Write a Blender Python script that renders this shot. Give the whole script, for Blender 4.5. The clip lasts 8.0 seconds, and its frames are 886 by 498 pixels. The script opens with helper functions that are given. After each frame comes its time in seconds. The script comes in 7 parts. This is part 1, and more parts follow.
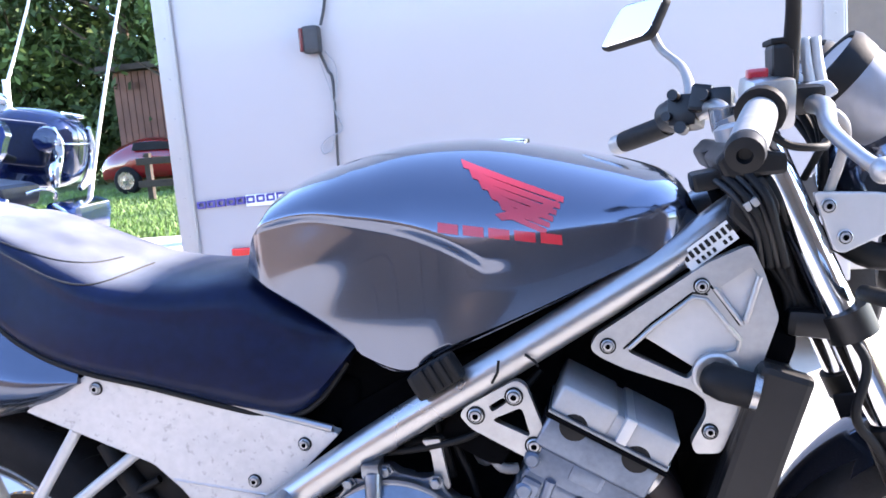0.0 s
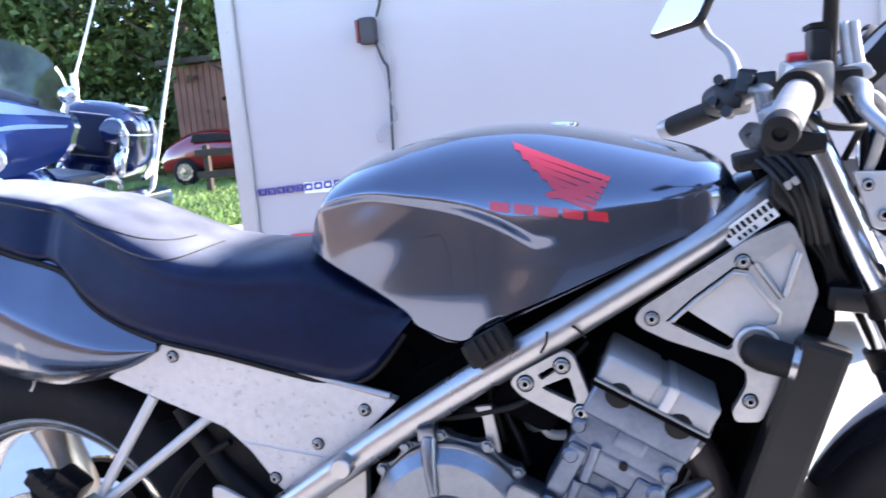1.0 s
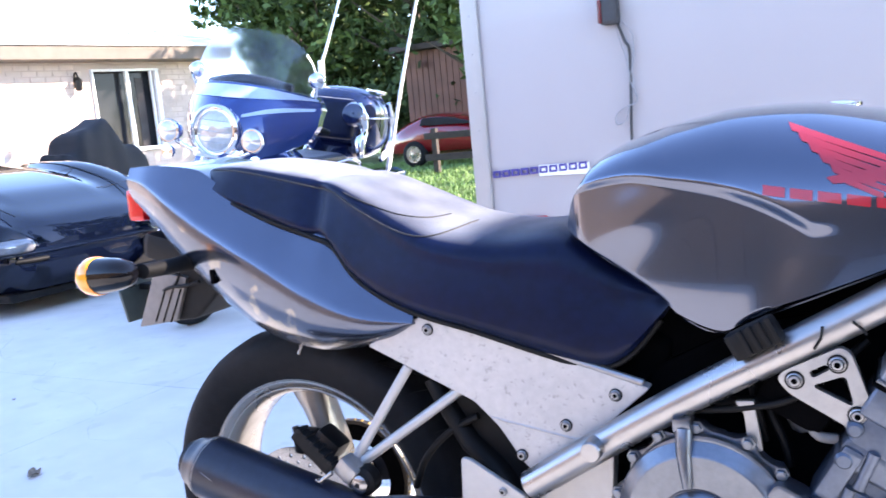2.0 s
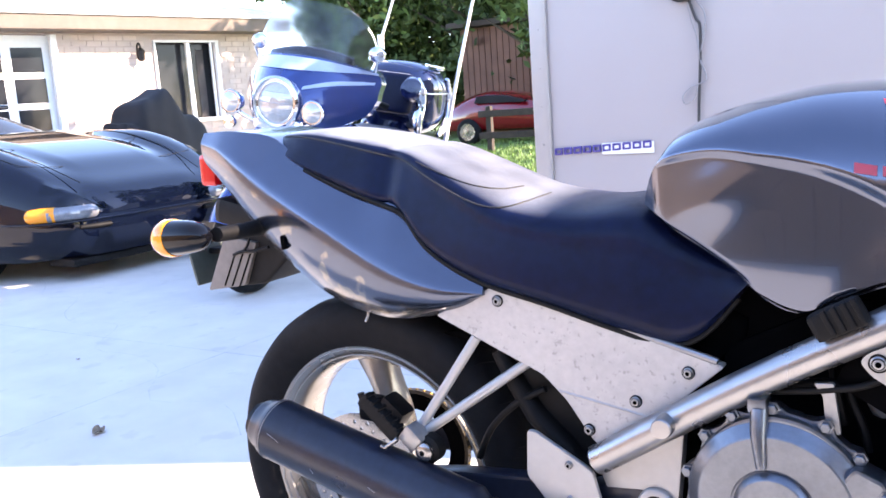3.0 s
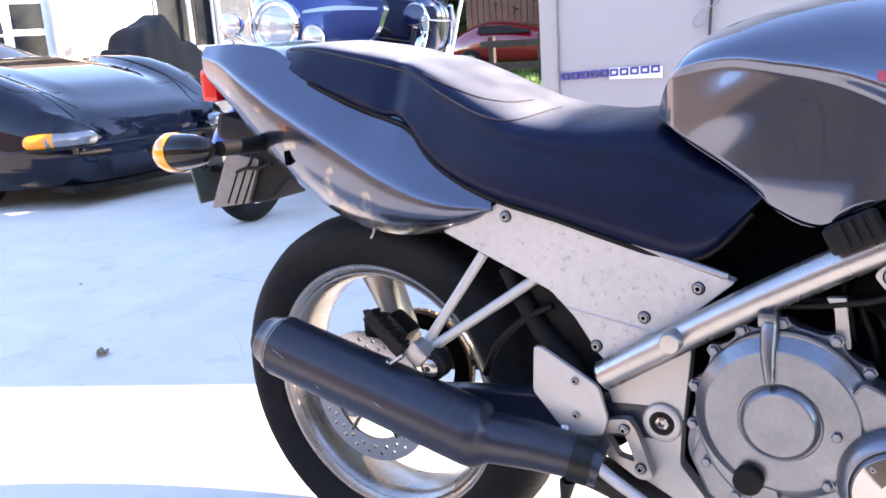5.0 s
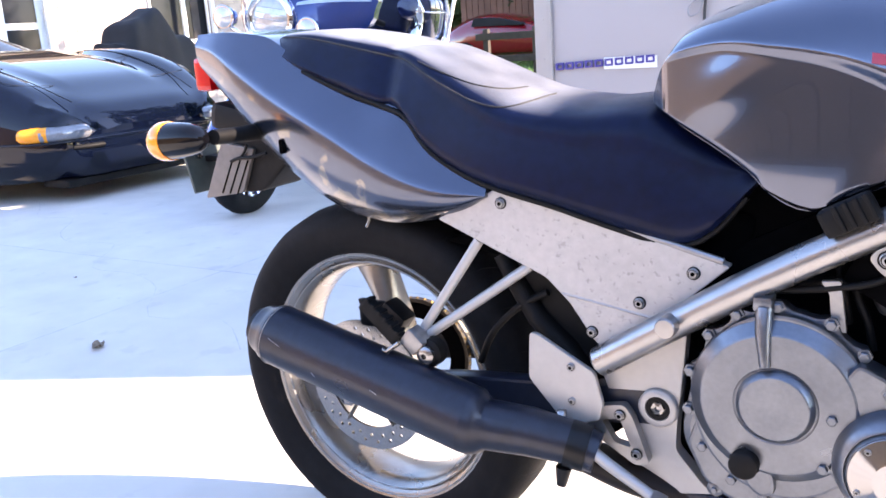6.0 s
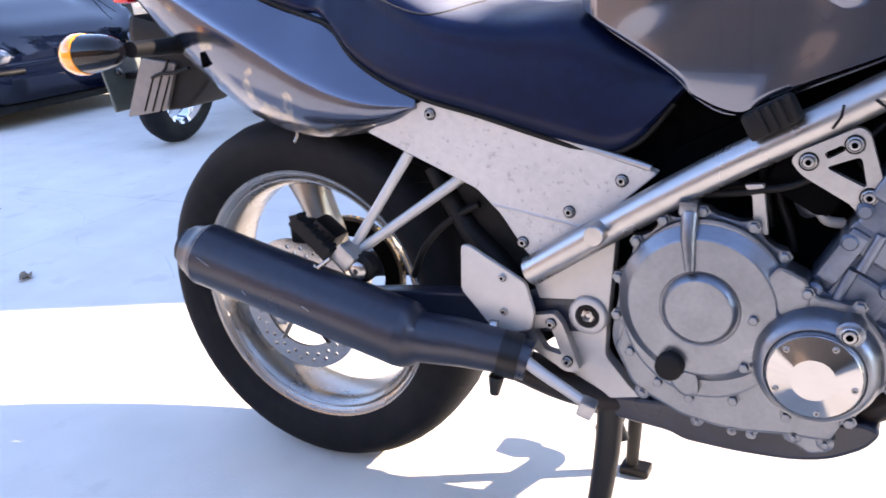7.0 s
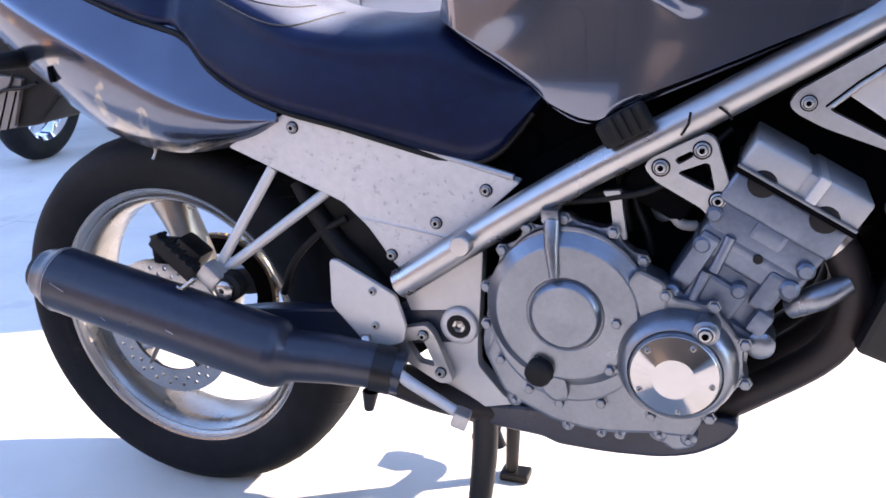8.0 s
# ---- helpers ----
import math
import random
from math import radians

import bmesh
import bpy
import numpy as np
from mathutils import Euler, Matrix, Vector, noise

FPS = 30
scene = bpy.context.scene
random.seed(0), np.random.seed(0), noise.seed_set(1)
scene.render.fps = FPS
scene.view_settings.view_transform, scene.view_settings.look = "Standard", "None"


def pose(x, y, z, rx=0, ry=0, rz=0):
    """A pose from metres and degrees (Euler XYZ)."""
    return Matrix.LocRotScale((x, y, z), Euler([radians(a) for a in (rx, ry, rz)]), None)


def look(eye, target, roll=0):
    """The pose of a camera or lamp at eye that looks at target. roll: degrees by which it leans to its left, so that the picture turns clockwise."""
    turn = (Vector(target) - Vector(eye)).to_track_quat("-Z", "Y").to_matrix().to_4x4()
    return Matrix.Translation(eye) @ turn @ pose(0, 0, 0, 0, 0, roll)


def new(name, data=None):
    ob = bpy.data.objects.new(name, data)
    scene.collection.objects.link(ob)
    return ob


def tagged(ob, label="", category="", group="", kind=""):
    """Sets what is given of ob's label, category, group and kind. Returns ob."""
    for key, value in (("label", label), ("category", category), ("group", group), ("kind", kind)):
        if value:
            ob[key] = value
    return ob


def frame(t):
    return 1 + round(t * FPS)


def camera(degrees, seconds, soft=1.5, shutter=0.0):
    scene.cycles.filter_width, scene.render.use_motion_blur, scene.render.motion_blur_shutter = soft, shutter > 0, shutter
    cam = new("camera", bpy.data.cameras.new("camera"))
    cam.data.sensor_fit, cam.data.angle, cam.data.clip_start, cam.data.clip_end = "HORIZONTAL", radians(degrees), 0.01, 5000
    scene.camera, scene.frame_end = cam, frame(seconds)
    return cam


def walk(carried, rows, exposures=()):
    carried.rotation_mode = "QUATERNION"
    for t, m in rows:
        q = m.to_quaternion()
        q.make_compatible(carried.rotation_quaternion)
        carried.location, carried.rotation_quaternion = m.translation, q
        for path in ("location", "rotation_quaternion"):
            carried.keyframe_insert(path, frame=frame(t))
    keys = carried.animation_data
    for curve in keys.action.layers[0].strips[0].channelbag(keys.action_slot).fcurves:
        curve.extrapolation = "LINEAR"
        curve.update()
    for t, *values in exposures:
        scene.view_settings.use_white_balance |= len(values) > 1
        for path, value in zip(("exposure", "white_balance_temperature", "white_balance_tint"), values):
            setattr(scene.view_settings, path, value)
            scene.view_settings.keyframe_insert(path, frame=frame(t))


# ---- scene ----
# ---- camera and walk ----
cam = camera(54.05, 8.0, soft=1.6, shutter=0.3)
# seconds, eye, yaw to the left, pitch, lean to the right
PATH = [
    (0.0, 0.955, -1.108, 0.955, 10.83, -8.22, 4.89),
    (0.5, 0.980, -1.168, 0.950, 12.38, -8.21, 4.99),
    (1.0, 0.966, -1.170, 0.947, 14.36, -8.49, 5.23),
    (1.5, 0.930, -1.177, 0.944, 23.98, -8.61, 5.45),
    (2.0, 0.919, -1.183, 0.947, 28.86, -8.20, 5.37),
    (2.2, 0.908, -1.190, 0.945, 30.31, -8.37, 5.09),
    (3.3, 0.881, -1.199, 0.933, 32.77, -10.12, 3.93),
    (3.5, 0.874, -1.198, 0.928, 32.93, -11.04, 3.71),
    (4.0, 0.873, -1.195, 0.921, 32.04, -12.17, 3.42),
    (4.5, 0.872, -1.194, 0.912, 32.55, -13.31, 3.59),
    (6.0, 0.873, -1.195, 0.899, 32.29, -14.10, 3.97),
    (6.5, 0.873, -1.192, 0.881, 30.99, -18.35, 3.95),
    (7.0, 0.883, -1.185, 0.871, 28.63, -18.93, 3.96),
    (7.5, 0.896, -1.171, 0.869, 23.63, -19.01, 3.32),
    (8.0, 0.904, -1.161, 0.870, 20.93, -18.79, 3.56),
]
walk(cam, [(t, pose(x, y, z, 90 + pitch, 0, yaw) @ pose(0, 0, 0, 0, 0, -lean)) for t, x, y, z, yaw, pitch, lean in PATH],
     exposures=[(0.0, 2.88, 7000, 20), (0.4, 2.67, 6950, 20), (1.0, 2.70, 6950, 20), (1.5, 2.76, 7000, 20), (2.2, 2.78, 7350, 22), (3.5, 2.78, 8150, 24), (6.5, 2.70, 8150, 24), (8.0, 2.50, 7450, 24)])

# ---- world, sun, exposure ----
SUN_DIR = Vector((0.79, 0.37, 0.485)).normalized()
world = bpy.data.worlds.new("sky")
scene.world = world
world.use_nodes = True
nt = world.node_tree
sky = nt.nodes.new("ShaderNodeTexSky")
sky.sky_type = "NISHITA"
sky.sun_disc = False
sky.air_density, sky.dust_density, sky.ozone_density = 1.0, 0.1, 5.0
sky.sun_elevation = math.asin(SUN_DIR.z)
sky.sun_rotation = math.atan2(SUN_DIR.x, SUN_DIR.y)
nt.nodes["Background"].inputs[1].default_value = 0.175
nt.links.new(sky.outputs[0], nt.nodes["Background"].inputs[0])
sun_data = bpy.data.lights.new("sun", "SUN")
sun_data.energy, sun_data.angle, sun_data.color = 3.25, radians(0.53), (1.0, 0.95, 0.87)
sun = new("sun", sun_data)
sun.matrix_world = look((6, 3, 6), Vector((6, 3, 6)) - SUN_DIR)


# ---- helpers for shapes ----
def finish(name, bm, material, smooth=True):
    me = bpy.data.meshes.new(name)
    bmesh.ops.recalc_face_normals(bm, faces=bm.faces)
    # crisp edges: sharp turns, and where a narrow bevel meets a broad face
    if smooth:
        area = {f: f.calc_area() for f in bm.faces}
        for e in bm.edges:
            if len(e.link_faces) == 2:
                p, q = sorted(area[f] for f in e.link_faces)
                a = e.calc_face_angle(0)
                e.smooth = not (a > 0.85 or (a > 0.12 and q > 5 * p))
    bm.to_mesh(me)
    bm.free()
    for p in me.polygons:
        p.use_smooth = smooth
    if material:
        me.materials.append(material)
    return new(name, me)


def part(name, bm, material, parent=None, label="", smooth=True):
    ob = finish(name, bm, material, smooth)
    if parent is not None:
        ob.parent = parent
    if label:
        tagged(ob, label)
    return ob


def spline(pts, n):
    """Points of a smooth curve through pts, n between each two."""
    P = [Vector(p) for p in pts]
    out = []
    for i in range(len(P) - 1):
        a, b, c, d = P[max(i - 1, 0)], P[i], P[i + 1], P[min(i + 2, len(P) - 1)]
        for k in range(n):
            t = k / n
            out.append(0.5 * ((2 * b) + (c - a) * t + (2 * a - 5 * b + 4 * c - d) * t * t + (3 * b - a - 3 * c + d) * t ** 3))
    out.append(P[-1])
    return out


def curve1(table, x):
    """A smooth value at x from a short table of (x, value)."""
    xs = [p[0] for p in table]
    ys = [p[1] for p in table]
    if x <= xs[0]:
        return ys[0]
    if x >= xs[-1]:
        return ys[-1]
    i = max(k for k in range(len(xs) - 1) if xs[k] <= x)
    h = xs[i + 1] - xs[i]
    t = (x - xs[i]) / h

    def slope(k):
        if k == 0:
            return (ys[1] - ys[0]) / (xs[1] - xs[0])
        if k == len(xs) - 1:
            return (ys[-1] - ys[-2]) / (xs[-1] - xs[-2])
        return (ys[k + 1] - ys[k - 1]) / (xs[k + 1] - xs[k - 1])

    return (2 * t ** 3 - 3 * t * t + 1) * ys[i] + (t ** 3 - 2 * t * t + t) * h * slope(i) + (3 * t * t - 2 * t ** 3) * ys[i + 1] + (t ** 3 - t * t) * h * slope(i + 1)


def step(a, b, x):
    t = min(1, max(0, (x - a) / (b - a)))
    return t * t * (3 - 2 * t)


def rings(bm, rows, closed=True, caps=True):
    """A skin over rows of points, all of one length."""
    vs = [[bm.verts.new(p) for p in row] for row in rows]
    n = len(rows[0])
    for a, b in zip(vs, vs[1:]):
        for i in range(n if closed else n - 1):
            j = (i + 1) % n
            bm.faces.new((a[i], a[j], b[j], b[i]))
    if caps and closed:
        bm.faces.new(vs[0][::-1])
        bm.faces.new(vs[-1])
    return bm


def tube(pts, r, n=12, smooth=0, bm=None, flat=1.0, caps=True):
    """A round bar along pts; r is one radius or one for each end or point."""
    bm = bm or bmesh.new()
    path = spline(pts, smooth) if smooth else [Vector(p) for p in pts]
    m = len(path)
    rows = []
    side = None
    for i, p in enumerate(path):
        d = (path[min(i + 1, m - 1)] - path[max(i - 1, 0)]).normalized()
        if side is None:
            side = d.cross(Vector((0, 0, 1)))
            if side.length < 0.05:
                side = d.cross(Vector((0, 1, 0)))
        side = (side - d * side.dot(d)).normalized()
        up = side.cross(d)
        if isinstance(r, (tuple, list)):
            f = i / (m - 1) * (len(r) - 1)
            k = min(int(f), len(r) - 2)
            rad = r[k] + (r[k + 1] - r[k]) * (f - k)
        else:
            rad = r
        rows.append([p + side * (rad * math.cos(2 * math.pi * a / n)) + up * (rad * flat * math.sin(2 * math.pi * a / n)) for a in range(n)])
    return rings(bm, rows, True, caps)


def lathe(profile, origin, axis=(0, 1, 0), n=32, bm=None, closed=False):
    """Turns a profile of (radius, along) about an axis."""
    bm = bm or bmesh.new()
    ax = Vector(axis).normalized()
    u = ax.cross(Vector((0, 0, 1)))
    if u.length < 0.05:
        u = Vector((1, 0, 0))
    u.normalize()
    w = ax.cross(u)
    o = Vector(origin)
    rows = [[o + ax * h + (u * math.cos(2 * math.pi * k / n) + w * math.sin(2 * math.pi * k / n)) * max(r, 1e-4) for k in range(n)] for r, h in profile]
    if closed:
        rows.append(rows[0])
        vs = [[bm.verts.new(p) for p in row] for row in rows[:-1]]
        for a, b in zip(vs, vs[1:] + vs[:1]):
            for i in range(n):
                bm.faces.new((a[i], a[(i + 1) % n], b[(i + 1) % n], b[i]))
        return bm
    return rings(bm, rows, True, True)


def bevelled(bm, w, segments=2, angle=30):
    if w > 0:
        bm.normal_update()
        es = [e for e in bm.edges if len(e.link_faces) == 2 and e.calc_face_angle(0) > radians(angle)]
        bmesh.ops.bevel(bm, geom=es, offset=w, segments=segments, affect="EDGES", profile=0.6, clamp_overlap=True)
    return bm


def box(c, s, bevel=0.0, turn=None, bm=None, segments=2):
    b = bmesh.new()
    bmesh.ops.create_cube(b, size=1)
    bmesh.ops.scale(b, verts=b.verts, vec=s)
    bevelled(b, bevel, segments)
    if turn is not None:
        bmesh.ops.transform(b, verts=b.verts, matrix=Euler([radians(a) for a in turn]).to_matrix().to_4x4())
    bmesh.ops.translate(b, verts=b.verts, vec=c)
    return merge(bm, b)


def merge(bm, b):
    """Adds b to bm."""
    if bm is None:
        return b
    me = bpy.data.meshes.new("tmp")
    b.to_mesh(me)
    b.free()
    bm.from_mesh(me)
    bpy.data.meshes.remove(me)
    return bm


def plate(outline, y0, y1, bevel=0.003, holes=(), bm=None, segments=2):
    """A flat plate in the bike's side plane: outline and holes are (x, z)."""
    b = bmesh.new()
    loops = []
    for loop in (outline, *holes):
        vs = [b.verts.new((x, y0, z)) for x, z in loop]
        loops.append([b.edges.new((vs[i], vs[(i + 1) % len(vs)])) for i in range(len(vs))])
    if holes:
        bmesh.ops.triangle_fill(b, use_beauty=True, edges=[e for l in loops for e in l])
    else:
        b.faces.new(list(b.verts))
    res = bmesh.ops.extrude_face_region(b, geom=list(b.faces))
    bmesh.ops.translate(b, verts=[g for g in res["geom"] if isinstance(g, bmesh.types.BMVert)], vec=(0, y1 - y0, 0))
    bmesh.ops.recalc_face_normals(b, faces=b.faces)
    bevelled(b, bevel, segments, 50)
    return merge(bm, b)


def rounded(pts, r, n=4):
    """The polygon pts with its corners rounded by r."""
    out = []
    m = len(pts)
    for i in range(m):
        a, b, c = Vector(pts[i - 1]), Vector(pts[i]), Vector(pts[(i + 1) % m])
        u, v = (a - b), (c - b)
        k = min(r, u.length * 0.45, v.length * 0.45)
        p, q = b + u.normalized() * k, b + v.normalized() * k
        for j in range(n + 1):
            t = j / n
            out.append(tuple(p * (1 - t) ** 2 + b * (2 * t * (1 - t)) + q * t * t))
    return out


def disc(cx, cz, r, n=20):
    return [(cx + r * math.cos(2 * math.pi * k / n), cz + r * math.sin(2 * math.pi * k / n)) for k in range(n)]


def thing(name, label, category, at=(0, 0, 0), group="", kind=""):
    ob = new(name)
    ob.empty_display_size = 0.1
    ob.location = at
    return tagged(ob, label, category, group, kind)


# ---- materials ----
def mat(name, color, rough=0.5, metal=0.0, coat=0.0, var=0.15, scale=40.0, bump=0.0, bump_scale=None, color2=None, spots=0.0, spec=0.5, island=0.0, rough_var=0.1):
    m = bpy.data.materials.new(name)
    m.use_nodes = True
    t = m.node_tree
    b = t.nodes["Principled BSDF"]
    co = t.nodes.new("ShaderNodeTexCoord")
    n1 = t.nodes.new("ShaderNodeTexNoise")
    n1.inputs["Scale"].default_value, n1.inputs["Detail"].default_value = scale, 8
    n2 = t.nodes.new("ShaderNodeTexNoise")
    n2.inputs["Scale"].default_value, n2.inputs["Detail"].default_value = scale * 0.13, 4
    t.links.new(co.outputs["Object"], n1.inputs["Vector"])
    t.links.new(co.outputs["Object"], n2.inputs["Vector"])
    add = t.nodes.new("ShaderNodeMath")
    add.operation = "ADD"
    t.links.new(n1.outputs["Fac"], add.inputs[0])
    t.links.new(n2.outputs["Fac"], add.inputs[1])
    mr = t.nodes.new("ShaderNodeMapRange")
    mr.inputs["From Min"].default_value, mr.inputs["From Max"].default_value = 0.7, 1.3
    t.links.new(add.outputs[0], mr.inputs["Value"])
    mix = t.nodes.new("ShaderNodeMix")
    mix.data_type = "RGBA"
    c2 = color2 or tuple(c * (1 - var) for c in color)
    c1 = tuple(min(1, c * (1 + var)) for c in color) if color2 is None else color
    mix.inputs["A"].default_value, mix.inputs["B"].default_value = (*c1, 1), (*c2, 1)
    t.links.new(mr.outputs[0], mix.inputs["Factor"])
    out = mix.outputs["Result"]
    if spots:
        n3 = t.nodes.new("ShaderNodeTexNoise")
        n3.inputs["Scale"].default_value, n3.inputs["Detail"].default_value = scale * 1.6, 6
        t.links.new(co.outputs["Object"], n3.inputs["Vector"])
        ramp = t.nodes.new("ShaderNodeMapRange")
        ramp.inputs["From Min"].default_value, ramp.inputs["From Max"].default_value = 0.61, 0.70
        t.links.new(n3.outputs["Fac"], ramp.inputs["Value"])
        mul = t.nodes.new("ShaderNodeMath")
        mul.operation = "MULTIPLY"
        mul.inputs[1].default_value = spots
        t.links.new(ramp.outputs[0], mul.inputs[0])
        m2 = t.nodes.new("ShaderNodeMix")
        m2.data_type = "RGBA"
        t.links.new(mul.outputs[0], m2.inputs["Factor"])
        t.links.new(out, m2.inputs["A"])
        m2.inputs["B"].default_value = (*[c * 0.25 for c in color], 1)
        out = m2.outputs["Result"]
    if island:
        g = t.nodes.new("ShaderNodeNewGeometry")
        hs = t.nodes.new("ShaderNodeHueSaturation")
        m3 = t.nodes.new("ShaderNodeMapRange")
        m3.inputs["To Min"].default_value, m3.inputs["To Max"].default_value = 1 - island, 1 + island
        t.links.new(g.outputs["Random Per Island"], m3.inputs["Value"])
        t.links.new(m3.outputs[0], hs.inputs["Value"])
        t.links.new(out, hs.inputs["Color"])
        out = hs.outputs["Color"]
    t.links.new(out, b.inputs["Base Color"])
    rr = t.nodes.new("ShaderNodeMapRange")
    rr.inputs["From Min"].default_value, rr.inputs["From Max"].default_value = 0.3, 0.7
    rr.inputs["To Min"].default_value, rr.inputs["To Max"].default_value = max(0.02, rough * (1 - rough_var)), min(1, rough * (1 + rough_var))
    t.links.new(n2.outputs["Fac"], rr.inputs["Value"])
    t.links.new(rr.outputs[0], b.inputs["Roughness"])
    b.inputs["Metallic"].default_value = metal
    b.inputs["Specular IOR Level"].default_value = spec
    if coat:
        b.inputs["Coat Weight"].default_value, b.inputs["Coat Roughness"].default_value = coat, 0.03
    if bump:
        bp = t.nodes.new("ShaderNodeBump")
        bp.inputs["Strength"].default_value, bp.inputs["Distance"].default_value = bump, 0.002
        nb = n1
        if bump_scale:
            nb = t.nodes.new("ShaderNodeTexNoise")
            nb.inputs["Scale"].default_value, nb.inputs["Detail"].default_value = bump_scale, 6
            t.links.new(co.outputs["Object"], nb.inputs["Vector"])
        t.links.new(nb.outputs["Fac"], bp.inputs["Height"])
        t.links.new(bp.outputs[0], b.inputs["Normal"])
    return m


def glass(name, color=(1, 1, 1), rough=0.02, ior=1.45):
    m = bpy.data.materials.new(name)
    m.use_nodes = True
    b = m.node_tree.nodes["Principled BSDF"]
    b.inputs["Base Color"].default_value = (*color, 1)
    b.inputs["Roughness"].default_value, b.inputs["IOR"].default_value = rough, ior
    b.inputs["Transmission Weight"].default_value = 1.0
    return m


M_PAINT = mat("grey_metallic_paint", (0.082, 0.099, 0.140), 0.14, 0.88, coat=1.0, var=0.03, scale=8)
# the sky's blue is put into the black vinyl's base colour
M_SEAT = mat("sky_tinted_black_vinyl", (0.0022, 0.0055, 0.023), 0.34, var=0.3, scale=60, bump=0.2, bump_scale=900, spec=0.16)
M_FORK = mat("fork_chrome", (0.55, 0.56, 0.58), 0.10, 1.0, var=0.05, scale=60)
M_TYRE = mat("tyre_rubber", (0.007, 0.007, 0.008), 0.75, spec=0.2, var=0.3, scale=60, bump=0.3, bump_scale=300)
M_RIM = mat("silver_wheel_paint", (0.30, 0.285, 0.265), 0.28, 0.85, var=0.08, scale=60, rough_var=0.3)
M_ALU = mat("brushed_aluminium", (0.339, 0.339, 0.339), 0.4, 0.85, var=0.08, scale=120, bump=0.1, rough_var=0.3)
M_PLATE = mat("worn_silver_plate", (0.412, 0.402, 0.394), 0.45, 0.35, var=0.10, scale=80, spots=0.36, bump=0.1)
# the engine paint again, darkened and blued for shade under the tank
M_BLOCK = mat("shaded_block_paint", (0.112, 0.136, 0.178), 0.42, 0.75, var=0.14, scale=140, bump=0.2, rough_var=0.2)
M_CASE = mat("silver_engine_paint", (0.164, 0.181, 0.207), 0.34, 0.9, var=0.1, scale=150, bump=0.15, rough_var=0.2)
M_TUBE = mat("silver_frame_paint", (0.325, 0.32, 0.32), 0.30, 0.9, var=0.06, scale=70, rough_var=0.2)
M_STEEL = mat("bright_steel", (0.32, 0.312, 0.304), 0.25, 0.95, var=0.1, scale=150)
M_CHROME = mat("chrome", (0.82, 0.82, 0.82), 0.05, 1.0, var=0.03, scale=60)
M_BLACK = mat("satin_black_paint", (0.0034, 0.0034, 0.00408), 0.42, var=0.3, scale=80, bump=0.1, spec=0.3)
M_MUFF = mat("muffler_black_paint", (0.009, 0.0125, 0.024), 0.34, var=0.35, scale=70, bump=0.06, spots=0.0, rough_var=0.25)
M_RUBBER = mat("black_rubber", (0.0034, 0.0034, 0.00374), 0.6, var=0.3, scale=80, bump=0.2, spec=0.2)
# near-black for dark parts; on fillers it stands for shade in gaps
M_VOID = mat("black_parts_and_gap_shade", (0.0021, 0.0021, 0.00245), 0.9, var=0.3, scale=40, spec=0.02)
M_RED = mat("red_emblem", (0.36, 0.008, 0.018), 0.3, coat=0.6, var=0.05, scale=100)
M_REDLENS = mat("red_lens", (0.66, 0.006, 0.008), 0.2, coat=0.15, var=0.05, scale=200)
M_AMBER = mat("amber_lens", (0.9, 0.30, 0.01), 0.12, coat=0.6, var=0.05, scale=200)
M_TAIL = mat("scuffed_grey_paint", (0.074, 0.090, 0.128), 0.21, 0.85, coat=0.6, var=0.08, scale=30)
M_SEATSEAM = mat("seat_stitching", (0.022, 0.022, 0.022), 0.7, var=0.3, scale=300)
M_GREYPLASTIC = mat("grey_plastic", (0.22, 0.21, 0.20), 0.45, var=0.15, scale=60)
M_MUD = mat("dark_grey_plastic", (0.15, 0.138, 0.13), 0.36, var=0.2, scale=60)
M_DARKGREEN = mat("plate_back_green", (0.05, 0.07, 0.065), 0.5, var=0.2, scale=60)
M_STICKER = mat("white_sticker", (0.49, 0.49, 0.476), 0.5, var=0.08, scale=60)
M_GROOVE = mat("tyre_groove", (0.008, 0.008, 0.008), 0.9, var=0.2, scale=60)
M_GOLD = mat("gold_anodised", (0.40, 0.26, 0.085), 0.35, 0.9, var=0.12, scale=80)
M_CHAIN = mat("greasy_chain", (0.05, 0.04, 0.03), 0.5, 0.6, var=0.4, scale=300, bump=0.5)
M_PLATE2 = mat("satin_silver_plate", (0.402, 0.395, 0.385), 0.42, 0.4, var=0.05, scale=80, bump=0.05)
M_SCRATCH = mat("scratch", (0.25, 0.25, 0.26), 0.6, var=0.2, scale=200)
M_EXHAUST = mat("rusty_exhaust", (0.016, 0.0085, 0.007), 0.5, 0.1, var=0.4, scale=25, color2=(0.006, 0.006, 0.007), bump=0.2, spec=0.3)
M_DISC = mat("polished_disc", (0.36, 0.36, 0.365), 0.10, 1.0, var=0.04, scale=60)
M_COVER = mat("matt_silver_cover", (0.27, 0.27, 0.275), 0.5, 0.4, var=0.05, scale=250, bump=0.1)
M_POD = mat("grey_satin_pod", (0.198, 0.206, 0.231), 0.32, 0.3, var=0.1, scale=60)
# grip rubber made pale: the sun on it is in the colour
M_GRIP = mat("sunlit_grip_rubber", (0.18, 0.18, 0.18), 0.55, var=0.25, scale=80, bump=0.2)
M_MIRROR = mat("mirror_silver", (0.9, 0.9, 0.9), 0.02, 1.0, var=0.0, scale=20)
M_BLUE = mat("blue_metallic_paint", (0.004, 0.034, 0.17), 0.18, 0.35, coat=1.0, var=0.05, scale=300)
M_CARNAVY = mat("blue_black_car_paint", (0.0016, 0.0032, 0.0095), 0.04, coat=0.55, spec=0.1, var=0.1, scale=100)
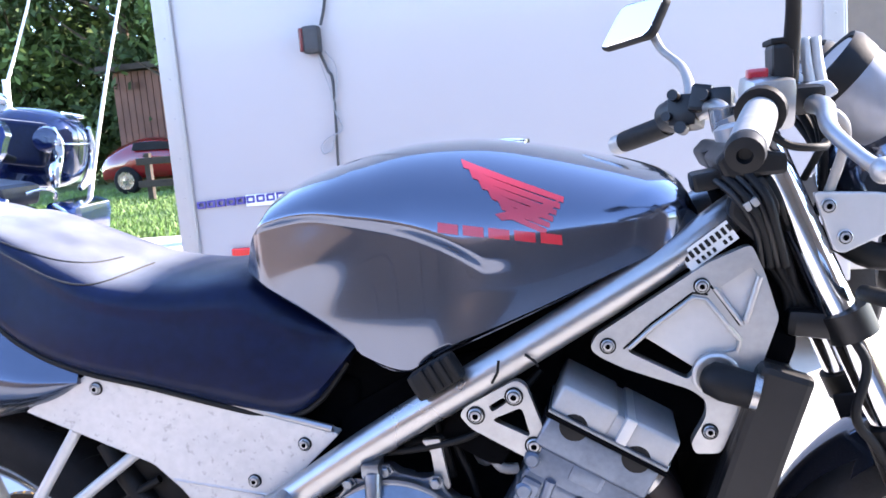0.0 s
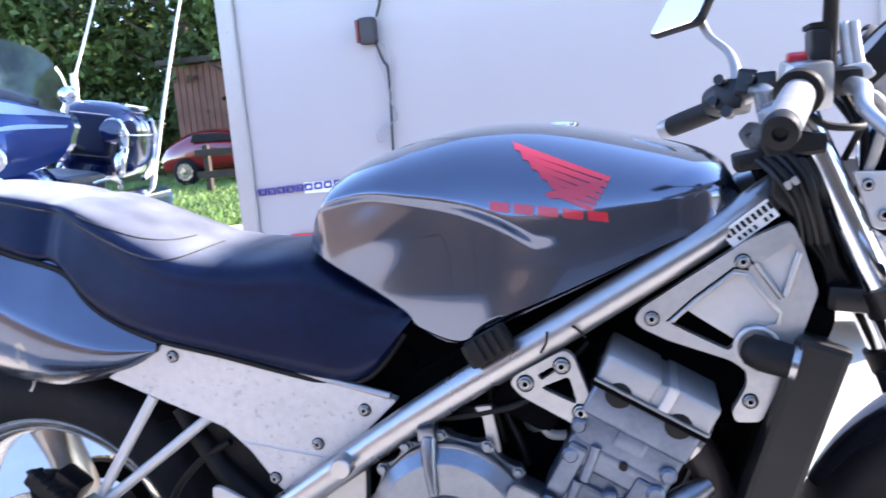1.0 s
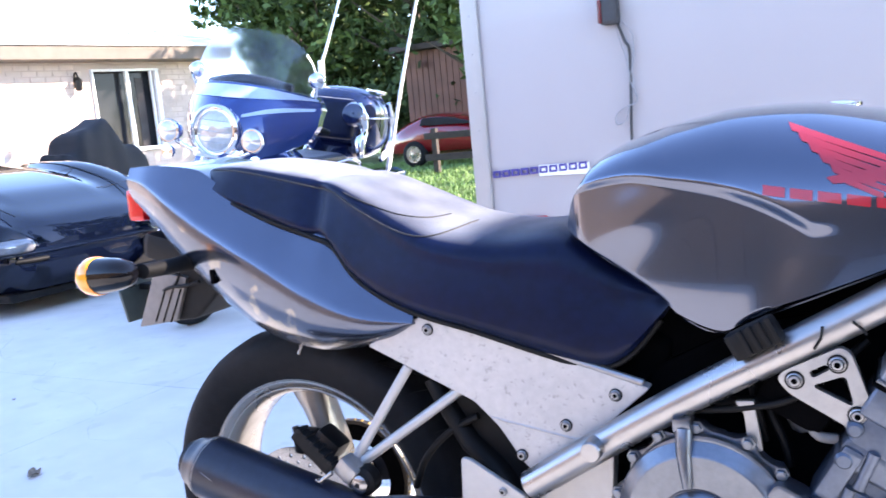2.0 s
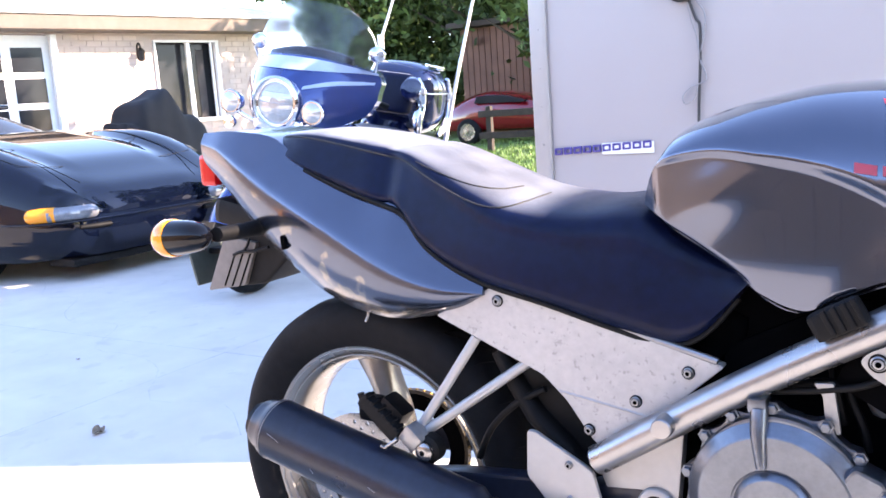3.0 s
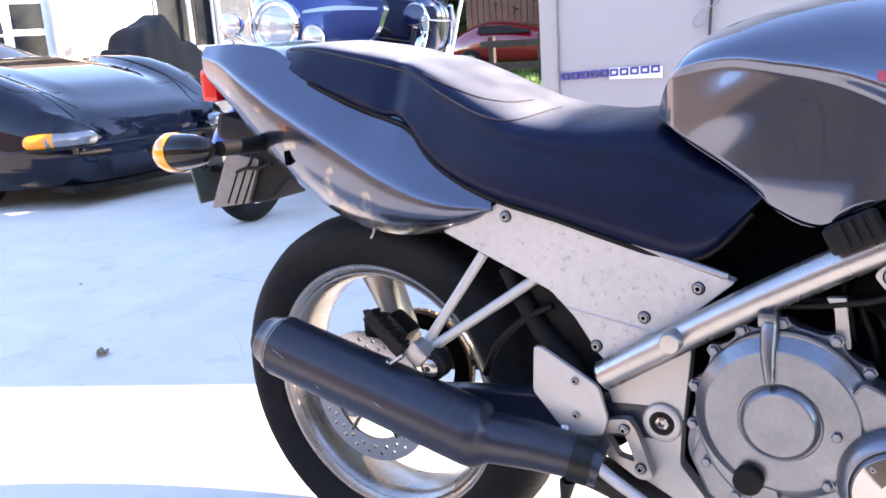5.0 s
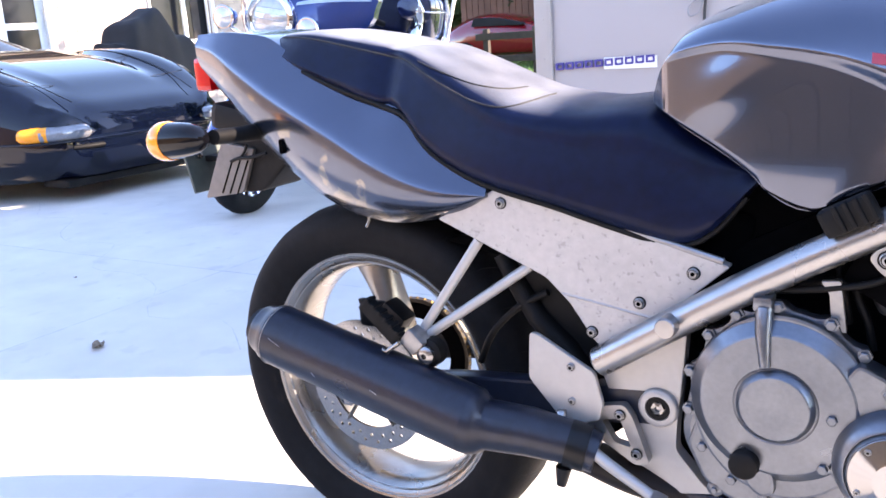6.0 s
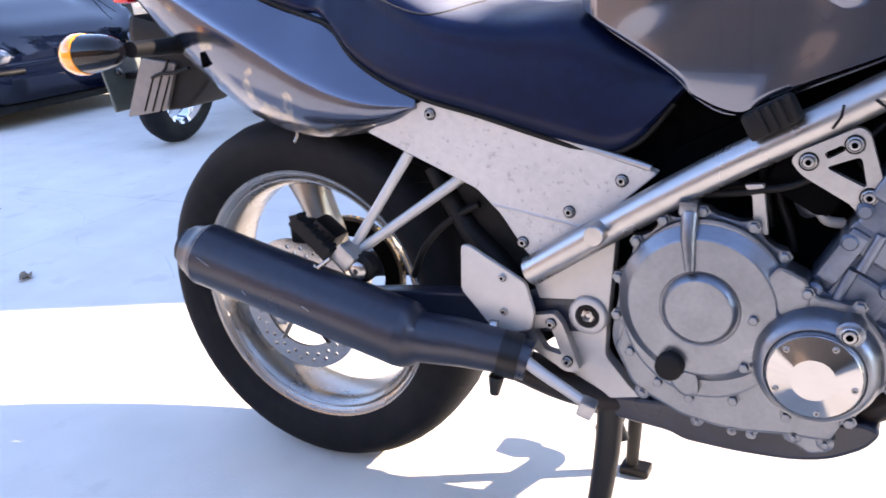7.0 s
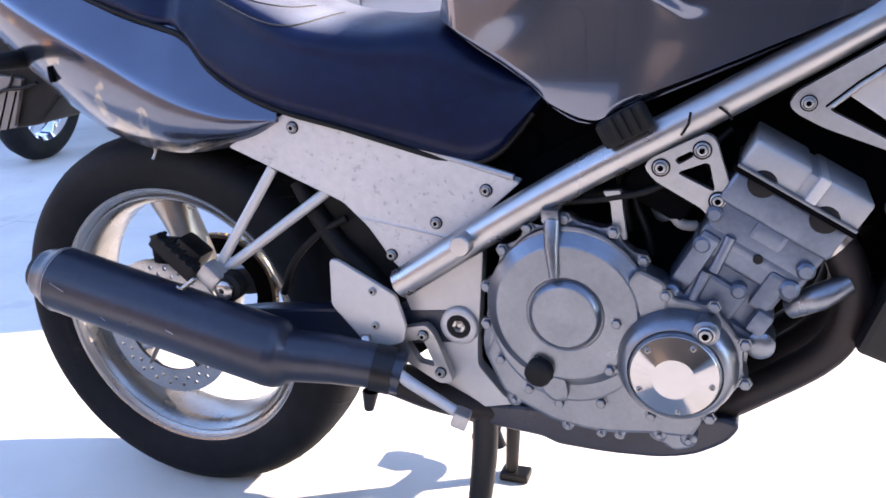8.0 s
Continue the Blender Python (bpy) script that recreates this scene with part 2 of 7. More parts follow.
M_CARBLACK = mat("black_gloss_paint", (0.003, 0.003, 0.004), 0.05, coat=0.42, spec=0.1, var=0.1, scale=100)


def dust_and_tank_shade(m, dust, low, high, x0, x1):
    """Pale dust on faces that look up, with the tank's shadow edge painted in."""
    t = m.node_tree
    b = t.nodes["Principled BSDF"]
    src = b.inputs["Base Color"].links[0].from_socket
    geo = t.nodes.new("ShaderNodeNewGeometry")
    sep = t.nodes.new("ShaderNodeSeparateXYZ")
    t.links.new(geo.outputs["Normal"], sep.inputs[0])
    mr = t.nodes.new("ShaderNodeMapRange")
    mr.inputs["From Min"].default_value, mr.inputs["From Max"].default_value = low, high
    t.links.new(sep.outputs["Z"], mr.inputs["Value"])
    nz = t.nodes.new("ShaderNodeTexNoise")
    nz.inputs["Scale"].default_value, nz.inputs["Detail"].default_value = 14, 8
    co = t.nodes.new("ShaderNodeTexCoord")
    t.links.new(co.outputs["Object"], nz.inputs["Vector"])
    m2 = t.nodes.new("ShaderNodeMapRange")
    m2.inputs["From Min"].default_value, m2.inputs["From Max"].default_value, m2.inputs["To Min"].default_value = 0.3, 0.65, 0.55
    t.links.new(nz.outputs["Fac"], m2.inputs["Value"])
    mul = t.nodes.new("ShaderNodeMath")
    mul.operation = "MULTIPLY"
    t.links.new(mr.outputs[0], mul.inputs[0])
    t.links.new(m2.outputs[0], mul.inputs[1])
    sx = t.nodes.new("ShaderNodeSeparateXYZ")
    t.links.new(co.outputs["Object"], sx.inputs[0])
    # cuts the pale tone where the tank's shadow falls on the seat
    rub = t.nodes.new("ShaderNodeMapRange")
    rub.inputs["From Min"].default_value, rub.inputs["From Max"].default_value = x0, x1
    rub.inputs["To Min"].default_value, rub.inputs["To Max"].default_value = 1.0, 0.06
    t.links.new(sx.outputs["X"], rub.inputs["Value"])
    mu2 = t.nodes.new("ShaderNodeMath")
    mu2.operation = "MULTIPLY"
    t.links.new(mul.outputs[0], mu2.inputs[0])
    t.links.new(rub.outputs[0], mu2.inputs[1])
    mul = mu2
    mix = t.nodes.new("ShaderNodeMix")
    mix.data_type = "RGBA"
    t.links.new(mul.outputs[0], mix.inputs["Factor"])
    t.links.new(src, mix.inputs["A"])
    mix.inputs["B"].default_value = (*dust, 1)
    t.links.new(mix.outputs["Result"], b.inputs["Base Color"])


def chipped(m, bare, nx, limit):
    """Worn chips that show pale primer below a sloping line along the panel."""
    t = m.node_tree
    b = t.nodes["Principled BSDF"]
    src = b.inputs["Base Color"].links[0].from_socket
    co = t.nodes.new("ShaderNodeTexCoord")
    dot = t.nodes.new("ShaderNodeVectorMath")
    dot.operation = "DOT_PRODUCT"
    dot.inputs[1].default_value = (nx, 0, 1)
    t.links.new(co.outputs["Object"], dot.inputs[0])
    below = t.nodes.new("ShaderNodeMapRange")
    below.inputs["From Min"].default_value, below.inputs["From Max"].default_value = limit, limit - 0.012
    t.links.new(dot.outputs["Value"], below.inputs["Value"])
    big = t.nodes.new("ShaderNodeTexNoise")
    big.inputs["Scale"].default_value, big.inputs["Detail"].default_value = 26, 9
    t.links.new(co.outputs["Object"], big.inputs["Vector"])
    chip = t.nodes.new("ShaderNodeMapRange")
    chip.inputs["From Min"].default_value, chip.inputs["From Max"].default_value = 0.555, 0.60
    t.links.new(big.outputs["Fac"], chip.inputs["Value"])
    mul = t.nodes.new("ShaderNodeMath")
    mul.operation = "MULTIPLY"
    t.links.new(below.outputs[0], mul.inputs[0])
    t.links.new(chip.outputs[0], mul.inputs[1])
    mix = t.nodes.new("ShaderNodeMix")
    mix.data_type = "RGBA"
    t.links.new(mul.outputs[0], mix.inputs["Factor"])
    t.links.new(src, mix.inputs["A"])
    mix.inputs["B"].default_value = (*bare, 1)
    t.links.new(mix.outputs["Result"], b.inputs["Base Color"])


chipped(M_TAIL, (0.24, 0.215, 0.19), 0.508, 0.745)
# dust and sunlight in one pale colour, ending at the tank's shadow
dust_and_tank_shade(M_SEAT, (0.262, 0.270, 0.285), 0.80, 1.0, 0.325, 0.385)

M_PALEBAND = mat("pale_blue_band", (0.40, 0.50, 0.62), 0.3, 0.2, coat=0.6, var=0.05, scale=40)
M_SCREEN = glass("clear_screen", (0.86, 0.90, 0.95), 0.06, 1.40)
M_TRUNK = mat("dark_blue_paint", (0.004, 0.010, 0.05), 0.16, 0.3, coat=1.0, var=0.05, scale=200)
M_CONCRETE = mat("pale_concrete", (0.59, 0.558, 0.504), 0.85, var=0.09, scale=5, bump=0.25, bump_scale=140, spots=0.14)
M_JOINT = mat("concrete_joint", (0.504, 0.486, 0.45), 0.9, var=0.2, scale=20)
M_LITTER = mat("dry_leaf", (0.16, 0.11, 0.07), 0.8, var=0.4, scale=60)
M_GRASSGROUND = mat("grass_soil", (0.12, 0.20, 0.04), 0.95, var=0.45, scale=5, bump=0.4, color2=(0.05, 0.09, 0.02))
M_GRASS = mat("grass_blades", (0.10, 0.19, 0.035), 0.6, var=0.2, scale=3, island=0.45)
M_TRAILER = mat("trailer_white_skin", (0.352, 0.326, 0.326), 0.35, var=0.025, scale=2.5, coat=0.2)
M_TRIM = mat("trailer_trim", (0.353, 0.336, 0.324), 0.35, 0.3, var=0.04, scale=20)
M_STUCCO = mat("pinkish_brick_wall", (0.46, 0.37, 0.32), 0.9, var=0.12, scale=2.2, bump=0.3, bump_scale=60)
M_BRICKJOINT = mat("mortar", (0.31, 0.26, 0.23), 0.95, var=0.1, scale=10)
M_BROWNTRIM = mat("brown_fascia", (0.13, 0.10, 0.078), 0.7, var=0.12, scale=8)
M_WALL = mat("brown_fence_boards", (0.27, 0.19, 0.135), 0.85, var=0.14, scale=3, bump=0.3, bump_scale=40)
M_ROOF = mat("pale_shingles", (0.62, 0.60, 0.57), 0.9, var=0.12, scale=5, bump=0.4, island=0.12)
M_WHITE = mat("white_paint", (0.78, 0.78, 0.76), 0.5, var=0.04, scale=20)
M_NAVY = mat("navy_lettering", (0.05, 0.04, 0.22), 0.4, var=0.1, scale=80)
M_DARKGLASS = mat("dark_window_glass", (0.02, 0.022, 0.026), 0.08, spec=0.15, var=0.2, scale=2)
M_CURTAIN = mat("dark_curtain", (0.05, 0.045, 0.045), 0.9, var=0.3, scale=6)
M_CABLE = mat("cable_sheath", (0.03, 0.03, 0.032), 0.6, var=0.2, scale=60)
M_COVERCLOTH = mat("dark_grey_cover", (0.009, 0.0078, 0.008), 0.8, var=0.25, scale=6, bump=0.3, bump_scale=20)
M_DARKWOOD = mat("dark_fence_wood", (0.05, 0.035, 0.028), 0.85, var=0.35, scale=10, bump=0.3)
M_BARN = mat("brown_board_wall", (0.15, 0.065, 0.045), 0.85, var=0.3, scale=2)
M_BARK = mat("bark", (0.10, 0.075, 0.055), 0.9, var=0.3, scale=8, bump=0.6)
M_LEAF = mat("leaves", (0.072, 0.112, 0.032), 0.65, spec=0.2, var=0.25, scale=1.5, island=0.55)
M_LEAF2 = mat("leaves_dark", (0.054, 0.085, 0.030), 0.65, spec=0.2, var=0.25, scale=1.5, island=0.5)
M_REDCAR = mat("red_car_paint", (0.20, 0.006, 0.012), 0.12, coat=1.0, var=0.06, scale=20)
M_DARKRED = mat("dark_red_lens", (0.10, 0.008, 0.008), 0.2, var=0.1, scale=60)
M_SMOKYLENS = mat("smoky_lens", (0.20, 0.20, 0.21), 0.10, 0.3, coat=1.0, var=0.2, scale=90)
M_CLEARLENS = mat("clear_lens", (0.488, 0.488, 0.468), 0.12, 0.4, coat=1.0, var=0.12, scale=60)

# ---- setting ----
ground = part("ground", box((0, 10, -0.06), (500, 500, 0.08)), M_GRASSGROUND, smooth=False)
tagged(ground, "wide flat lawn of sunlit short grass", "ground", kind="structure")
drive = part("pavement", box((-5.2, -0.5, -0.01), (26, 16, 0.02)), M_CONCRETE, smooth=False)
tagged(drive, "pale sun-bleached concrete driveway with fine cracks", "driveway", kind="structure")
# tooled joints and a wandering crack
for a, b in (((-18, 1.25), (7.7, 1.25)), ((-18, 5.0), (7.7, 5.0)), ((-18, -3.2), (7.7, -3.2)), ((-1.75, -8.4), (-1.75, 7.4)), ((-5.6, -8.4), (-5.6, 7.4)), ((2.6, -8.4), (2.6, 7.4))):
    part("joint", tube([(*a, 0.0), (*b, 0.0)], 0.004, 4, flat=0.3), M_JOINT, drive)
crack = [(-1.0 - 0.28 * k, 0.55 + 0.13 * k + 0.10 * math.sin(2.3 * k) + random.uniform(-0.04, 0.04), 0.0) for k in range(14)]
part("crack", tube(crack, 0.0018, 4, 3, flat=0.3), M_JOINT, drive)
for x, y, r in ((-1.46, 0.42, 0.035), (-1.9, 0.3, 0.012), (-0.8, 0.75, 0.01), (-2.3, 0.95, 0.012), (0.7, -0.35, 0.006), (1.05, -0.28, 0.005), (-1.1, 1.0, 0.008)):
    b = bmesh.new()
    ring = [(r * (1 + 0.5 * math.sin(3 * q)) * math.cos(q), 0.55 * r * math.sin(q), 0.004 + 0.35 * r * abs(math.sin(1.5 * q))) for q in [2 * math.pi * i / 14 for i in range(14)]]
    vs = [b.verts.new(p) for p in ring]
    mid = b.verts.new((0, 0, 0.003))
    for i in range(14):
        b.faces.new((vs[i], vs[(i + 1) % 14], mid))
    leaf = part("fallen_leaf", b, M_LITTER)
    leaf.location = (x, y, 0.0)
    leaf.rotation_euler = (0, 0, x * 7)
    tagged(leaf, "dry curled brown leaf on the concrete", "leaf", "fallen leaves")

TX, TY, TW = -0.43, 1.6, 2.09
trailer = thing("cargo_trailer", "white enclosed cargo trailer with smooth metal skin", "trailer", (TX, TY, 0))


def tpart(name, bm, m, label="", parent=None, smooth=False):
    bmesh.ops.translate(bm, verts=bm.verts, vec=(-TX, -TY, 0))
    return part(name, bm, m, parent or trailer, label, smooth)


tbody = tpart("body", box((TX + TW / 2, TY + 1.75, 1.42), (TW - 0.01, 3.5, 1.88), 0.02), M_TRAILER)
for x in (TX + 0.005, TX + TW - 0.035):
    trim = tpart("corner_trim", box((x, TY - 0.004, 1.42), (0.058, 0.022, 1.9), 0.006), M_TRIM)
    tpart("trim_lip", tube([(x + 0.030, TY - 0.010, 0.48), (x + 0.030, TY - 0.010, 2.36)], 0.005, 8), M_TRIM, parent=trim)
    for k in range(14):
        tpart("rivet", lathe([(0.005, 0.002), (0.0045, -0.002), (0, -0.003)], (x + 0.004, TY - 0.015, 0.52 + 0.13 * k), n=8), M_TRIM, parent=trim)
tpart("roof_rail", box((TX + TW / 2, TY - 0.002, 2.37), (TW, 0.05, 0.06), 0.01), M_TRIM)
tpart("bumper", box((TX + TW / 2, TY + 0.06, 0.44), (TW, 0.12, 0.10), 0.01), M_TRIM)
tpart("tail_lamp", box((-0.232, TY - 0.012, 0.585), (0.085, 0.02, 0.034), 0.006), M_REDLENS, "red oblong marker lamp")
lamp = tpart("marker_lamp", box((0.080, TY - 0.024, 1.248), (0.055, 0.05, 0.086), 0.012), M_CABLE, "black lamp with red lens and loose wiring")
tpart("lens", box((0.052, TY - 0.030, 1.248), (0.014, 0.044, 0.074), 0.006), M_DARKRED, parent=lamp)
tpart("cable", tube([(0.135, TY - 0.012, 2.3), (0.132, TY - 0.012, 1.7), (0.134, TY - 0.012, 1.40), (0.112, TY - 0.02, 1.29)], 0.005, 8, 6), M_CABLE, parent=lamp)
tpart("cable", tube([(0.100, TY - 0.015, 1.205), (0.118, TY - 0.012, 1.15), (0.131, TY - 0.012, 1.12), (0.128, TY - 0.012, 0.99), (0.122, TY - 0.012, 0.87), (0.120, TY - 0.012, 0.72)], 0.0045, 8, 5), M_CABLE, parent=lamp)
tpart("wire", tube([(0.115, TY - 0.012, 1.21), (0.146, TY - 0.014, 1.16), (0.140, TY - 0.014, 1.08), (0.128, TY - 0.014, 1.03), (0.148, TY - 0.016, 0.975), (0.140, TY - 0.016, 0.955), (0.10, TY - 0.016, 0.940), (0.074, TY - 0.016, 0.915), (0.080, TY - 0.016, 0.890), (0.110, TY - 0.016, 0.905), (0.122, TY - 0.016, 0.95)], 0.0026, 6, 8), M_SCRATCH, parent=lamp)
tpart("wire", tube([(0.092, TY - 0.015, 1.205), (0.105, TY - 0.018, 1.15), (0.122, TY - 0.018, 1.09), (0.128, TY - 0.016, 1.03)], 0.0022, 6, 6), M_SCRATCH, parent=lamp)
# the maker's badge as plain blocks
sign = tpart("badge", box((-0.118, TY - 0.0065, 0.757), (0.180, 0.003, 0.038), 0.001), M_WHITE, "white sticker with navy blocks")
for k in range(10):
    x = -0.367 + 0.0352 * k
    z = 0.752 + 0.0016 * k
    b = plate(rounded([(x - 0.0145, z - 0.012), (x + 0.0145, z - 0.011), (x + 0.0145, z + 0.013), (x - 0.0145, z + 0.012)], 0.003), TY - 0.0100, TY - 0.0082 if k >= 5 else TY - 0.004, 0, [rounded([(x - 0.008, z - 0.006), (x + 0.008, z - 0.005), (x + 0.008, z + 0.006), (x - 0.008, z + 0.005)], 0.002)])
    tpart("block", b, M_NAVY, parent=sign)
for x in (TX + 0.10, TX + TW - 0.10):
    wh = tpart("road_wheel", lathe([(0.19, -0.09), (0.31, -0.09), (0.34, -0.06), (0.34, 0.06), (0.31, 0.09), (0.19, 0.09)], (x, TY + 2.1, 0.34), (1, 0, 0), 32), M_TYRE, smooth=True)
    tpart("hub", lathe([(0.19, -0.03), (0.19, 0.03), (0, 0.04)], (x, TY + 2.1, 0.34), (1, 0, 0), 24), M_RIM, parent=wh)
tpart("axle", tube([(TX + 0.1, TY + 2.1, 0.34), (TX + TW - 0.1, TY + 2.1, 0.34)], 0.04, 10), M_BLACK)

# house
house = thing("house", "single-storey house with pinkish brick wall and pale roof", "house", (-8.70, 7.56, 0))
house.rotation_euler = (0, 0, radians(-12))


def hpart(name, bm, m, label="", parent=None, smooth=False):
    return part(name, bm, m, parent or house, label, smooth)


# wall pieces round the window (y -0.46 to 0.56, z 0.98 to 2.10) and the door (y -2.95 to -1.80)
wall = hpart("wall", box((-0.15, -7.95, 1.22), (0.30, 10.0, 2.44)), M_STUCCO, "pinkish brick house wall")
for c, d in (((-0.15, -1.13, 1.22), (0.30, 1.34, 2.44)), ((-0.15, 0.05, 0.49), (0.30, 1.02, 0.98)), ((-0.15, 0.05, 2.27), (0.30, 1.02, 0.34)), ((-0.15, 0.93, 1.22), (0.30, 0.74, 2.44)), ((-0.15, -2.375, 2.305), (0.30, 1.15, 0.27))):
    hpart("wall_piece", box(c, d), M_STUCCO, parent=wall)
hpart("end_wall", box((-3.3, 1.16, 1.22), (6.0, 0.28, 2.44)), M_STUCCO, parent=wall)
bm = bmesh.new()
for r in range(31):
    z = 0.06 + 0.0765 * r
    for a, b in ((-5.6, -2.97), (-1.78, -0.50), (0.60, 1.29)) if 0.95 < z < 2.13 else ((-5.6, -2.97), (-1.78, 1.29)):
        k = a + (0.1 if r % 2 else 0)
        while k < b - 0.19:
            box((0.004, k + 0.098, z), (0.010, 0.186, 0.060), 0, None, bm)
            k += 0.2
bricks = hpart("bricks", bm, mat("face_bricks", (0.50, 0.40, 0.345), 0.9, var=0.15, scale=5, bump=0.3, island=0.07), parent=wall)
tagged(bricks, "courses of pinkish face bricks", kind="stuff")
# the sun reaches this fascia; its brown is darkened to read as shade
hpart("fascia", box((0.10, -5.75, 2.285), (0.55, 14.7, 0.19), 0.01), M_BROWNTRIM, "brown eave fascia with shade in its colour")
rows = []
for k in range(16):
    for d in (0.0, 0.98):
        x = 0.40 - 6.6 * (k + d) / 16
        z = 2.40 + 1.9 * (k + d) / 16 + (0.02 if d == 0 else 0.0)
        rows.append([(x, -13.2, z), (x, 1.62, z), (x, 1.62, z - 0.05), (x, -13.2, z - 0.05)])
hpart("roof", rings(bmesh.new(), rows), M_ROOF, "pale sunlit shingle roof")
win = hpart("window", box((-0.16, 0.05, 1.54), (0.02, 1.0, 1.10)), M_DARKGLASS, "white-framed sliding window with dark panes")
for c, d in (((0.0, -0.445, 1.54), (0.07, 0.03, 1.12)), ((0.0, 0.53, 1.54), (0.07, 0.05, 1.12)), ((0.0, 0.05, 2.085), (0.07, 1.02, 0.03)), ((0.01, 0.05, 0.99), (0.10, 1.06, 0.05)), ((-0.02, 0.08, 1.54), (0.05, 0.055, 1.08)), ((-0.05, 0.47, 1.54), (0.04, 0.03, 1.06))):
    hpart("frame", box(c, d, 0.005), M_WHITE, parent=win)
hpart("curtain", box((-0.145, 0.33, 1.5), (0.006, 0.12, 0.96)), M_CURTAIN, parent=win)
door = hpart("french_door", box((-0.10, -2.375, 1.08), (0.05, 1.14, 2.16)), M_WHITE, "white french door with small panes")
for i in range(2):
    for j in range(5):
        hpart("pane", box((-0.071, -2.62 + 0.5 * i, 0.34 + 0.38 * j), (0.01, 0.38, 0.30)), M_DARKGLASS, parent=door)
hpart("door_frame", box((0.02, -1.82, 1.08), (0.08, 0.08, 2.16), 0.006), M_WHITE, parent=door)
lant = hpart("wall_lantern", lathe([(0.02, -0.09), (0.045, -0.07), (0.055, 0.05), (0.02, 0.09), (0.0, 0.11)], (0.11, -0.70, 1.90), (0, 0, 1), 6), M_BLACK, "small black wall lantern")
hpart("arm", tube([(0.0, -0.70, 1.86), (0.03, -0.70, 2.02), (0.09, -0.70, 2.05), (0.11, -0.70, 1.99)], 0.012, 8, 4), M_BLACK, parent=lant)

# covered grill
rows = []
for i in range(49):
    t = i / 48
    y = 4.55 + 0.95 * t
    top = curve1([(4.54, 0.92), (4.57, 0.99), (4.68, 1.00), (4.73, 1.16), (4.90, 1.23), (5.10, 1.32), (5.16, 1.28), (5.27, 1.07), (5.44, 1.03), (5.50, 0.96)], y)
    row = []
    for k in range(25):
        q = -1 + k / 12
        zz = top * (1 - abs(q) ** 7) if abs(q) < 1 else 0.0
        fold = 0.016 * math.sin(9 * y + 4 * q) + 0.008 * math.sin(23 * y + 9 * q)
        row.append((-6.5 + 0.34 * q * (1 + 0.10 * (1 - zz / top)) + fold * (1 if q > 0 else -1), y, max(0.0, zz + 0.4 * fold * (zz > 0.1))))
    rows.append(row)
gr = thing("covered_grill", "garden grill under a dark grey fitted cover", "grill", (0, 0, 0))
part("cover", rings(bmesh.new(), rows, True, True), M_COVERCLOTH, gr)
part("hem", tube([(r[0][0], r[0][1], 0.03) for r in rows], 0.012, 8), M_COVERCLOTH, gr)

# fence
fence = thing("fence", "low dark wooden rail fence on the lawn", "fence", (-7.4, 14, 0))
for k in range(5):
    part("post", box((1.05 * k, 0, 0.42), (0.11, 0.11, 0.9), 0.01), M_DARKWOOD, fence, smooth=False)
for z in (0.30, 0.72):
    part("rail", box((2.1, -0.07, z), (4.6, 0.05, 0.13), 0.01), M_DARKWOOD, fence, smooth=False)
shed = thing("shed", "brown board outbuilding under the trees", "outbuilding", (-9.6, 22, 0))
part("wall", box((0, 0, 1.5), (4.2, 3.0, 3.0)), M_BARN, shed, smooth=False)
for k in range(22):
    part("board", box((-2.0 + 0.19 * k, -1.515, 1.5), (0.165, 0.03, 2.96), 0.004), M_BARN, shed, smooth=False)
part("roof", box((0, 0, 3.1), (4.8, 3.6, 0.16), 0.02), M_DARKWOOD, shed, smooth=False)
part("pale_post", box((2.25, -1.6, 1.4), (0.25, 0.2, 2.8)), M_STUCCO, shed, smooth=False)

# red car on the grass
rc = thing("red_car", "red car parked on the grass behind a fence", "car", (-8.5, 17.6, -0.03))
rows = []
for i in range(25):
    x = -1.7 + 3.9 * i / 24
    zt = curve1([(-1.7, 0.78), (-1.5, 0.98), (-1.1, 1.16), (-0.7, 1.24), (-0.1, 1.20), (0.6, 1.04), (1.3, 0.94), (2.1, 0.86), (2.2, 0.68)], x)
    w = curve1([(-1.7, 0.62), (-1.3, 0.80), (1.7, 0.82), (2.2, 0.66)], x)
    ring = []
    for k in range(20):
        q = 2 * math.pi * k / 20
        c, s = math.cos(q), math.sin(q)
        z0, h = (0.25 + zt) / 2, (zt - 0.25) / 2
        yy = w * math.copysign(abs(c) ** 0.5, c) * (1 - 0.18 * max(0, s) * (zt > 1.0))
        ring.append((x, yy, z0 + h * math.copysign(abs(s) ** 0.6, s)))
    rows.append(ring)
part("body", rings(bmesh.new(), rows), M_REDCAR, rc)
part("side_window", plate(rounded([(-0.80, 0.96), (-0.72, 1.14), (-0.10, 1.13), (0.55, 0.98), (0.50, 0.93)], 0.03), -0.84, -0.70, 0.01), M_DARKGLASS, rc)
for x in (-1.0, 1.5):
    w = part("wheel", lathe([(0.2, -0.1), (0.28, -0.1), (0.31, -0.07), (0.31, 0.07), (0.28, 0.1), (0.2, 0.1)], (x, -0.77, 0.31), n=28), M_TYRE, rc)
    part("rim", lathe([(0.2, 0.0), (0.205, -0.108), (0.16, -0.104), (0.05, -0.112), (0, -0.118)], (x, -0.77, 0.31), n=10), M_RIM, w)
part("tail_lamp", box((2.16, -0.5, 0.78), (0.05, 0.3, 0.14), 0.01), M_REDLENS, rc)

garage = thing("garage", "plain brown outbuilding in shade beyond the trailer", "outbuilding", (4.6, 7.2, 0))
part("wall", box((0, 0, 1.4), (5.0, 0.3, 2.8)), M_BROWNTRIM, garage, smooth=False)
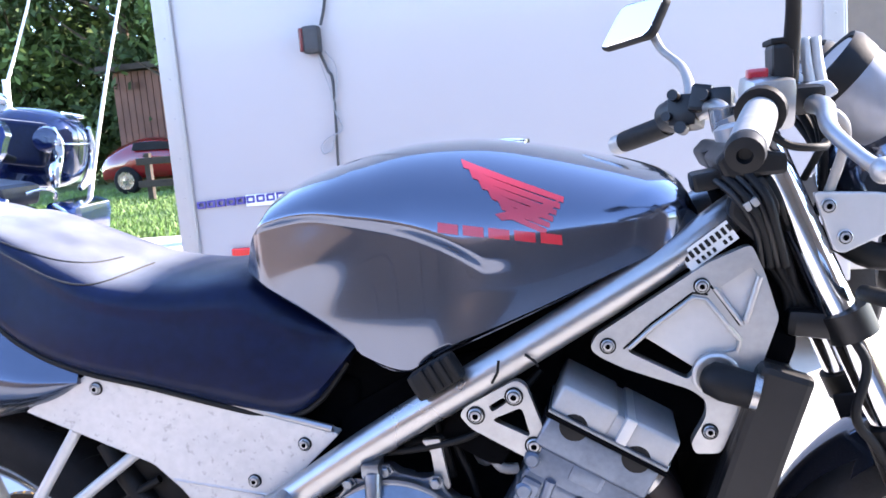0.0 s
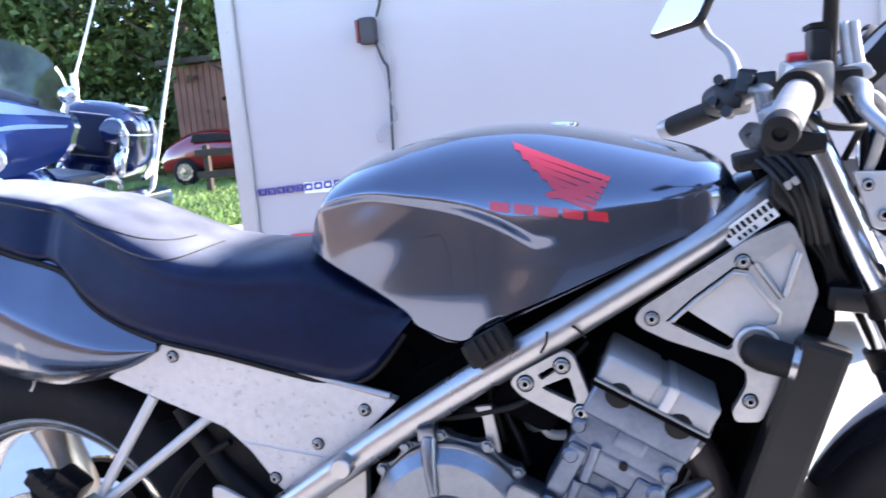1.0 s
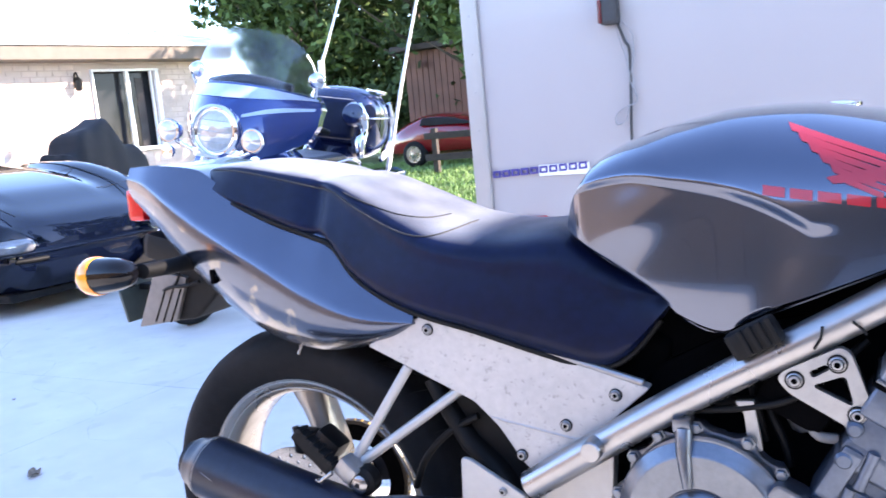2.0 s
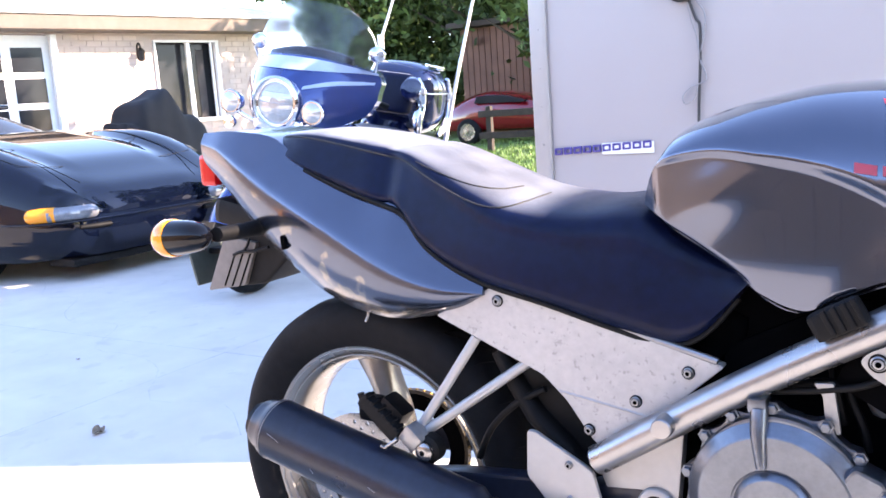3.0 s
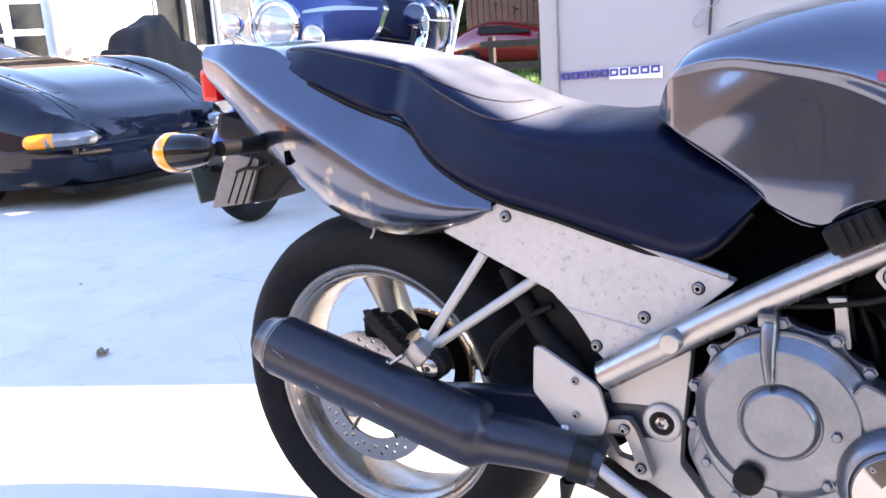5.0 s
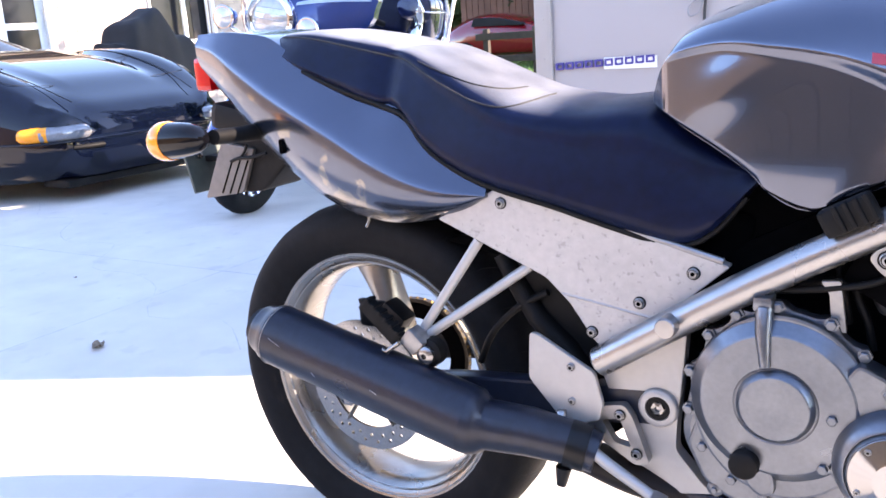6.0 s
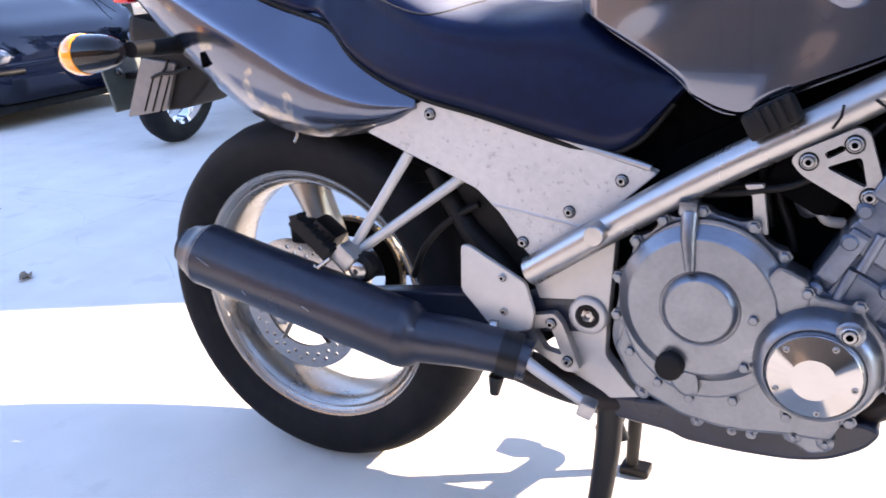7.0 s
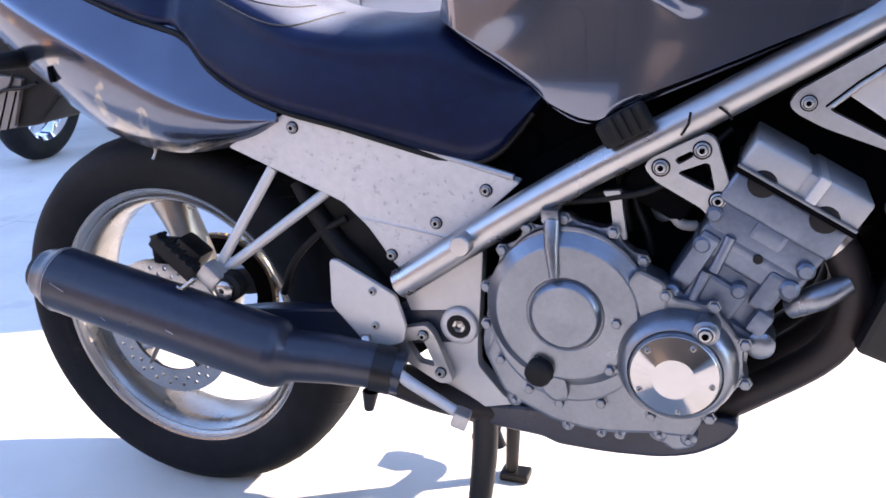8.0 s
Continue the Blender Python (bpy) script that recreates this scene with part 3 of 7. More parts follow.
part("roof_edge", box((0, 0, 2.85), (5.3, 0.6, 0.14), 0.02), M_DARKWOOD, garage, smooth=False)

# an unseen board fence, added behind the camera for reflections, closes that side
wall = part("wall_south", box((-3.5, -3.72, 0.92), (13.4, 0.10, 1.84)), M_WALL, smooth=False)
tagged(wall, "unseen tall brown board fence added for reflections", "fence", kind="structure")
for k in range(67):
    part("board", box((-10.1 + 0.2 * k, -3.655, 0.93), (0.185, 0.025, 1.86), 0.004), M_WALL, wall, smooth=False)
# outboard wheels and fender, added to keep sun from under the trailer
for y in (2.35, 3.15):
    tw = tpart("wheel", lathe([(0.17, -0.09), (0.30, -0.10), (0.335, -0.07), (0.34, 0.0), (0.335, 0.07), (0.30, 0.10), (0.17, 0.09)], (TX + TW + 0.13, y, 0.34), (1, 0, 0), n=40, closed=True), M_TYRE, "black trailer tyre added for its shade", smooth=True)
    tpart("hub", lathe([(0.17, 0.06), (0.16, 0.02), (0.06, 0.05), (0, 0.07)], (TX + TW + 0.13, y, 0.34), (1, 0, 0), n=24), M_TRIM, parent=tw, smooth=True)
tpart("fender", box((TX + TW + 0.13, 2.75, 0.735), (0.27, 1.75, 0.03), 0.01), M_TRIM, "aluminium trailer fender added for its shade")
tpart("fender_front", box((TX + TW + 0.13, 1.885, 0.56), (0.27, 0.03, 0.38), 0.01), M_TRIM)
# unseen wall, added to shade the ground that the tank reflects
side = part("wall_east", box((3.35, -2.42, 1.6), (0.3, 2.44, 3.2)), M_WALL, smooth=False)
tagged(side, "unseen brown wall added to shade the driveway", "wall", kind="structure")

# ---- the near motorcycle ----
bike = thing("motorcycle", "dark grey naked motorcycle with silver engine, parked on its stand", "motorcycle", (0, 0, 0))


def bp(name, bm, m, label="", smooth=True, parent=None):
    return part(name, bm, m, parent or bike, label, smooth)


def shared_mesh(name, bm, m, smooth=True):
    ob = finish(name, bm, m, smooth)
    me = ob.data
    bpy.data.objects.remove(ob)
    return me


def put(name, me, parent, loc, rot=(0, 0, 0), scale=1.0):
    ob = new(name, me)
    ob.parent = parent
    ob.location = loc
    ob.rotation_euler = [radians(a) for a in rot]
    ob.scale = (scale,) * 3
    return ob


# a socket-head bolt that faces the bike's right side, and a hex-head one
BOLT = shared_mesh("bolt", lathe([(0.0115, 0.004), (0.0115, -0.001), (0.0098, -0.0022), (0.0086, -0.0002), (0.0078, -0.005), (0.0046, -0.0055), (0.0042, -0.0012), (0, -0.0012)], (0, 0, 0), n=18), M_ALU)
# socket and groove faces are coloured black as the shade in them
BOLT.materials.append(M_VOID)
for poly in BOLT.polygons:
    c = poly.center
    if math.hypot(c.x, c.z) < 0.0045 or 0.0083 < math.hypot(c.x, c.z) < 0.0096:
        poly.material_index = 1
GROMMET = shared_mesh("grommet", lathe([(0.0135, 0.003), (0.0135, -0.0012), (0.0112, -0.0016), (0.0112, 0.003)], (0, 0, 0), n=20, closed=True), M_RUBBER)
hexa = lathe([(0.0085, 0.004), (0.0085, -0.001), (0.0062, -0.0012), (0.0062, -0.006), (0.005, -0.0068), (0, -0.0068)], (0, 0, 0), n=6)
HEX = shared_mesh("case_bolt", hexa, M_CASE, False)

# fuel tank
TANK_TOP = [(0.515, 0.805), (0.522, 0.835), (0.532, 0.860), (0.552, 0.886), (0.613, 0.911), (0.691, 0.928), (0.745, 0.933), (0.818, 0.930), (0.880, 0.919), (0.95, 0.902), (1.005, 0.886), (1.030, 0.876), (1.047, 0.862), (1.058, 0.838)]
TANK_LOW = [(0.515, 0.790), (0.55, 0.768), (0.607, 0.735), (0.650, 0.704), (0.664, 0.688), (0.717, 0.669), (0.753, 0.688), (0.822, 0.717), (0.88, 0.741), (0.946, 0.769), (0.99, 0.786), (1.037, 0.802), (1.058, 0.815)]
TANK_WIDE = [(0.515, 0.108), (0.53, 0.122), (0.55, 0.132), (0.62, 0.150), (0.72, 0.162), (0.82, 0.168), (0.92, 0.162), (1.0, 0.145), (1.035, 0.126), (1.058, 0.100)]
KNEE = [(0.52, 0.853), (0.60, 0.866), (0.65, 0.861), (0.722, 0.847), (0.776, 0.826), (0.82, 0.80)]


def tank_at(x, v):
    """Half-width and height of the tank's skin at x, v from the top's middle (0) to the lower edge (1)."""
    zt, zb, w = curve1(TANK_TOP, x), curve1(TANK_LOW, x), curve1(TANK_WIDE, x)
    zs = zt - (0.60 - 0.22 * (1 - step(0.62, 0.86, x))) * (zt - zb)
    if v < 0.6:
        a = v / 0.6 * math.pi / 2
        y, z = w * math.sin(a) ** 0.92, zs + (zt - zs) * max(0, math.cos(a)) ** 0.98
    else:
        s = (v - 0.6) / 0.4
        y, z = w * (1 - 0.006 * s * s - 0.10 * step(0.93, 1.0, s)), zs + (zb - zs) * s
    # knee recess: a flat upright panel under a tight fold, with a rounded front end
    e, f = curve1(KNEE, x) - z, (0.822 - 1.0 * max(0, 0.765 - z) ** 1.2) - x
    q = 0.86 - z
    deep = w * 0.922 + 0.05 * q - 0.10 * q * q - 0.02 * step(0.12, 0.20, q) * q
    # added low bulge, shaped to reflect a pale patch of sunlit ground
    deep += 0.0056 * math.exp(-((x - 0.606 - 0.6 * (z - 0.80)) / 0.046) ** 2 - ((z - 0.812) / 0.044) ** 2)
    y += (min(y, deep) - y) * step(-0.003, 0.014, e) * step(-0.035, 0.050, f)
    return y, z


def tank_skin(x, z):
    a, b = 0.02, 0.999
    for _ in range(24):
        m = (a + b) / 2
        if tank_at(x, m)[1] > z:
            a = m
        else:
            b = m
    return tank_at(x, (a + b) / 2)[0]


def tank_bm():
    bm = bmesh.new()
    rows = []
    for i in range(141):
        x = 0.515 + 0.543 * (i / 140)
        half = [tank_at(x, k / 72) for k in range(73)]
        rows.append([(x, -y, z) for y, z in half] + [(x, y, z) for y, z in half[-1:0:-1]])
    return rings(bm, rows)


tank = bp("fuel_tank", tank_bm(), M_PAINT, "dark grey metallic fuel tank with red wing emblem")


def on_tank(poly, lift=0.0012, bm=None, n=6):
    """A thin patch on the tank's right side between two edges given as (x, z) ends."""
    bm = bm or bmesh.new()
    (a, b), (c, d) = poly
    rows = []
    for i in range(n + 1):
        t = i / n
        p = Vector(a).lerp(Vector(b), t)
        q = Vector(c).lerp(Vector(d), t)
        row = []
        for k in range(4):
            x, z = p.lerp(q, k / 3)
            row.append((x, -tank_skin(x, z) - lift, z))
        rows.append(row)
    return rings(bm, rows, False, False)


# a plain fan of red bars with a row of red blocks below it
for k in range(6):
    x0, z0 = 0.792 + 0.0115 * k, 0.912 - 0.0118 * k
    x1, z1 = 0.911 - 0.004 * k, 0.8635 - 0.0064 * k
    bp("emblem_bar", on_tank((((x0, z0), (x1, z1)), ((x0 + 0.005, z0 - 0.0096), (x1 - 0.001, z1 - 0.0056)))), M_RED, parent=tank)
bp("emblem_bar", on_tank((((0.835, 0.851), (0.907, 0.861)), ((0.842, 0.844), (0.890, 0.844)))), M_RED, parent=tank)
for k in range(5):
    x0 = 0.770 + 0.0285 * k
    z0 = 0.846 - 0.0045 * k
    bp("emblem_block", on_tank((((x0, z0), (x0 + 0.023, z0 - 0.004)), ((x0, z0 - 0.011), (x0 + 0.023, z0 - 0.015))), n=3), M_RED, parent=tank)
bp("lower_seam", tube([(x, -curve1(TANK_WIDE, x) * 0.78 - 0.004, curve1(TANK_LOW, x) - 0.003) for x in (0.52, 0.56, 0.6, 0.64, 0.665, 0.707, 0.76, 0.83, 0.9, 0.97, 1.03)], 0.0024, 8, 4), M_PAINT, parent=tank)
bp("filler_cap", lathe([(0.030, -0.008), (0.030, 0.004), (0.026, 0.007), (0, 0.008)], (0.835, 0.02, 0.922), (0, 0, 1), 24), M_CHROME, parent=tank)

# seat
SEAT_TOP = [(-0.155, 0.893), (-0.135, 0.908), (-0.10, 0.913), (-0.047, 0.912), (0.05, 0.897), (0.10, 0.886), (0.145, 0.876), (0.204, 0.852), (0.262, 0.826), (0.317, 0.805), (0.415, 0.791), (0.50, 0.795), (0.53, 0.782), (0.59, 0.747), (0.648, 0.710)]
SEAT_LOW = [(-0.155, 0.890), (-0.140, 0.883), (-0.10, 0.868), (-0.061, 0.852), (0.02, 0.822), (0.096, 0.796), (0.13, 0.788), (0.155, 0.764), (0.18, 0.738), (0.215, 0.714), (0.275, 0.689), (0.38, 0.662), (0.53, 0.618), (0.565, 0.616), (0.60, 0.636), (0.648, 0.695)]
SEAT_WIDE = [(-0.155, 0.055), (-0.135, 0.083), (-0.10, 0.102), (-0.06, 0.113), (0.06, 0.125), (0.10, 0.124), (0.135, 0.128), (0.18, 0.142), (0.30, 0.156), (0.45, 0.152), (0.58, 0.140), (0.648, 0.126)]


def seat_at(x, v):
    zt, zb, w = curve1(SEAT_TOP, x), curve1(SEAT_LOW, x), curve1(SEAT_WIDE, x)
    fold = math.exp(-((x - 0.108) / 0.016) ** 2)
    k = 1 - step(0.12, 0.34, x)
    edge, drop = w * (0.90 - 0.14 * k), 0.34 - 0.12 * k
    if v < 0.6:
        a = v / 0.6 * math.pi / 2
        y = edge * math.sin(a) ** (0.62 - 0.14 * k)
        z = zt + (zb - zt) * drop * (1 - math.cos(a) ** 0.75)
    else:
        s = (v - 0.6) / 0.4
        y = edge + (w - edge) * (math.sin(s * math.pi / 2) * (1 - k) + s * k) - w * 0.10 * step(0.86, 1, s)
        z = zt + (zb - zt) * (drop + (1 - drop) * s)
    y -= 0.008 * fold * step(0.25, 0.6, v)
    return y, z - 0.004 * fold * (1 - v)


def seat_bm():
    rows = []
    for i in range(111):
        x = -0.155 + 0.803 * i / 110
        half = [seat_at(x, k / 30) for k in range(31)]
        rows.append([(x, -y, z) for y, z in half] + [(x, y, z) for y, z in half[-1:0:-1]])
    return rings(bmesh.new(), rows)


seat = bp("seat", seat_bm(), M_SEAT, "black vinyl dual seat, dust-pale top with painted tank shadow")


def on_seat(pts, r=0.0012, n=10):
    out = []
    for x, v in [(p.x, p.y) for p in spline([(a, b, 0) for a, b in pts], n)]:
        y, z = seat_at(x, v)
        out.append((x, -y - 0.0004, z + 0.0004))
    return tube(out, r, 6)


for line in ([(-0.12, 0.56), (-0.05, 0.57), (0.03, 0.58), (0.10, 0.58), (0.16, 0.57), (0.22, 0.53), (0.28, 0.46), (0.32, 0.34), (0.34, 0.18), (0.345, 0.02)], [(0.16, 0.44), (0.21, 0.36), (0.26, 0.26), (0.29, 0.14), (0.30, 0.02)]):
    bp("piping", on_seat(line), M_SEATSEAM, parent=seat)
bp("lower_edge", tube([(x, -curve1(SEAT_WIDE, x) * 0.90, curve1(SEAT_LOW, x) - 0.002) for x in (-0.06, -0.02, 0.03, 0.1, 0.14, 0.18, 0.23, 0.3, 0.38, 0.46, 0.53, 0.565, 0.6, 0.635)], 0.0045, 8, 4), M_RUBBER, parent=seat)

# tail cowl: a shell on each side of the seat
TAIL_TOP = [(-0.31, 0.920), (-0.23, 0.920), (-0.15, 0.909), (-0.115, 0.893), (-0.061, 0.860), (0.02, 0.828), (0.096, 0.800), (0.125, 0.789), (0.15, 0.766), (0.175, 0.740), (0.22, 0.709), (0.285, 0.685)]
TAIL_LOW = [(-0.31, 0.838), (-0.285, 0.818), (-0.242, 0.785), (-0.2, 0.748), (-0.132, 0.700), (-0.064, 0.660), (0.0, 0.632), (0.04, 0.622), (0.112, 0.616), (0.20, 0.627), (0.25, 0.640), (0.285, 0.664)]
CREASE = [(-0.31, 0.902), (-0.244, 0.886), (-0.112, 0.815), (0.0, 0.760), (0.11, 0.706), (0.20, 0.677), (0.285, 0.669)]
TAIL_WIDE = [(-0.31, 0.088), (-0.2, 0.120), (-0.06, 0.142), (0.04, 0.152), (0.12, 0.160), (0.2, 0.160), (0.285, 0.146)]


def tail_at(x, v):
    zt, zb, w = curve1(TAIL_TOP, x), curve1(TAIL_LOW, x), curve1(TAIL_WIDE, x)
    c = min(0.8, max(0.15, (zt - curve1(CREASE, x)) / (zt - zb)))
    t = 1 - v / c
    y = w - min(0.052, 0.62 * c * (zt - zb)) * 0.5 * (t + math.sqrt(t * t + 0.012)) - 0.040 * max(0, (v - c) / (1 - c)) ** 3
    z = zt + (zb - zt) * v
    return y, z


def tail_bm():
    rows = []
    for i in range(81):
        x = -0.31 + 0.595 * i / 80
        c = min(0.8, max(0.15, (curve1(TAIL_TOP, x) - curve1(CREASE, x)) / (curve1(TAIL_TOP, x) - curve1(TAIL_LOW, x))))
        vs = [c * k / 14 for k in range(15)] + [c + (1 - c) * k / 14 for k in range(1, 15)]
        half = [(0, tail_at(x, 0)[1])] + [tail_at(x, v) for v in vs] + [(0, tail_at(x, 1)[1])]
        rows.append([(x, -y, z) for y, z in half] + [(x, y, z) for y, z in half[-2:0:-1]])
    return rings(bmesh.new(), rows)


tail = bp("tail_cowl", tail_bm(), M_TAIL, "dark grey tail cowl with scuffed lower edge")
# black plate on the skin, painted in for the slot's inner shade
bp("slot", plate(rounded([(-0.096, 0.722), (-0.0885, 0.722), (-0.0885, 0.746), (-0.096, 0.746)], 0.0037), -0.1372, -0.122, 0), M_VOID, parent=tail)
bp("tail_light", box((-0.352, 0, 0.850), (0.040, 0.085, 0.062), 0.010), M_REDLENS, "red plastic tail light", parent=tail)
bp("lamp_mount", box((-0.32, 0, 0.850), (0.06, 0.06, 0.045), 0.004), M_RUBBER, parent=tail)
bp("hook", tube([(0.045, -0.10, 0.640), (0.048, -0.104, 0.612), (0.044, -0.108, 0.602)], 0.0028, 8), M_STEEL, parent=tail)

# rear mudguard, number plate carrier and turn signals
mud = bp("rear_mudguard", plate(rounded([(-0.312, 0.740), (-0.190, 0.735), (-0.152, 0.700), (-0.222, 0.640), (-0.352, 0.626)], 0.012), -0.052, 0.052, 0.008), M_RUBBER, "black plastic rear mudguard with grey side panels")
for s in (-1, 1):
    skirt = bp("side_panel", plate(rounded([(-0.306, 0.728), (-0.227, 0.718), (-0.266, 0.637), (-0.363, 0.622)], 0.006), s * 0.050, s * 0.060, 0.003), M_MUD, "grey plastic panel with slots", parent=mud)
    # black strips on the panel colour in the shade of its slots
    for k in range(3):
        bp("slot", plate([(-0.284 + 0.019 * k, 0.697), (-0.280 + 0.019 * k, 0.697), (-0.316 + 0.019 * k, 0.634), (-0.320 + 0.019 * k, 0.634)], s * 0.0590, s * 0.0606, 0), M_VOID, parent=skirt)
    bp("cable", tube([(-0.285, s * 0.062, 0.694), (-0.262, s * 0.064, 0.701), (-0.230, s * 0.064, 0.703), (-0.196, s * 0.062, 0.711)], 0.0030, 8, 5), M_RUBBER, parent=skirt)
    bp("cable", tube([(-0.262, s * 0.063, 0.700), (-0.246, s * 0.065, 0.712), (-0.240, s * 0.063, 0.726)], 0.0025, 8, 5), M_RUBBER, parent=skirt)
bp("plate_carrier", box((-0.402, 0, 0.676), (0.006, 0.12, 0.095), 0.002, (0, -14, 0)), M_DARKGREEN, parent=mud)
for y in (-0.035, 0.035):
    bp("plate_bolt", lathe([(0.007, -0.004), (0.007, 0.004), (0.004, 0.006), (0, 0.006)], (-0.395, y, 0.700), (1, 0, 0.25), 10), M_STEEL, parent=mud)
bp("bracket", box((-0.352, 0, 0.690), (0.10, 0.03, 0.012), 0.003), M_RUBBER, parent=mud)
bp("under_tray", box((-0.20, 0, 0.755), (0.24, 0.14, 0.05), 0.015, (0, 12, 0)), M_RUBBER, parent=mud)
for s in (-1, 1):
    sig = bp("turn_signal", tube([(-0.140, s * 0.25, 0.762), (-0.145, s * 0.25, 0.762), (-0.157, s * 0.25, 0.762), (-0.178, s * 0.25, 0.761), (-0.200, s * 0.25, 0.7595), (-0.216, s * 0.25, 0.7585)], [0.007, 0.014, 0.021, 0.026, 0.0285, 0.0295], 28), M_CARBLACK, "black turn signal with amber lens")
    bp("lens", tube([(-0.2155, s * 0.25, 0.7585), (-0.220, s * 0.25, 0.758), (-0.233, s * 0.25, 0.7575), (-0.245, s * 0.25, 0.757), (-0.253, s * 0.25, 0.757), (-0.257, s * 0.25, 0.757)], [0.0305, 0.0315, 0.0315, 0.027, 0.018, 0.007], 28), M_AMBER, "amber lens", parent=sig)
    bp("stalk", tube([(-0.142, s * 0.232, 0.762), (-0.155, s * 0.16, 0.757), (-0.18, s * 0.06, 0.752)], [0.012, 0.013, 0.016], 12), M_RUBBER, parent=sig)

# main frame
for s in (-1, 1):
    fr = bp("frame_tube", tube([(0.457, s * 0.150, 0.451), (0.463, s * 0.1505, 0.4545), (0.56, s * 0.155, 0.519), (0.683, s * 0.158, 0.597), (0.844, s * 0.152, 0.687), (1.014, s * 0.128, 0.782), (1.12, s * 0.075, 0.842)], 0.0205, 24, 8), M_TUBE, "silver painted steel frame tube")
    bp("end_cap", lathe([(0.0205, 0.0), (0.0195, 0.006), (0.014, 0.011), (0, 0.013)], (0.457, s * 0.150, 0.451), (-0.83, 0, -0.55), 20), M_TUBE, parent=fr)
    bp("stub", lathe([(0.0135, 0.02), (0.0135, -0.024), (0.012, -0.0265), (0, -0.027)], (0.556, s * 0.168 - (0.0 if s < 0 else 0.0), 0.5215), (0, -s, 0) if s > 0 else (0, 1, 0), 20), M_TUBE, parent=fr)
    # the unseen left plate is cut high to let a sun patch through
    lower = [(0.530, 0.510), (0.450, 0.462), (0.438, 0.474), (0.405, 0.522), (0.370, 0.556)] if s < 0 else [(0.565, 0.560), (0.410, 0.572), (0.370, 0.580)]
    sp = bp("side_plate", plate(rounded([(0.198, 0.630), (0.300, 0.680), (0.622, 0.592)] + lower, 0.006), s * 0.118, s * 0.136, 0.0035), M_PLATE, "worn silver side plate with pitted paint")
    if s < 0:
        bp("top_flange", tube([(0.305, -0.130, 0.681), (0.46, -0.131, 0.639), (0.612, -0.132, 0.597)], 0.0055, 8), M_TUBE, parent=sp)
        bp("crease", tube([(0.395, -0.1352, 0.535), (0.46, -0.1352, 0.524), (0.525, -0.1352, 0.513)], 0.0022, 6), M_PLATE, parent=sp)
        for x, z in ((0.305, 0.6585), (0.576, 0.580), (0.505, 0.533), (0.437, 0.484)):
            put("bolt", BOLT, sp, (x, -0.1385, z), scale=0.62)
            put("grommet", GROMMET, sp, (x, -0.137, z), scale=0.64)
    bp("strut", tube([(0.262, s * 0.128, 0.600), (0.166, s * 0.158, 0.452)], 0.0078, 14), M_PLATE2, "silver strut")
    bp("strut", tube([(0.340, s * 0.122, 0.566), (0.172, s * 0.158, 0.448)], 0.0078, 14), M_PLATE2, "silver strut")
    hp = bp("peg_hanger", lathe([(0.016, 0.02), (0.016, -0.014), (0.011, -0.022), (0, -0.024)], (0.170, s * 0.165, 0.450), n=16), M_ALU)
    bp("pivot_plate", plate(rounded([(0.446, 0.424), (0.458, 0.458), (0.566, 0.502), (0.560, 0.440), (0.552, 0.365), (0.550, 0.325), (0.585, 0.283), (0.602, 0.270), (0.545, 0.258), (0.505, 0.262)], 0.007), s * 0.105, s * 0.1275, 0.004), M_PLATE2, "silver swingarm pivot plate")
piv = bp("pivot_boss", lathe([(0.0285, 0.01), (0.0275, -0.004), (0.0245, -0.0065), (0.0175, -0.0065), (0.017, 0.001), (0, 0.001)], (0.527, -0.128, 0.384), n=32), M_PLATE2)
bp("rubber_ring", lathe([(0.0165, 0.004), (0.0165, -0.005), (0.0105, -0.005), (0.0105, 0.004)], (0.527, -0.129, 0.384), n=24, closed=True), M_RUBBER, parent=piv)
bp("pivot_bolt", lathe([(0.0095, 0.002), (0.0095, -0.005), (0.005, -0.006), (0.004, -0.002), (0, -0.002)], (0.527, -0.129, 0.384), n=6), M_STEEL, parent=piv, smooth=False)
rub = bp("rubber_pad", box((0.757, -0.178, 0.674), (0.060, 0.028, 0.033), 0.007, (0, -28, 0)), M_RUBBER, "ribbed black rubber pad on the frame tube")
for k in range(4):
    u = -0.012 + 0.0115 * k
    bp("rib", box((0.759 + u * 0.88, -0.189, 0.677 + u * 0.47), (0.006, 0.012, 0.031), 0.002, (0, -28, 0)), M_RUBBER, parent=rub)
for (x, z), (x2, z2) in (((0.742, 0.622), (0.738, 0.640)), ((0.819, 0.662), (0.828, 0.688)), ((0.858, 0.694), (0.872, 0.680))):
    bp("scuff", tube([(x, -0.1735, z), ((x + x2) / 2 + 0.003, -0.1752, (z + z2) / 2), (x2, -0.1725, z2)], 0.0016, 6), M_RUBBER)
stk = bp("sticker", plate([(1.030, 0.790), (1.082, 0.826), (1.095, 0.806), (1.044, 0.772)], -0.1405, -0.139, 0), M_STICKER, "white sticker with dark illegible lines", smooth=False)
for k in range(9):
    u = k / 8
    for x0, z0, h, w in ((1.0345, 0.7890, 0.0085, 0.0035), (1.0425, 0.7800, 0.0055, 0.0030)):
        if h < 0.006 and k in (0, 5, 8):
            continue
        x, z = x0 + 0.046 * u, z0 + 0.0315 * u
        bp("sticker_line", plate([(x, z), (x + w, z + w * 0.7), (x + w + h * 0.57, z + w * 0.7 - h * 0.82), (x + h * 0.57, z - h * 0.82)], -0.1412, -0.1406, 0), M_RUBBER, parent=stk, smooth=False)
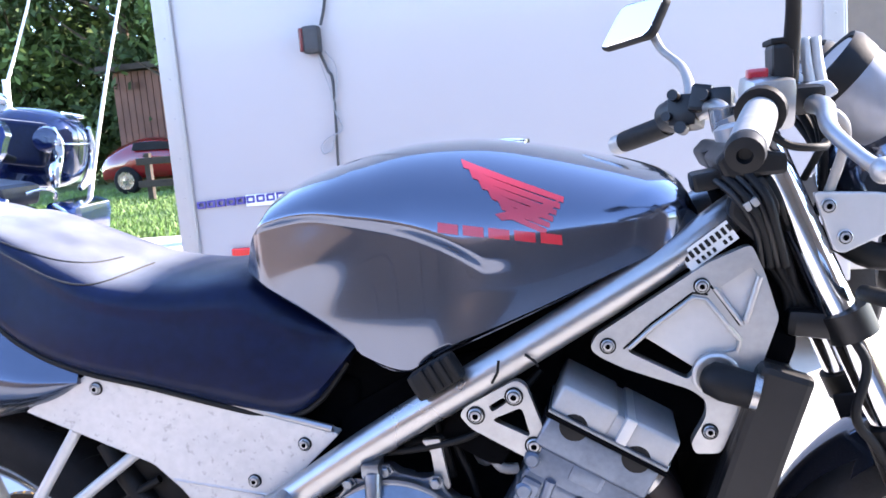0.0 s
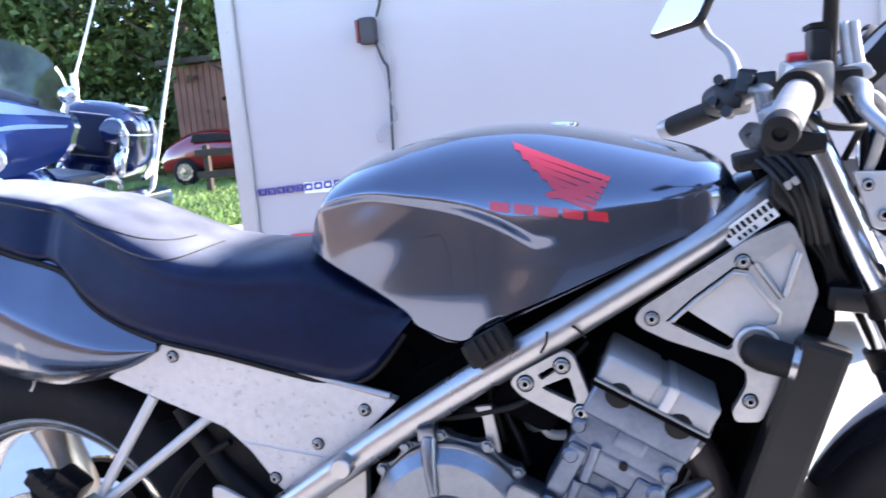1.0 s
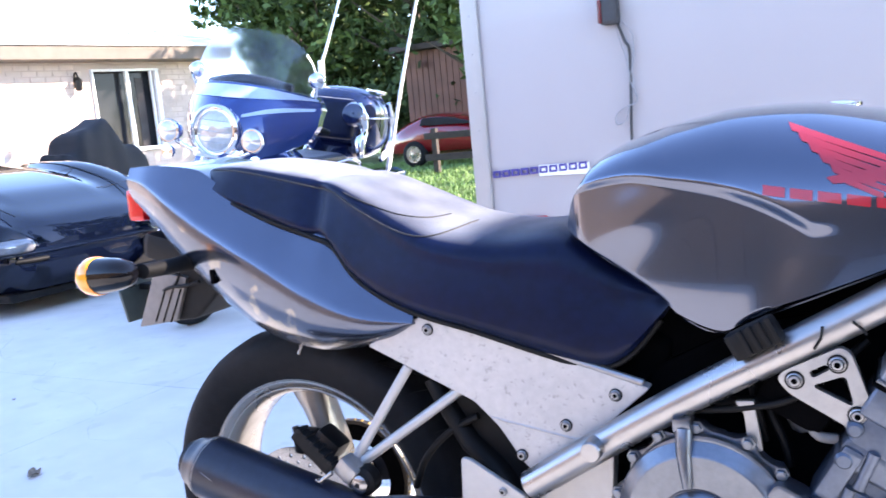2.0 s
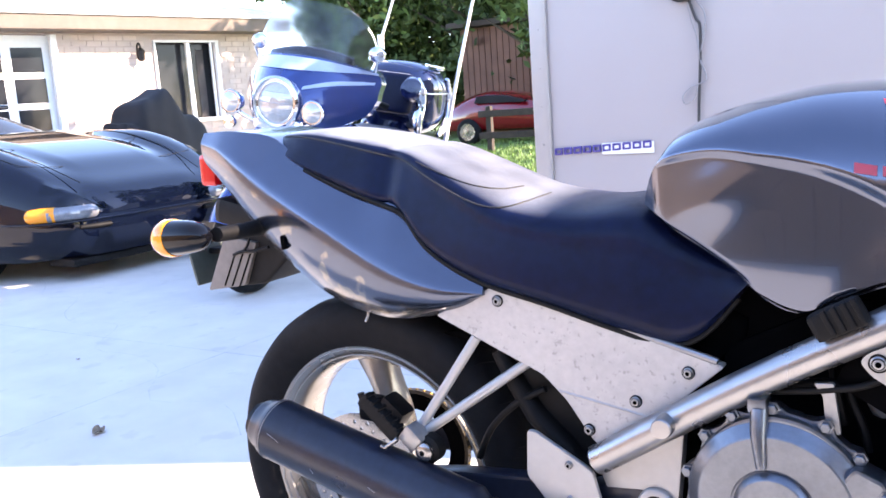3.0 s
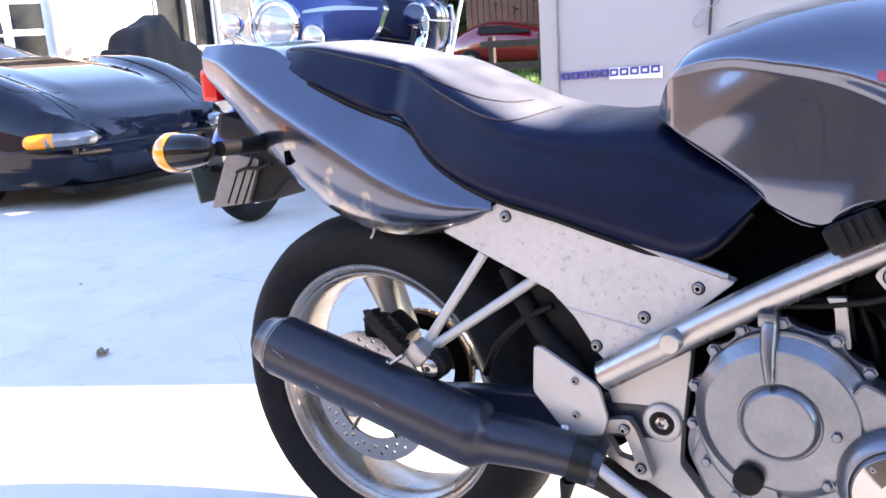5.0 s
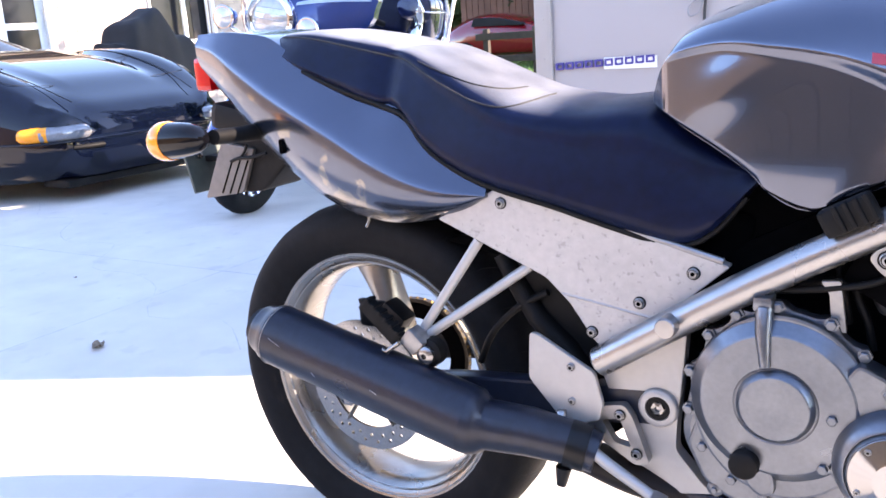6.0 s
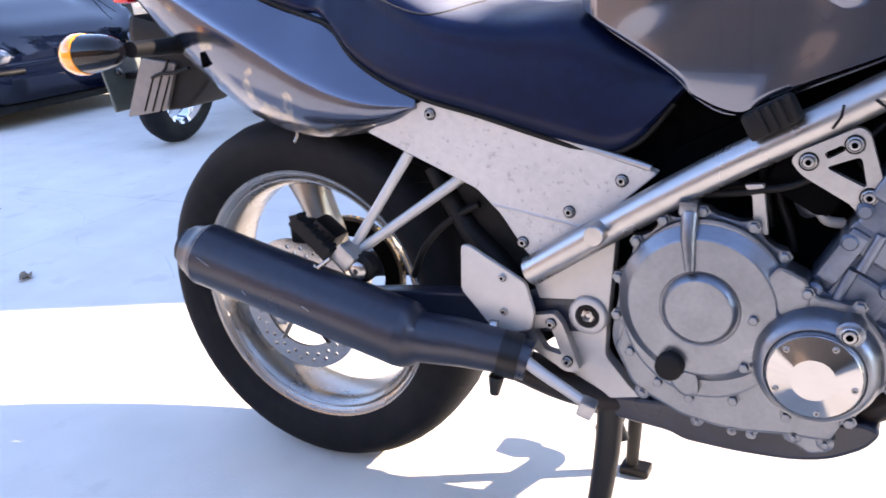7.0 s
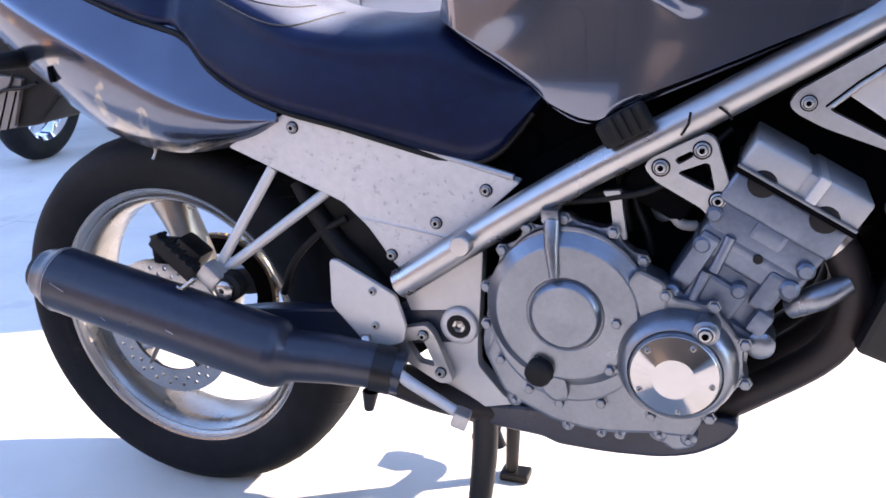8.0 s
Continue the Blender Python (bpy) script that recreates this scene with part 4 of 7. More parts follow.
# near-black boxes fill the gaps under tank and seat as shade
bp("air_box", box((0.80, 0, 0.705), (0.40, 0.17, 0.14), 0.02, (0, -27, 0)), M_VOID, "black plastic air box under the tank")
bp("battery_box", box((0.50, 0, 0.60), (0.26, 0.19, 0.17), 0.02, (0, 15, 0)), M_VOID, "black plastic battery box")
bp("steering_gap_filler", plate(rounded([(1.08, 0.86), (1.15, 0.87), (1.215, 0.70), (1.205, 0.682), (1.145, 0.684), (1.125, 0.72)], 0.012), -0.088, 0.088, 0.012), M_VOID, "near-black filler for the dark gap at the steering head")
for k in range(4):
    bp("loom", tube([(1.10 + 0.012 * k, -0.092, 0.84 - 0.01 * k), (1.125 + 0.008 * k, -0.098 - 0.004 * (k % 2), 0.78), (1.150 + 0.004 * k, -0.095, 0.735), (1.15 + 0.014 * k, -0.09, 0.69)], 0.0055, 8, 6), M_RUBBER)
# added plate that hides the tube's end in place of dark clutter
bp("head_clutter_plate", plate(rounded([(1.084, 0.829), (1.092, 0.858), (1.124, 0.872), (1.140, 0.838), (1.134, 0.792), (1.112, 0.798)], 0.008), -0.098, -0.132, 0.006), M_BLACK, "black plate in place of dark clutter at the steering head")
for k in range(4):
    bp("loom", tube([(1.075 + 0.010 * k, -0.118, 0.868 + 0.003 * k), (1.094 + 0.010 * k, -0.138 - 0.003 * (k % 2), 0.848), (1.112 + 0.007 * k, -0.139, 0.815), (1.120 + 0.008 * k, -0.125, 0.770)], 0.0042 + 0.0008 * (k % 2), 8, 6), M_RUBBER if k % 2 else M_BLACK)
bp("loom_clip", box((1.108, -0.142, 0.842), (0.016, 0.010, 0.010), 0.002, (0, -30, 0)), M_GREYPLASTIC)
bp("steering_head", tube([(1.105, 0, 0.905), (1.175, 0, 0.72)], 0.034, 20), M_BLACK)
# near-black inner sheets paint the shade behind the frame tubes
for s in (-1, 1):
    bp("gap_shade_sheet", plate([(0.60, 0.60), (0.70, 0.655), (1.04, 0.81), (1.10, 0.79), (1.13, 0.67), (1.065, 0.54), (0.985, 0.53), (0.90, 0.57), (0.80, 0.56), (0.62, 0.52)], s * 0.060, s * 0.072, 0.003), M_VOID)

# rear wheel with tyre, disc and sprocket
wheel = bp("rear_wheel", lathe([(0.02, -0.105), (0.030, -0.10), (0.044, -0.075), (0.050, -0.05), (0.050, 0.05), (0.044, 0.075), (0.030, 0.10)], (0, 0, 0.314), n=28), M_RIM)
TYRE_HALF = [(0.226, 0.058), (0.232, 0.064), (0.250, 0.0725), (0.272, 0.0770), (0.288, 0.0750), (0.3010, 0.065), (0.3095, 0.048), (0.3135, 0.027), (0.3145, 0.0)]
TYRE = [(r, -y) for r, y in TYRE_HALF] + TYRE_HALF[-2::-1] + [(0.220, 0.0)]
tyre = bp("tyre", lathe(TYRE, (0, 0, 0.314), n=96, closed=True), M_TYRE, "worn black road tyre", parent=wheel)


for s in (-1, 1):
    me = shared_mesh("tread_groove", tube([(r * math.cos(a), s * y, r * math.sin(a)) for r, y, a in ((0.3138, 0.008, 0.0), (0.3130, 0.028, 0.03), (0.3090, 0.0475, 0.055), (0.3000, 0.0640, 0.07))], 0.0013, 4), M_GROOVE)
    for k in range(26):
        put("tread_groove", me, tyre, (0, 0, 0.314), (0, 360 * k / 26 + (3.5 if s > 0 else 0), 0))
RIM = [(0.2345, -0.0605), (0.2345, -0.055), (0.226, -0.0525), (0.214, -0.047), (0.208, -0.03), (0.206, 0), (0.208, 0.03), (0.214, 0.047), (0.226, 0.0525), (0.2345, 0.055), (0.2345, 0.0605), (0.228, 0.0605), (0.219, 0.054), (0.205, 0.046), (0.198, 0.03), (0.196, 0), (0.198, -0.03), (0.205, -0.046), (0.219, -0.054), (0.228, -0.0605)]
for r, y in ((0.2235, -0.0575), (0.2110, -0.0535)):
    bp("rim_lip", lathe([(r + 0.0016, y), (r, y - 0.0022), (r - 0.0016, y), (r, y + 0.0022)], (0, 0, 0.314), n=96, closed=True), M_PLATE2, parent=wheel)
bp("rim", lathe(RIM, (0, 0, 0.314), n=96, closed=True), M_RIM, "silver cast alloy rim", parent=wheel)


def spoke(cx, cz, a, sweep, r0, r1, parent):
    """A hollow-looking cast spoke that leans from hub to rim."""
    rows = []
    for i in range(9):
        t = i / 8
        r = r0 + (r1 - r0) * t
        b = a - sweep * (1 - t) ** 1.3
        w = 0.021 + 0.012 * (2 * t - 0.9) ** 2
        h = 0.040 - 0.014 * t
        c = Vector((cx + r * math.cos(b), 0, cz + r * math.sin(b)))
        tan = Vector((-math.sin(b), 0, math.cos(b)))
        row = []
        for k in range(16):
            q = 2 * math.pi * k / 16
            cq, sq = math.cos(q), math.sin(q)
            row.append(c + tan * (w * math.copysign(abs(cq) ** 0.6, cq)) + Vector((0, 1, 0)) * (h * math.copysign(abs(sq) ** 0.6, sq)))
        rows.append(row)
    return bp("spoke", rings(bmesh.new(), rows), M_RIM, parent=parent)


for k in range(3):
    spoke(0, 0.314, radians(97 + 120 * k), radians(24), 0.045, 0.202, wheel)
disc_holes = []
for k in range(24):
    a = 2 * math.pi * k / 24
    for r, o in ((0.093, 0), (0.104, 0.13)):
        disc_holes.append(disc(r * math.cos(a + o), 0.314 + r * math.sin(a + o), 0.0038, 7))
bp("brake_disc", plate(disc(0, 0.314, 0.118, 64), -0.090, -0.085, 0, [disc(0, 0.314, 0.078, 40)] + disc_holes), M_STEEL, "drilled steel brake disc", parent=wheel, smooth=False)
for k in range(5):
    a = radians(20 + 72 * k)
    bp("disc_arm", tube([(0.03 * math.cos(a), -0.087, 0.314 + 0.03 * math.sin(a)), (0.083 * math.cos(a), -0.087, 0.314 + 0.083 * math.sin(a))], 0.008, 8, flat=0.4), M_RIM, parent=wheel)
teeth = []
for k in range(84):
    a = 2 * math.pi * k / 84
    r = 0.108 if k % 2 else 0.102
    teeth.append((r * math.cos(a), 0.314 + r * math.sin(a)))
bp("sprocket", plate(teeth, 0.082, 0.088, 0, [disc(0, 0.314, 0.097, 40)]), M_GOLD, "gold coloured chain sprocket", parent=wheel, smooth=False)
bp("carrier", lathe([(0.099, 0.078), (0.099, 0.089), (0.070, 0.092), (0.070, 0.076)], (0, 0, 0.314), n=40, closed=True), M_VOID, parent=wheel)
bp("chain", lathe([(0.098, 0.079), (0.106, 0.079), (0.106, 0.091), (0.098, 0.091)], (0, 0, 0.314), n=48, closed=True), M_CHAIN, parent=wheel)

# swingarm, caliper, inner guard
for s in (-1, 1):
    bp("swingarm_leg", plate(rounded([(-0.03, 0.342), (0.21, 0.381), (0.40, 0.398), (0.53, 0.41), (0.53, 0.355), (0.37, 0.338), (0.2, 0.322), (-0.03, 0.290)], 0.01), s * 0.098, s * 0.128, 0.005), M_MUFF, "black swingarm leg")
bp("axle_nut", lathe([(0.016, 0.0), (0.016, -0.016), (0.009, -0.02), (0, -0.02)], (0, -0.128, 0.314), n=6), M_STEEL, smooth=False)
cal = bp("brake_caliper", box((0.088, -0.108, 0.458), (0.05, 0.04, 0.036), 0.010, (0, 38, 0)), M_BLACK, "black rear brake caliper")
bp("bleed_nipple", tube([(0.062, -0.13, 0.470), (0.048, -0.14, 0.480), (0.046, -0.14, 0.492)], 0.006, 8), M_BLACK, parent=cal)
bp("lower_lug", box((0.052, -0.12, 0.462), (0.03, 0.04, 0.035), 0.006), M_BLACK, parent=cal)
hose = bp("brake_hose", tube([(0.24, -0.105, 0.40), (0.27, -0.115, 0.455), (0.315, -0.115, 0.50), (0.36, -0.11, 0.525)], 0.0055, 8, 6), M_RUBBER)
bp("inner_guard", tube([(0.285, -0.098, 0.575), (0.306, -0.098, 0.535), (0.340, -0.098, 0.482), (0.385, -0.098, 0.440), (0.430, -0.098, 0.379), (0.455, -0.098, 0.326)], [0.020, 0.022, 0.024, 0.026, 0.024, 0.020], 12, flat=0.7), M_RUBBER, "black rubber inner guard")
bp("inner_guard", plate(rounded([(0.15, 0.58), (0.30, 0.60), (0.43, 0.52), (0.47, 0.42), (0.43, 0.40), (0.39, 0.47), (0.30, 0.55)], 0.02), -0.06, 0.06, 0.004), M_VOID, "black plastic inner mudguard")
bp("inner_guard", plate(rounded([(0.295, 0.575), (0.335, 0.572), (0.395, 0.520), (0.460, 0.455), (0.462, 0.400), (0.405, 0.425), (0.345, 0.480)], 0.012), -0.075, -0.100, 0.004), M_RUBBER, "black rubber inner guard")
bp("shock_spring", tube([(0.42, -0.02, 0.52), (0.445, -0.02, 0.42)], 0.028, 14), M_BLACK)

# passenger peg, folded up
peg = bp("passenger_peg", box((0.120, -0.190, 0.480), (0.082, 0.020, 0.024), 0.005, (0, 42, 0)), M_RUBBER, "folded black rubber passenger footpeg")
for k in range(6):
    u = -0.036 + 0.0142 * k
    bp("rib", box((0.120 + u * 0.70 + 0.007, -0.190, 0.480 - u * 0.63 + 0.0085), (0.006, 0.022, 0.007), 0.002, (0, 42, 0)), M_RUBBER, parent=peg)
bp("clevis", box((0.172, -0.180, 0.452), (0.034, 0.03, 0.03), 0.006, (0, 42, 0)), M_ALU, parent=peg)
bp("pin", tube([(0.155, -0.20, 0.452), (0.135, -0.205, 0.437), (0.128, -0.205, 0.440)], 0.0035, 8), M_STEEL, parent=peg)
bp("end_bolt", lathe([(0.0145, 0.012), (0.0145, -0.008), (0.009, -0.012), (0.0045, -0.012), (0.003, -0.006), (0, -0.006)], (0.193, -0.182, 0.433), n=18), M_STEEL, parent=peg)
bp("rubber_bush", lathe([(0.022, 0.02), (0.022, 0.0), (0.015, -0.004), (0.015, 0.02)], (0.193, -0.180, 0.433), n=20, closed=True), M_RUBBER, parent=peg)

# heel guard and footpeg bracket
heel = bp("heel_guard", plate(rounded([(0.350, 0.478), (0.362, 0.478), (0.446, 0.432), (0.458, 0.388), (0.452, 0.362), (0.402, 0.346), (0.346, 0.410)], 0.006), -0.148, -0.156, 0.002), M_PLATE2, "silver heel guard plate with two bolts")
for x, z in ((0.4125, 0.436), (0.4125, 0.385)):
    put("bolt", BOLT, heel, (x, -0.158, z), scale=0.52)
brk = bp("footpeg_bracket", plate(rounded([(0.396, 0.352), (0.450, 0.380), (0.484, 0.388), (0.496, 0.372), (0.520, 0.305), (0.500, 0.300), (0.440, 0.335), (0.400, 0.332)], 0.007), -0.132, -0.147, 0.003, [rounded([(0.452, 0.360), (0.478, 0.366), (0.494, 0.326), (0.470, 0.330)], 0.005), rounded([(0.408, 0.348), (0.426, 0.352), (0.428, 0.340), (0.410, 0.338)], 0.003)]), M_ALU, "silver footpeg bracket")
for x, z in ((0.479, 0.372), (0.502, 0.318)):
    put("bolt", BOLT, brk, (x, -0.150, z), scale=0.62)
    put("grommet", GROMMET, brk, (x, -0.149, z), scale=0.60)
pedal = bp("brake_pedal", tube([(0.424, -0.165, 0.340), (0.440, -0.18, 0.346), (0.461, -0.19, 0.328), (0.528, -0.195, 0.294), (0.545, -0.198, 0.286)], [0.009, 0.010, 0.0085, 0.0075, 0.0075], 12, 4), M_PLATE2, "silver brake pedal")
bp("pad", box((0.548, -0.202, 0.283), (0.022, 0.026, 0.022), 0.004, (0, 22, 8)), M_ALU, parent=pedal)
bp("lug", lathe([(0.013, 0.01), (0.013, -0.01), (0.006, -0.012), (0, -0.012)], (0.437, -0.168, 0.305), n=16), M_ALU, parent=pedal)
bp("push_rod", tube([(0.398, -0.16, 0.370), (0.398, -0.16, 0.320)], 0.0075, 6), M_STEEL, parent=pedal)

# muffler and exhaust
muff = bp("muffler", tube([(-0.116, -0.200, 0.442), (-0.110, -0.200, 0.4405), (-0.100, -0.200, 0.438), (-0.094, -0.200, 0.4365), (-0.086, -0.200, 0.4345), (0.270, -0.196, 0.3470), (0.278, -0.195, 0.3452), (0.286, -0.194, 0.3440), (0.296, -0.192, 0.3430), (0.36, -0.184, 0.3405), (0.42, -0.178, 0.333), (0.455, -0.172, 0.322)], [0.038, 0.0405, 0.0420, 0.0470, 0.0500, 0.0500, 0.0490, 0.0450, 0.0370, 0.0350, 0.0310, 0.029], 40), M_MUFF, "matt black muffler with light scratches")
bp("end_seam", lathe([(0.0506, 0.0008), (0.0510, 0.0), (0.0506, -0.0008), (0.0495, 0.0)], (-0.083, -0.200, 0.4337), (-0.97, 0, 0.24), 40, closed=True), M_GREYPLASTIC, parent=muff)
bp("tail_tip", tube([(-0.128, -0.200, 0.445), (-0.112, -0.200, 0.441)], [0.030, 0.032], 32), M_BLACK, parent=muff)
bp("clamp", tube([(0.415, -0.180, 0.333), (0.442, -0.174, 0.326)], 0.0335, 24), M_BLACK, parent=muff)
bp("clamp_bolt", tube([(0.412, -0.190, 0.300), (0.408, -0.192, 0.272)], [0.012, 0.007], 8), M_BLACK, parent=muff)
for x0, z0, x1, z1 in ((-0.062, 0.448, -0.040, 0.436), (0.02, 0.402, 0.026, 0.396), (0.13, 0.392, 0.142, 0.386)):
    bp("scratch", tube([(x0, -0.2492, z0), (x1, -0.2496, z1)], 0.0007, 4), M_SCRATCH, parent=muff)
for i, y in enumerate((-0.135, -0.045, 0.045, 0.135)):
    yk = y * 0.45
    bp("header_pipe", tube([(0.972, y, 0.548), (1.000, y, 0.515), (1.012, y * 0.98, 0.455), (0.992, y * 0.9, 0.392), (0.925, y * 0.8, 0.330), (0.85, y * 0.6, 0.272), (0.72, yk, 0.240), (0.58, -0.05 + yk * 0.4, 0.238)], 0.0215, 16, 8), M_EXHAUST, "rust-stained black header pipe")
    bp("flange", lathe([(0.031, 0.006), (0.031, -0.006), (0.02, -0.008), (0.0, -0.008)], (0.990, y, 0.540), (0.6, 0, -0.5), 16), M_STEEL)
bp("exhaust_chamber", plate(rounded([(0.50, 0.262), (0.50, 0.246), (0.56, 0.230), (0.64, 0.222), (0.66, 0.213), (0.73, 0.210), (0.80, 0.213), (0.845, 0.224), (0.885, 0.250), (0.90, 0.275), (0.88, 0.285), (0.82, 0.275)], 0.02), -0.125, 0.11, 0.014, segments=3), M_MUFF, "black exhaust chamber under the engine")
bp("collector", tube([(0.84, 0.02, 0.226), (0.72, -0.01, 0.222), (0.60, -0.06, 0.238), (0.50, -0.11, 0.264), (0.44, -0.15, 0.300), (0.42, -0.172, 0.322)], [0.052, 0.055, 0.05, 0.042, 0.036, 0.034], 24, 6, flat=0.62), M_EXHAUST, "black exhaust collector pipe")

# engine
eng = bp("crankcase", plate(rounded([(0.560, 0.36), (0.575, 0.44), (0.64, 0.47), (0.74, 0.445), (0.80, 0.435), (0.850, 0.445), (0.905, 0.425), (0.900, 0.35), (0.86, 0.285), (0.80, 0.268), (0.66, 0.270), (0.59, 0.30)], 0.02), -0.145, 0.145, 0.012), M_CASE, "silver painted engine crankcase")


def case_ring(cx, cz, rx, rz, n=56, tabs=(), tab=0.010, power=2.0):
    out = []
    for k in range(n):
        a = 2 * math.pi * k / n
        c, s = math.cos(a), math.sin(a)
        g = sum(tab * math.exp(-((math.atan2(math.sin(a - t), math.cos(a - t))) / 0.085) ** 2) for t in tabs)
        out.append((cx + (rx + g) * math.copysign(abs(c) ** (2 / power), c), cz + (rz + g) * math.copysign(abs(s) ** (2 / power), s)))
    return out


CL = [radians(a) for a in (8, 38, 62, 93, 118, 140, 166, 190, 214, 240, 262, 290)]
bp("clutch_flange", plate(case_ring(0.690, 0.430, 0.108, 0.122, 72, CL, 0.011), -0.144, -0.163, 0.0025), M_CASE, parent=eng)
cov = bp("clutch_cover", plate(case_ring(0.690, 0.431, 0.105, 0.119, 72), -0.162, -0.176, 0.004, segments=2), M_CASE, "round silver clutch cover")
bp("step", lathe([(0.1045, 0.02), (0.1045, 0.004), (0.1030, 0.0015), (0.0895, -0.0105), (0.0875, -0.0115), (0.0490, -0.0128), (0.0478, -0.0118), (0.0455, -0.0118), (0.0448, -0.0160), (0.0400, -0.0212), (0.0388, -0.0218), (0, -0.0220)], (0.688, -0.178, 0.440), n=64), M_CASE, parent=cov)
bp("rib", tube([(0.671, -0.176, 0.556), (0.672, -0.188, 0.530), (0.676, -0.195, 0.490)], [0.0110, 0.0098, 0.0060], 12), M_CASE, parent=cov)
bp("top_lug", box((0.669, -0.168, 0.562), (0.022, 0.03, 0.018), 0.004), M_CASE, parent=cov)
for a in CL:
    put("case_bolt", HEX, cov, (0.690 + 0.1125 * math.cos(a), -0.166, 0.430 + 0.1265 * math.sin(a)), scale=1.05)
fill = bp("oil_filler", lathe([(0.020, 0.012), (0.020, -0.004), (0.0175, -0.008), (0.0175, -0.022), (0.014, -0.025), (0, -0.025)], (0.655, -0.182, 0.361), n=24), M_RUBBER, "black oil filler cap")
bp("boss", plate(rounded([(0.640, 0.395), (0.660, 0.402), (0.688, 0.345), (0.690, 0.320), (0.672, 0.312), (0.652, 0.328)], 0.012), -0.160, -0.186, 0.005), M_CASE, parent=eng)
bp("lower_case", plate(rounded([(0.590, 0.400), (0.576, 0.358), (0.597, 0.311), (0.62, 0.296), (0.665, 0.275), (0.709, 0.268), (0.74, 0.267), (0.791, 0.273), (0.842, 0.274), (0.855, 0.301), (0.80, 0.36), (0.70, 0.42)], 0.008), -0.14, -0.166, 0.005), M_CASE, parent=eng)
# pickup cover with a bright inspection disc
PC = [radians(a) for a in (60, 100, 150, 195, 250, 300, 345, 20)]
bp("pickup_flange", plate(case_ring(0.822, 0.392, 0.076, 0.078, 64, PC, 0.012), -0.150, -0.186, 0.004), M_CASE, parent=eng)
pk = bp("pickup_cover", lathe([(0.072, 0.02), (0.071, -0.006), (0.066, -0.020), (0.059, -0.029), (0.0555, -0.030), (0.0545, -0.027), (0.0535, -0.032), (0.052, -0.034), (0.040, -0.0345), (0, -0.0345)], (0.823, -0.186, 0.387), n=56), M_CASE, "silver pickup cover with bright disc")
bp("bright_disc", lathe([(0.0515, 0.0), (0.0515, -0.001), (0.0505, -0.0022), (0.0265, -0.0098), (0.0250, -0.0104), (0, -0.0106)], (0.823, -0.2204, 0.387), n=56), M_DISC, "polished inspection disc", parent=pk)
for k in range(5):
    a = radians(-90 + 72 * k + 8)
    put("disc_screw", BOLT, pk, (0.823 + 0.044 * math.cos(a), -0.2256, 0.387 + 0.044 * math.sin(a)), scale=0.32)
put("cover_bolt", BOLT, pk, (0.856, -0.218, 0.441), scale=0.9)
bp("bolt_boss", lathe([(0.0155, 0.04), (0.0155, -0.002), (0.0135, -0.004), (0, -0.004)], (0.856, -0.212, 0.441), n=20), M_CASE, parent=pk)
for a in PC:
    put("case_bolt", HEX, pk, (0.822 + 0.082 * math.cos(a), -0.1885, 0.392 + 0.084 * math.sin(a)), scale=1.0)
bp("joint_block", plate(rounded([(0.752, 0.470), (0.775, 0.505), (0.808, 0.490), (0.812, 0.455), (0.785, 0.438)], 0.008), -0.15, -0.188, 0.004), M_CASE, parent=eng)
for x0, z0, x1, z1 in ((0.735, 0.430, 0.745, 0.400),):
    bp("case_rib", tube([(x0, -0.172, z0), (x1, -0.176, z1)], 0.008, 8), M_CASE, parent=eng)
for x, z, q in ((0.612, 0.297, 1.0), (0.684, 0.268, 0.8), (0.728, 0.262, 0.6), (0.752, 0.263, 0.7), (0.802, 0.270, 0.9), (0.838, 0.268, 1.0)):
    bp("sump_lug", lathe([(0.011 * q, 0.016), (0.0105 * q, -0.004), (0.008 * q, -0.006), (0, -0.006)], (x, -0.160, z + 0.003), n=12), M_CASE, parent=eng)
    put("case_bolt", HEX, eng, (x, -0.166, z + 0.003), scale=0.7 * q)
bp("drain_block", plate(rounded([(0.785, 0.280), (0.846, 0.284), (0.842, 0.255), (0.820, 0.248), (0.806, 0.258), (0.790, 0.262)], 0.006), -0.13, -0.158, 0.003), M_CASE, parent=eng)
bp("sump", plate(rounded([(0.64, 0.29), (0.86, 0.295), (0.85, 0.262), (0.80, 0.252), (0.67, 0.256)], 0.01), -0.12, 0.12, 0.006), M_CASE, parent=eng)
bp("drain", tube([(0.812, -0.15, 0.272), (0.812, -0.15, 0.250)], [0.006, 0.0035], 6), M_STEEL, parent=eng)

# cylinders, leaning forward: along the bore and across it
BORE, ACROSS = Vector((0.5, 0, 0.866)), Vector((0.866, 0, -0.5))
C0 = Vector((0.888, 0, 0.505))


def bore_box(along, across, sa, sc, y0, y1, m, name, bevel=0.004, parent=None, label=""):
    c = C0 + BORE * along + ACROSS * across
    b = box((0, 0, 0), (sc, y1 - y0, sa), bevel)
    bmesh.ops.rotate(b, verts=b.verts, cent=(0, 0, 0), matrix=Euler((0, radians(30), 0)).to_matrix())
    bmesh.ops.translate(b, verts=b.verts, vec=(c.x, (y0 + y1) / 2, c.z))
    return bp(name, b, m, label, parent=parent)


cyl = bore_box(-0.035, 0.0, 0.075, 0.118, -0.165, 0.165, M_BLOCK, "cylinder_block", 0.008, label="silver painted cylinder block")
bore_box(0.030, 0.004, 0.070, 0.128, -0.172, 0.172, M_BLOCK, "cylinder_head", 0.006, cyl)
bore_box(0.080, 0.002, 0.040, 0.136, -0.176, 0.176, M_BLOCK, "cam_box", 0.005, cyl)
bore_box(0.1015, 0.002, 0.005, 0.147, -0.1835, 0.1835, M_VOID, "gasket", 0.001, cyl)
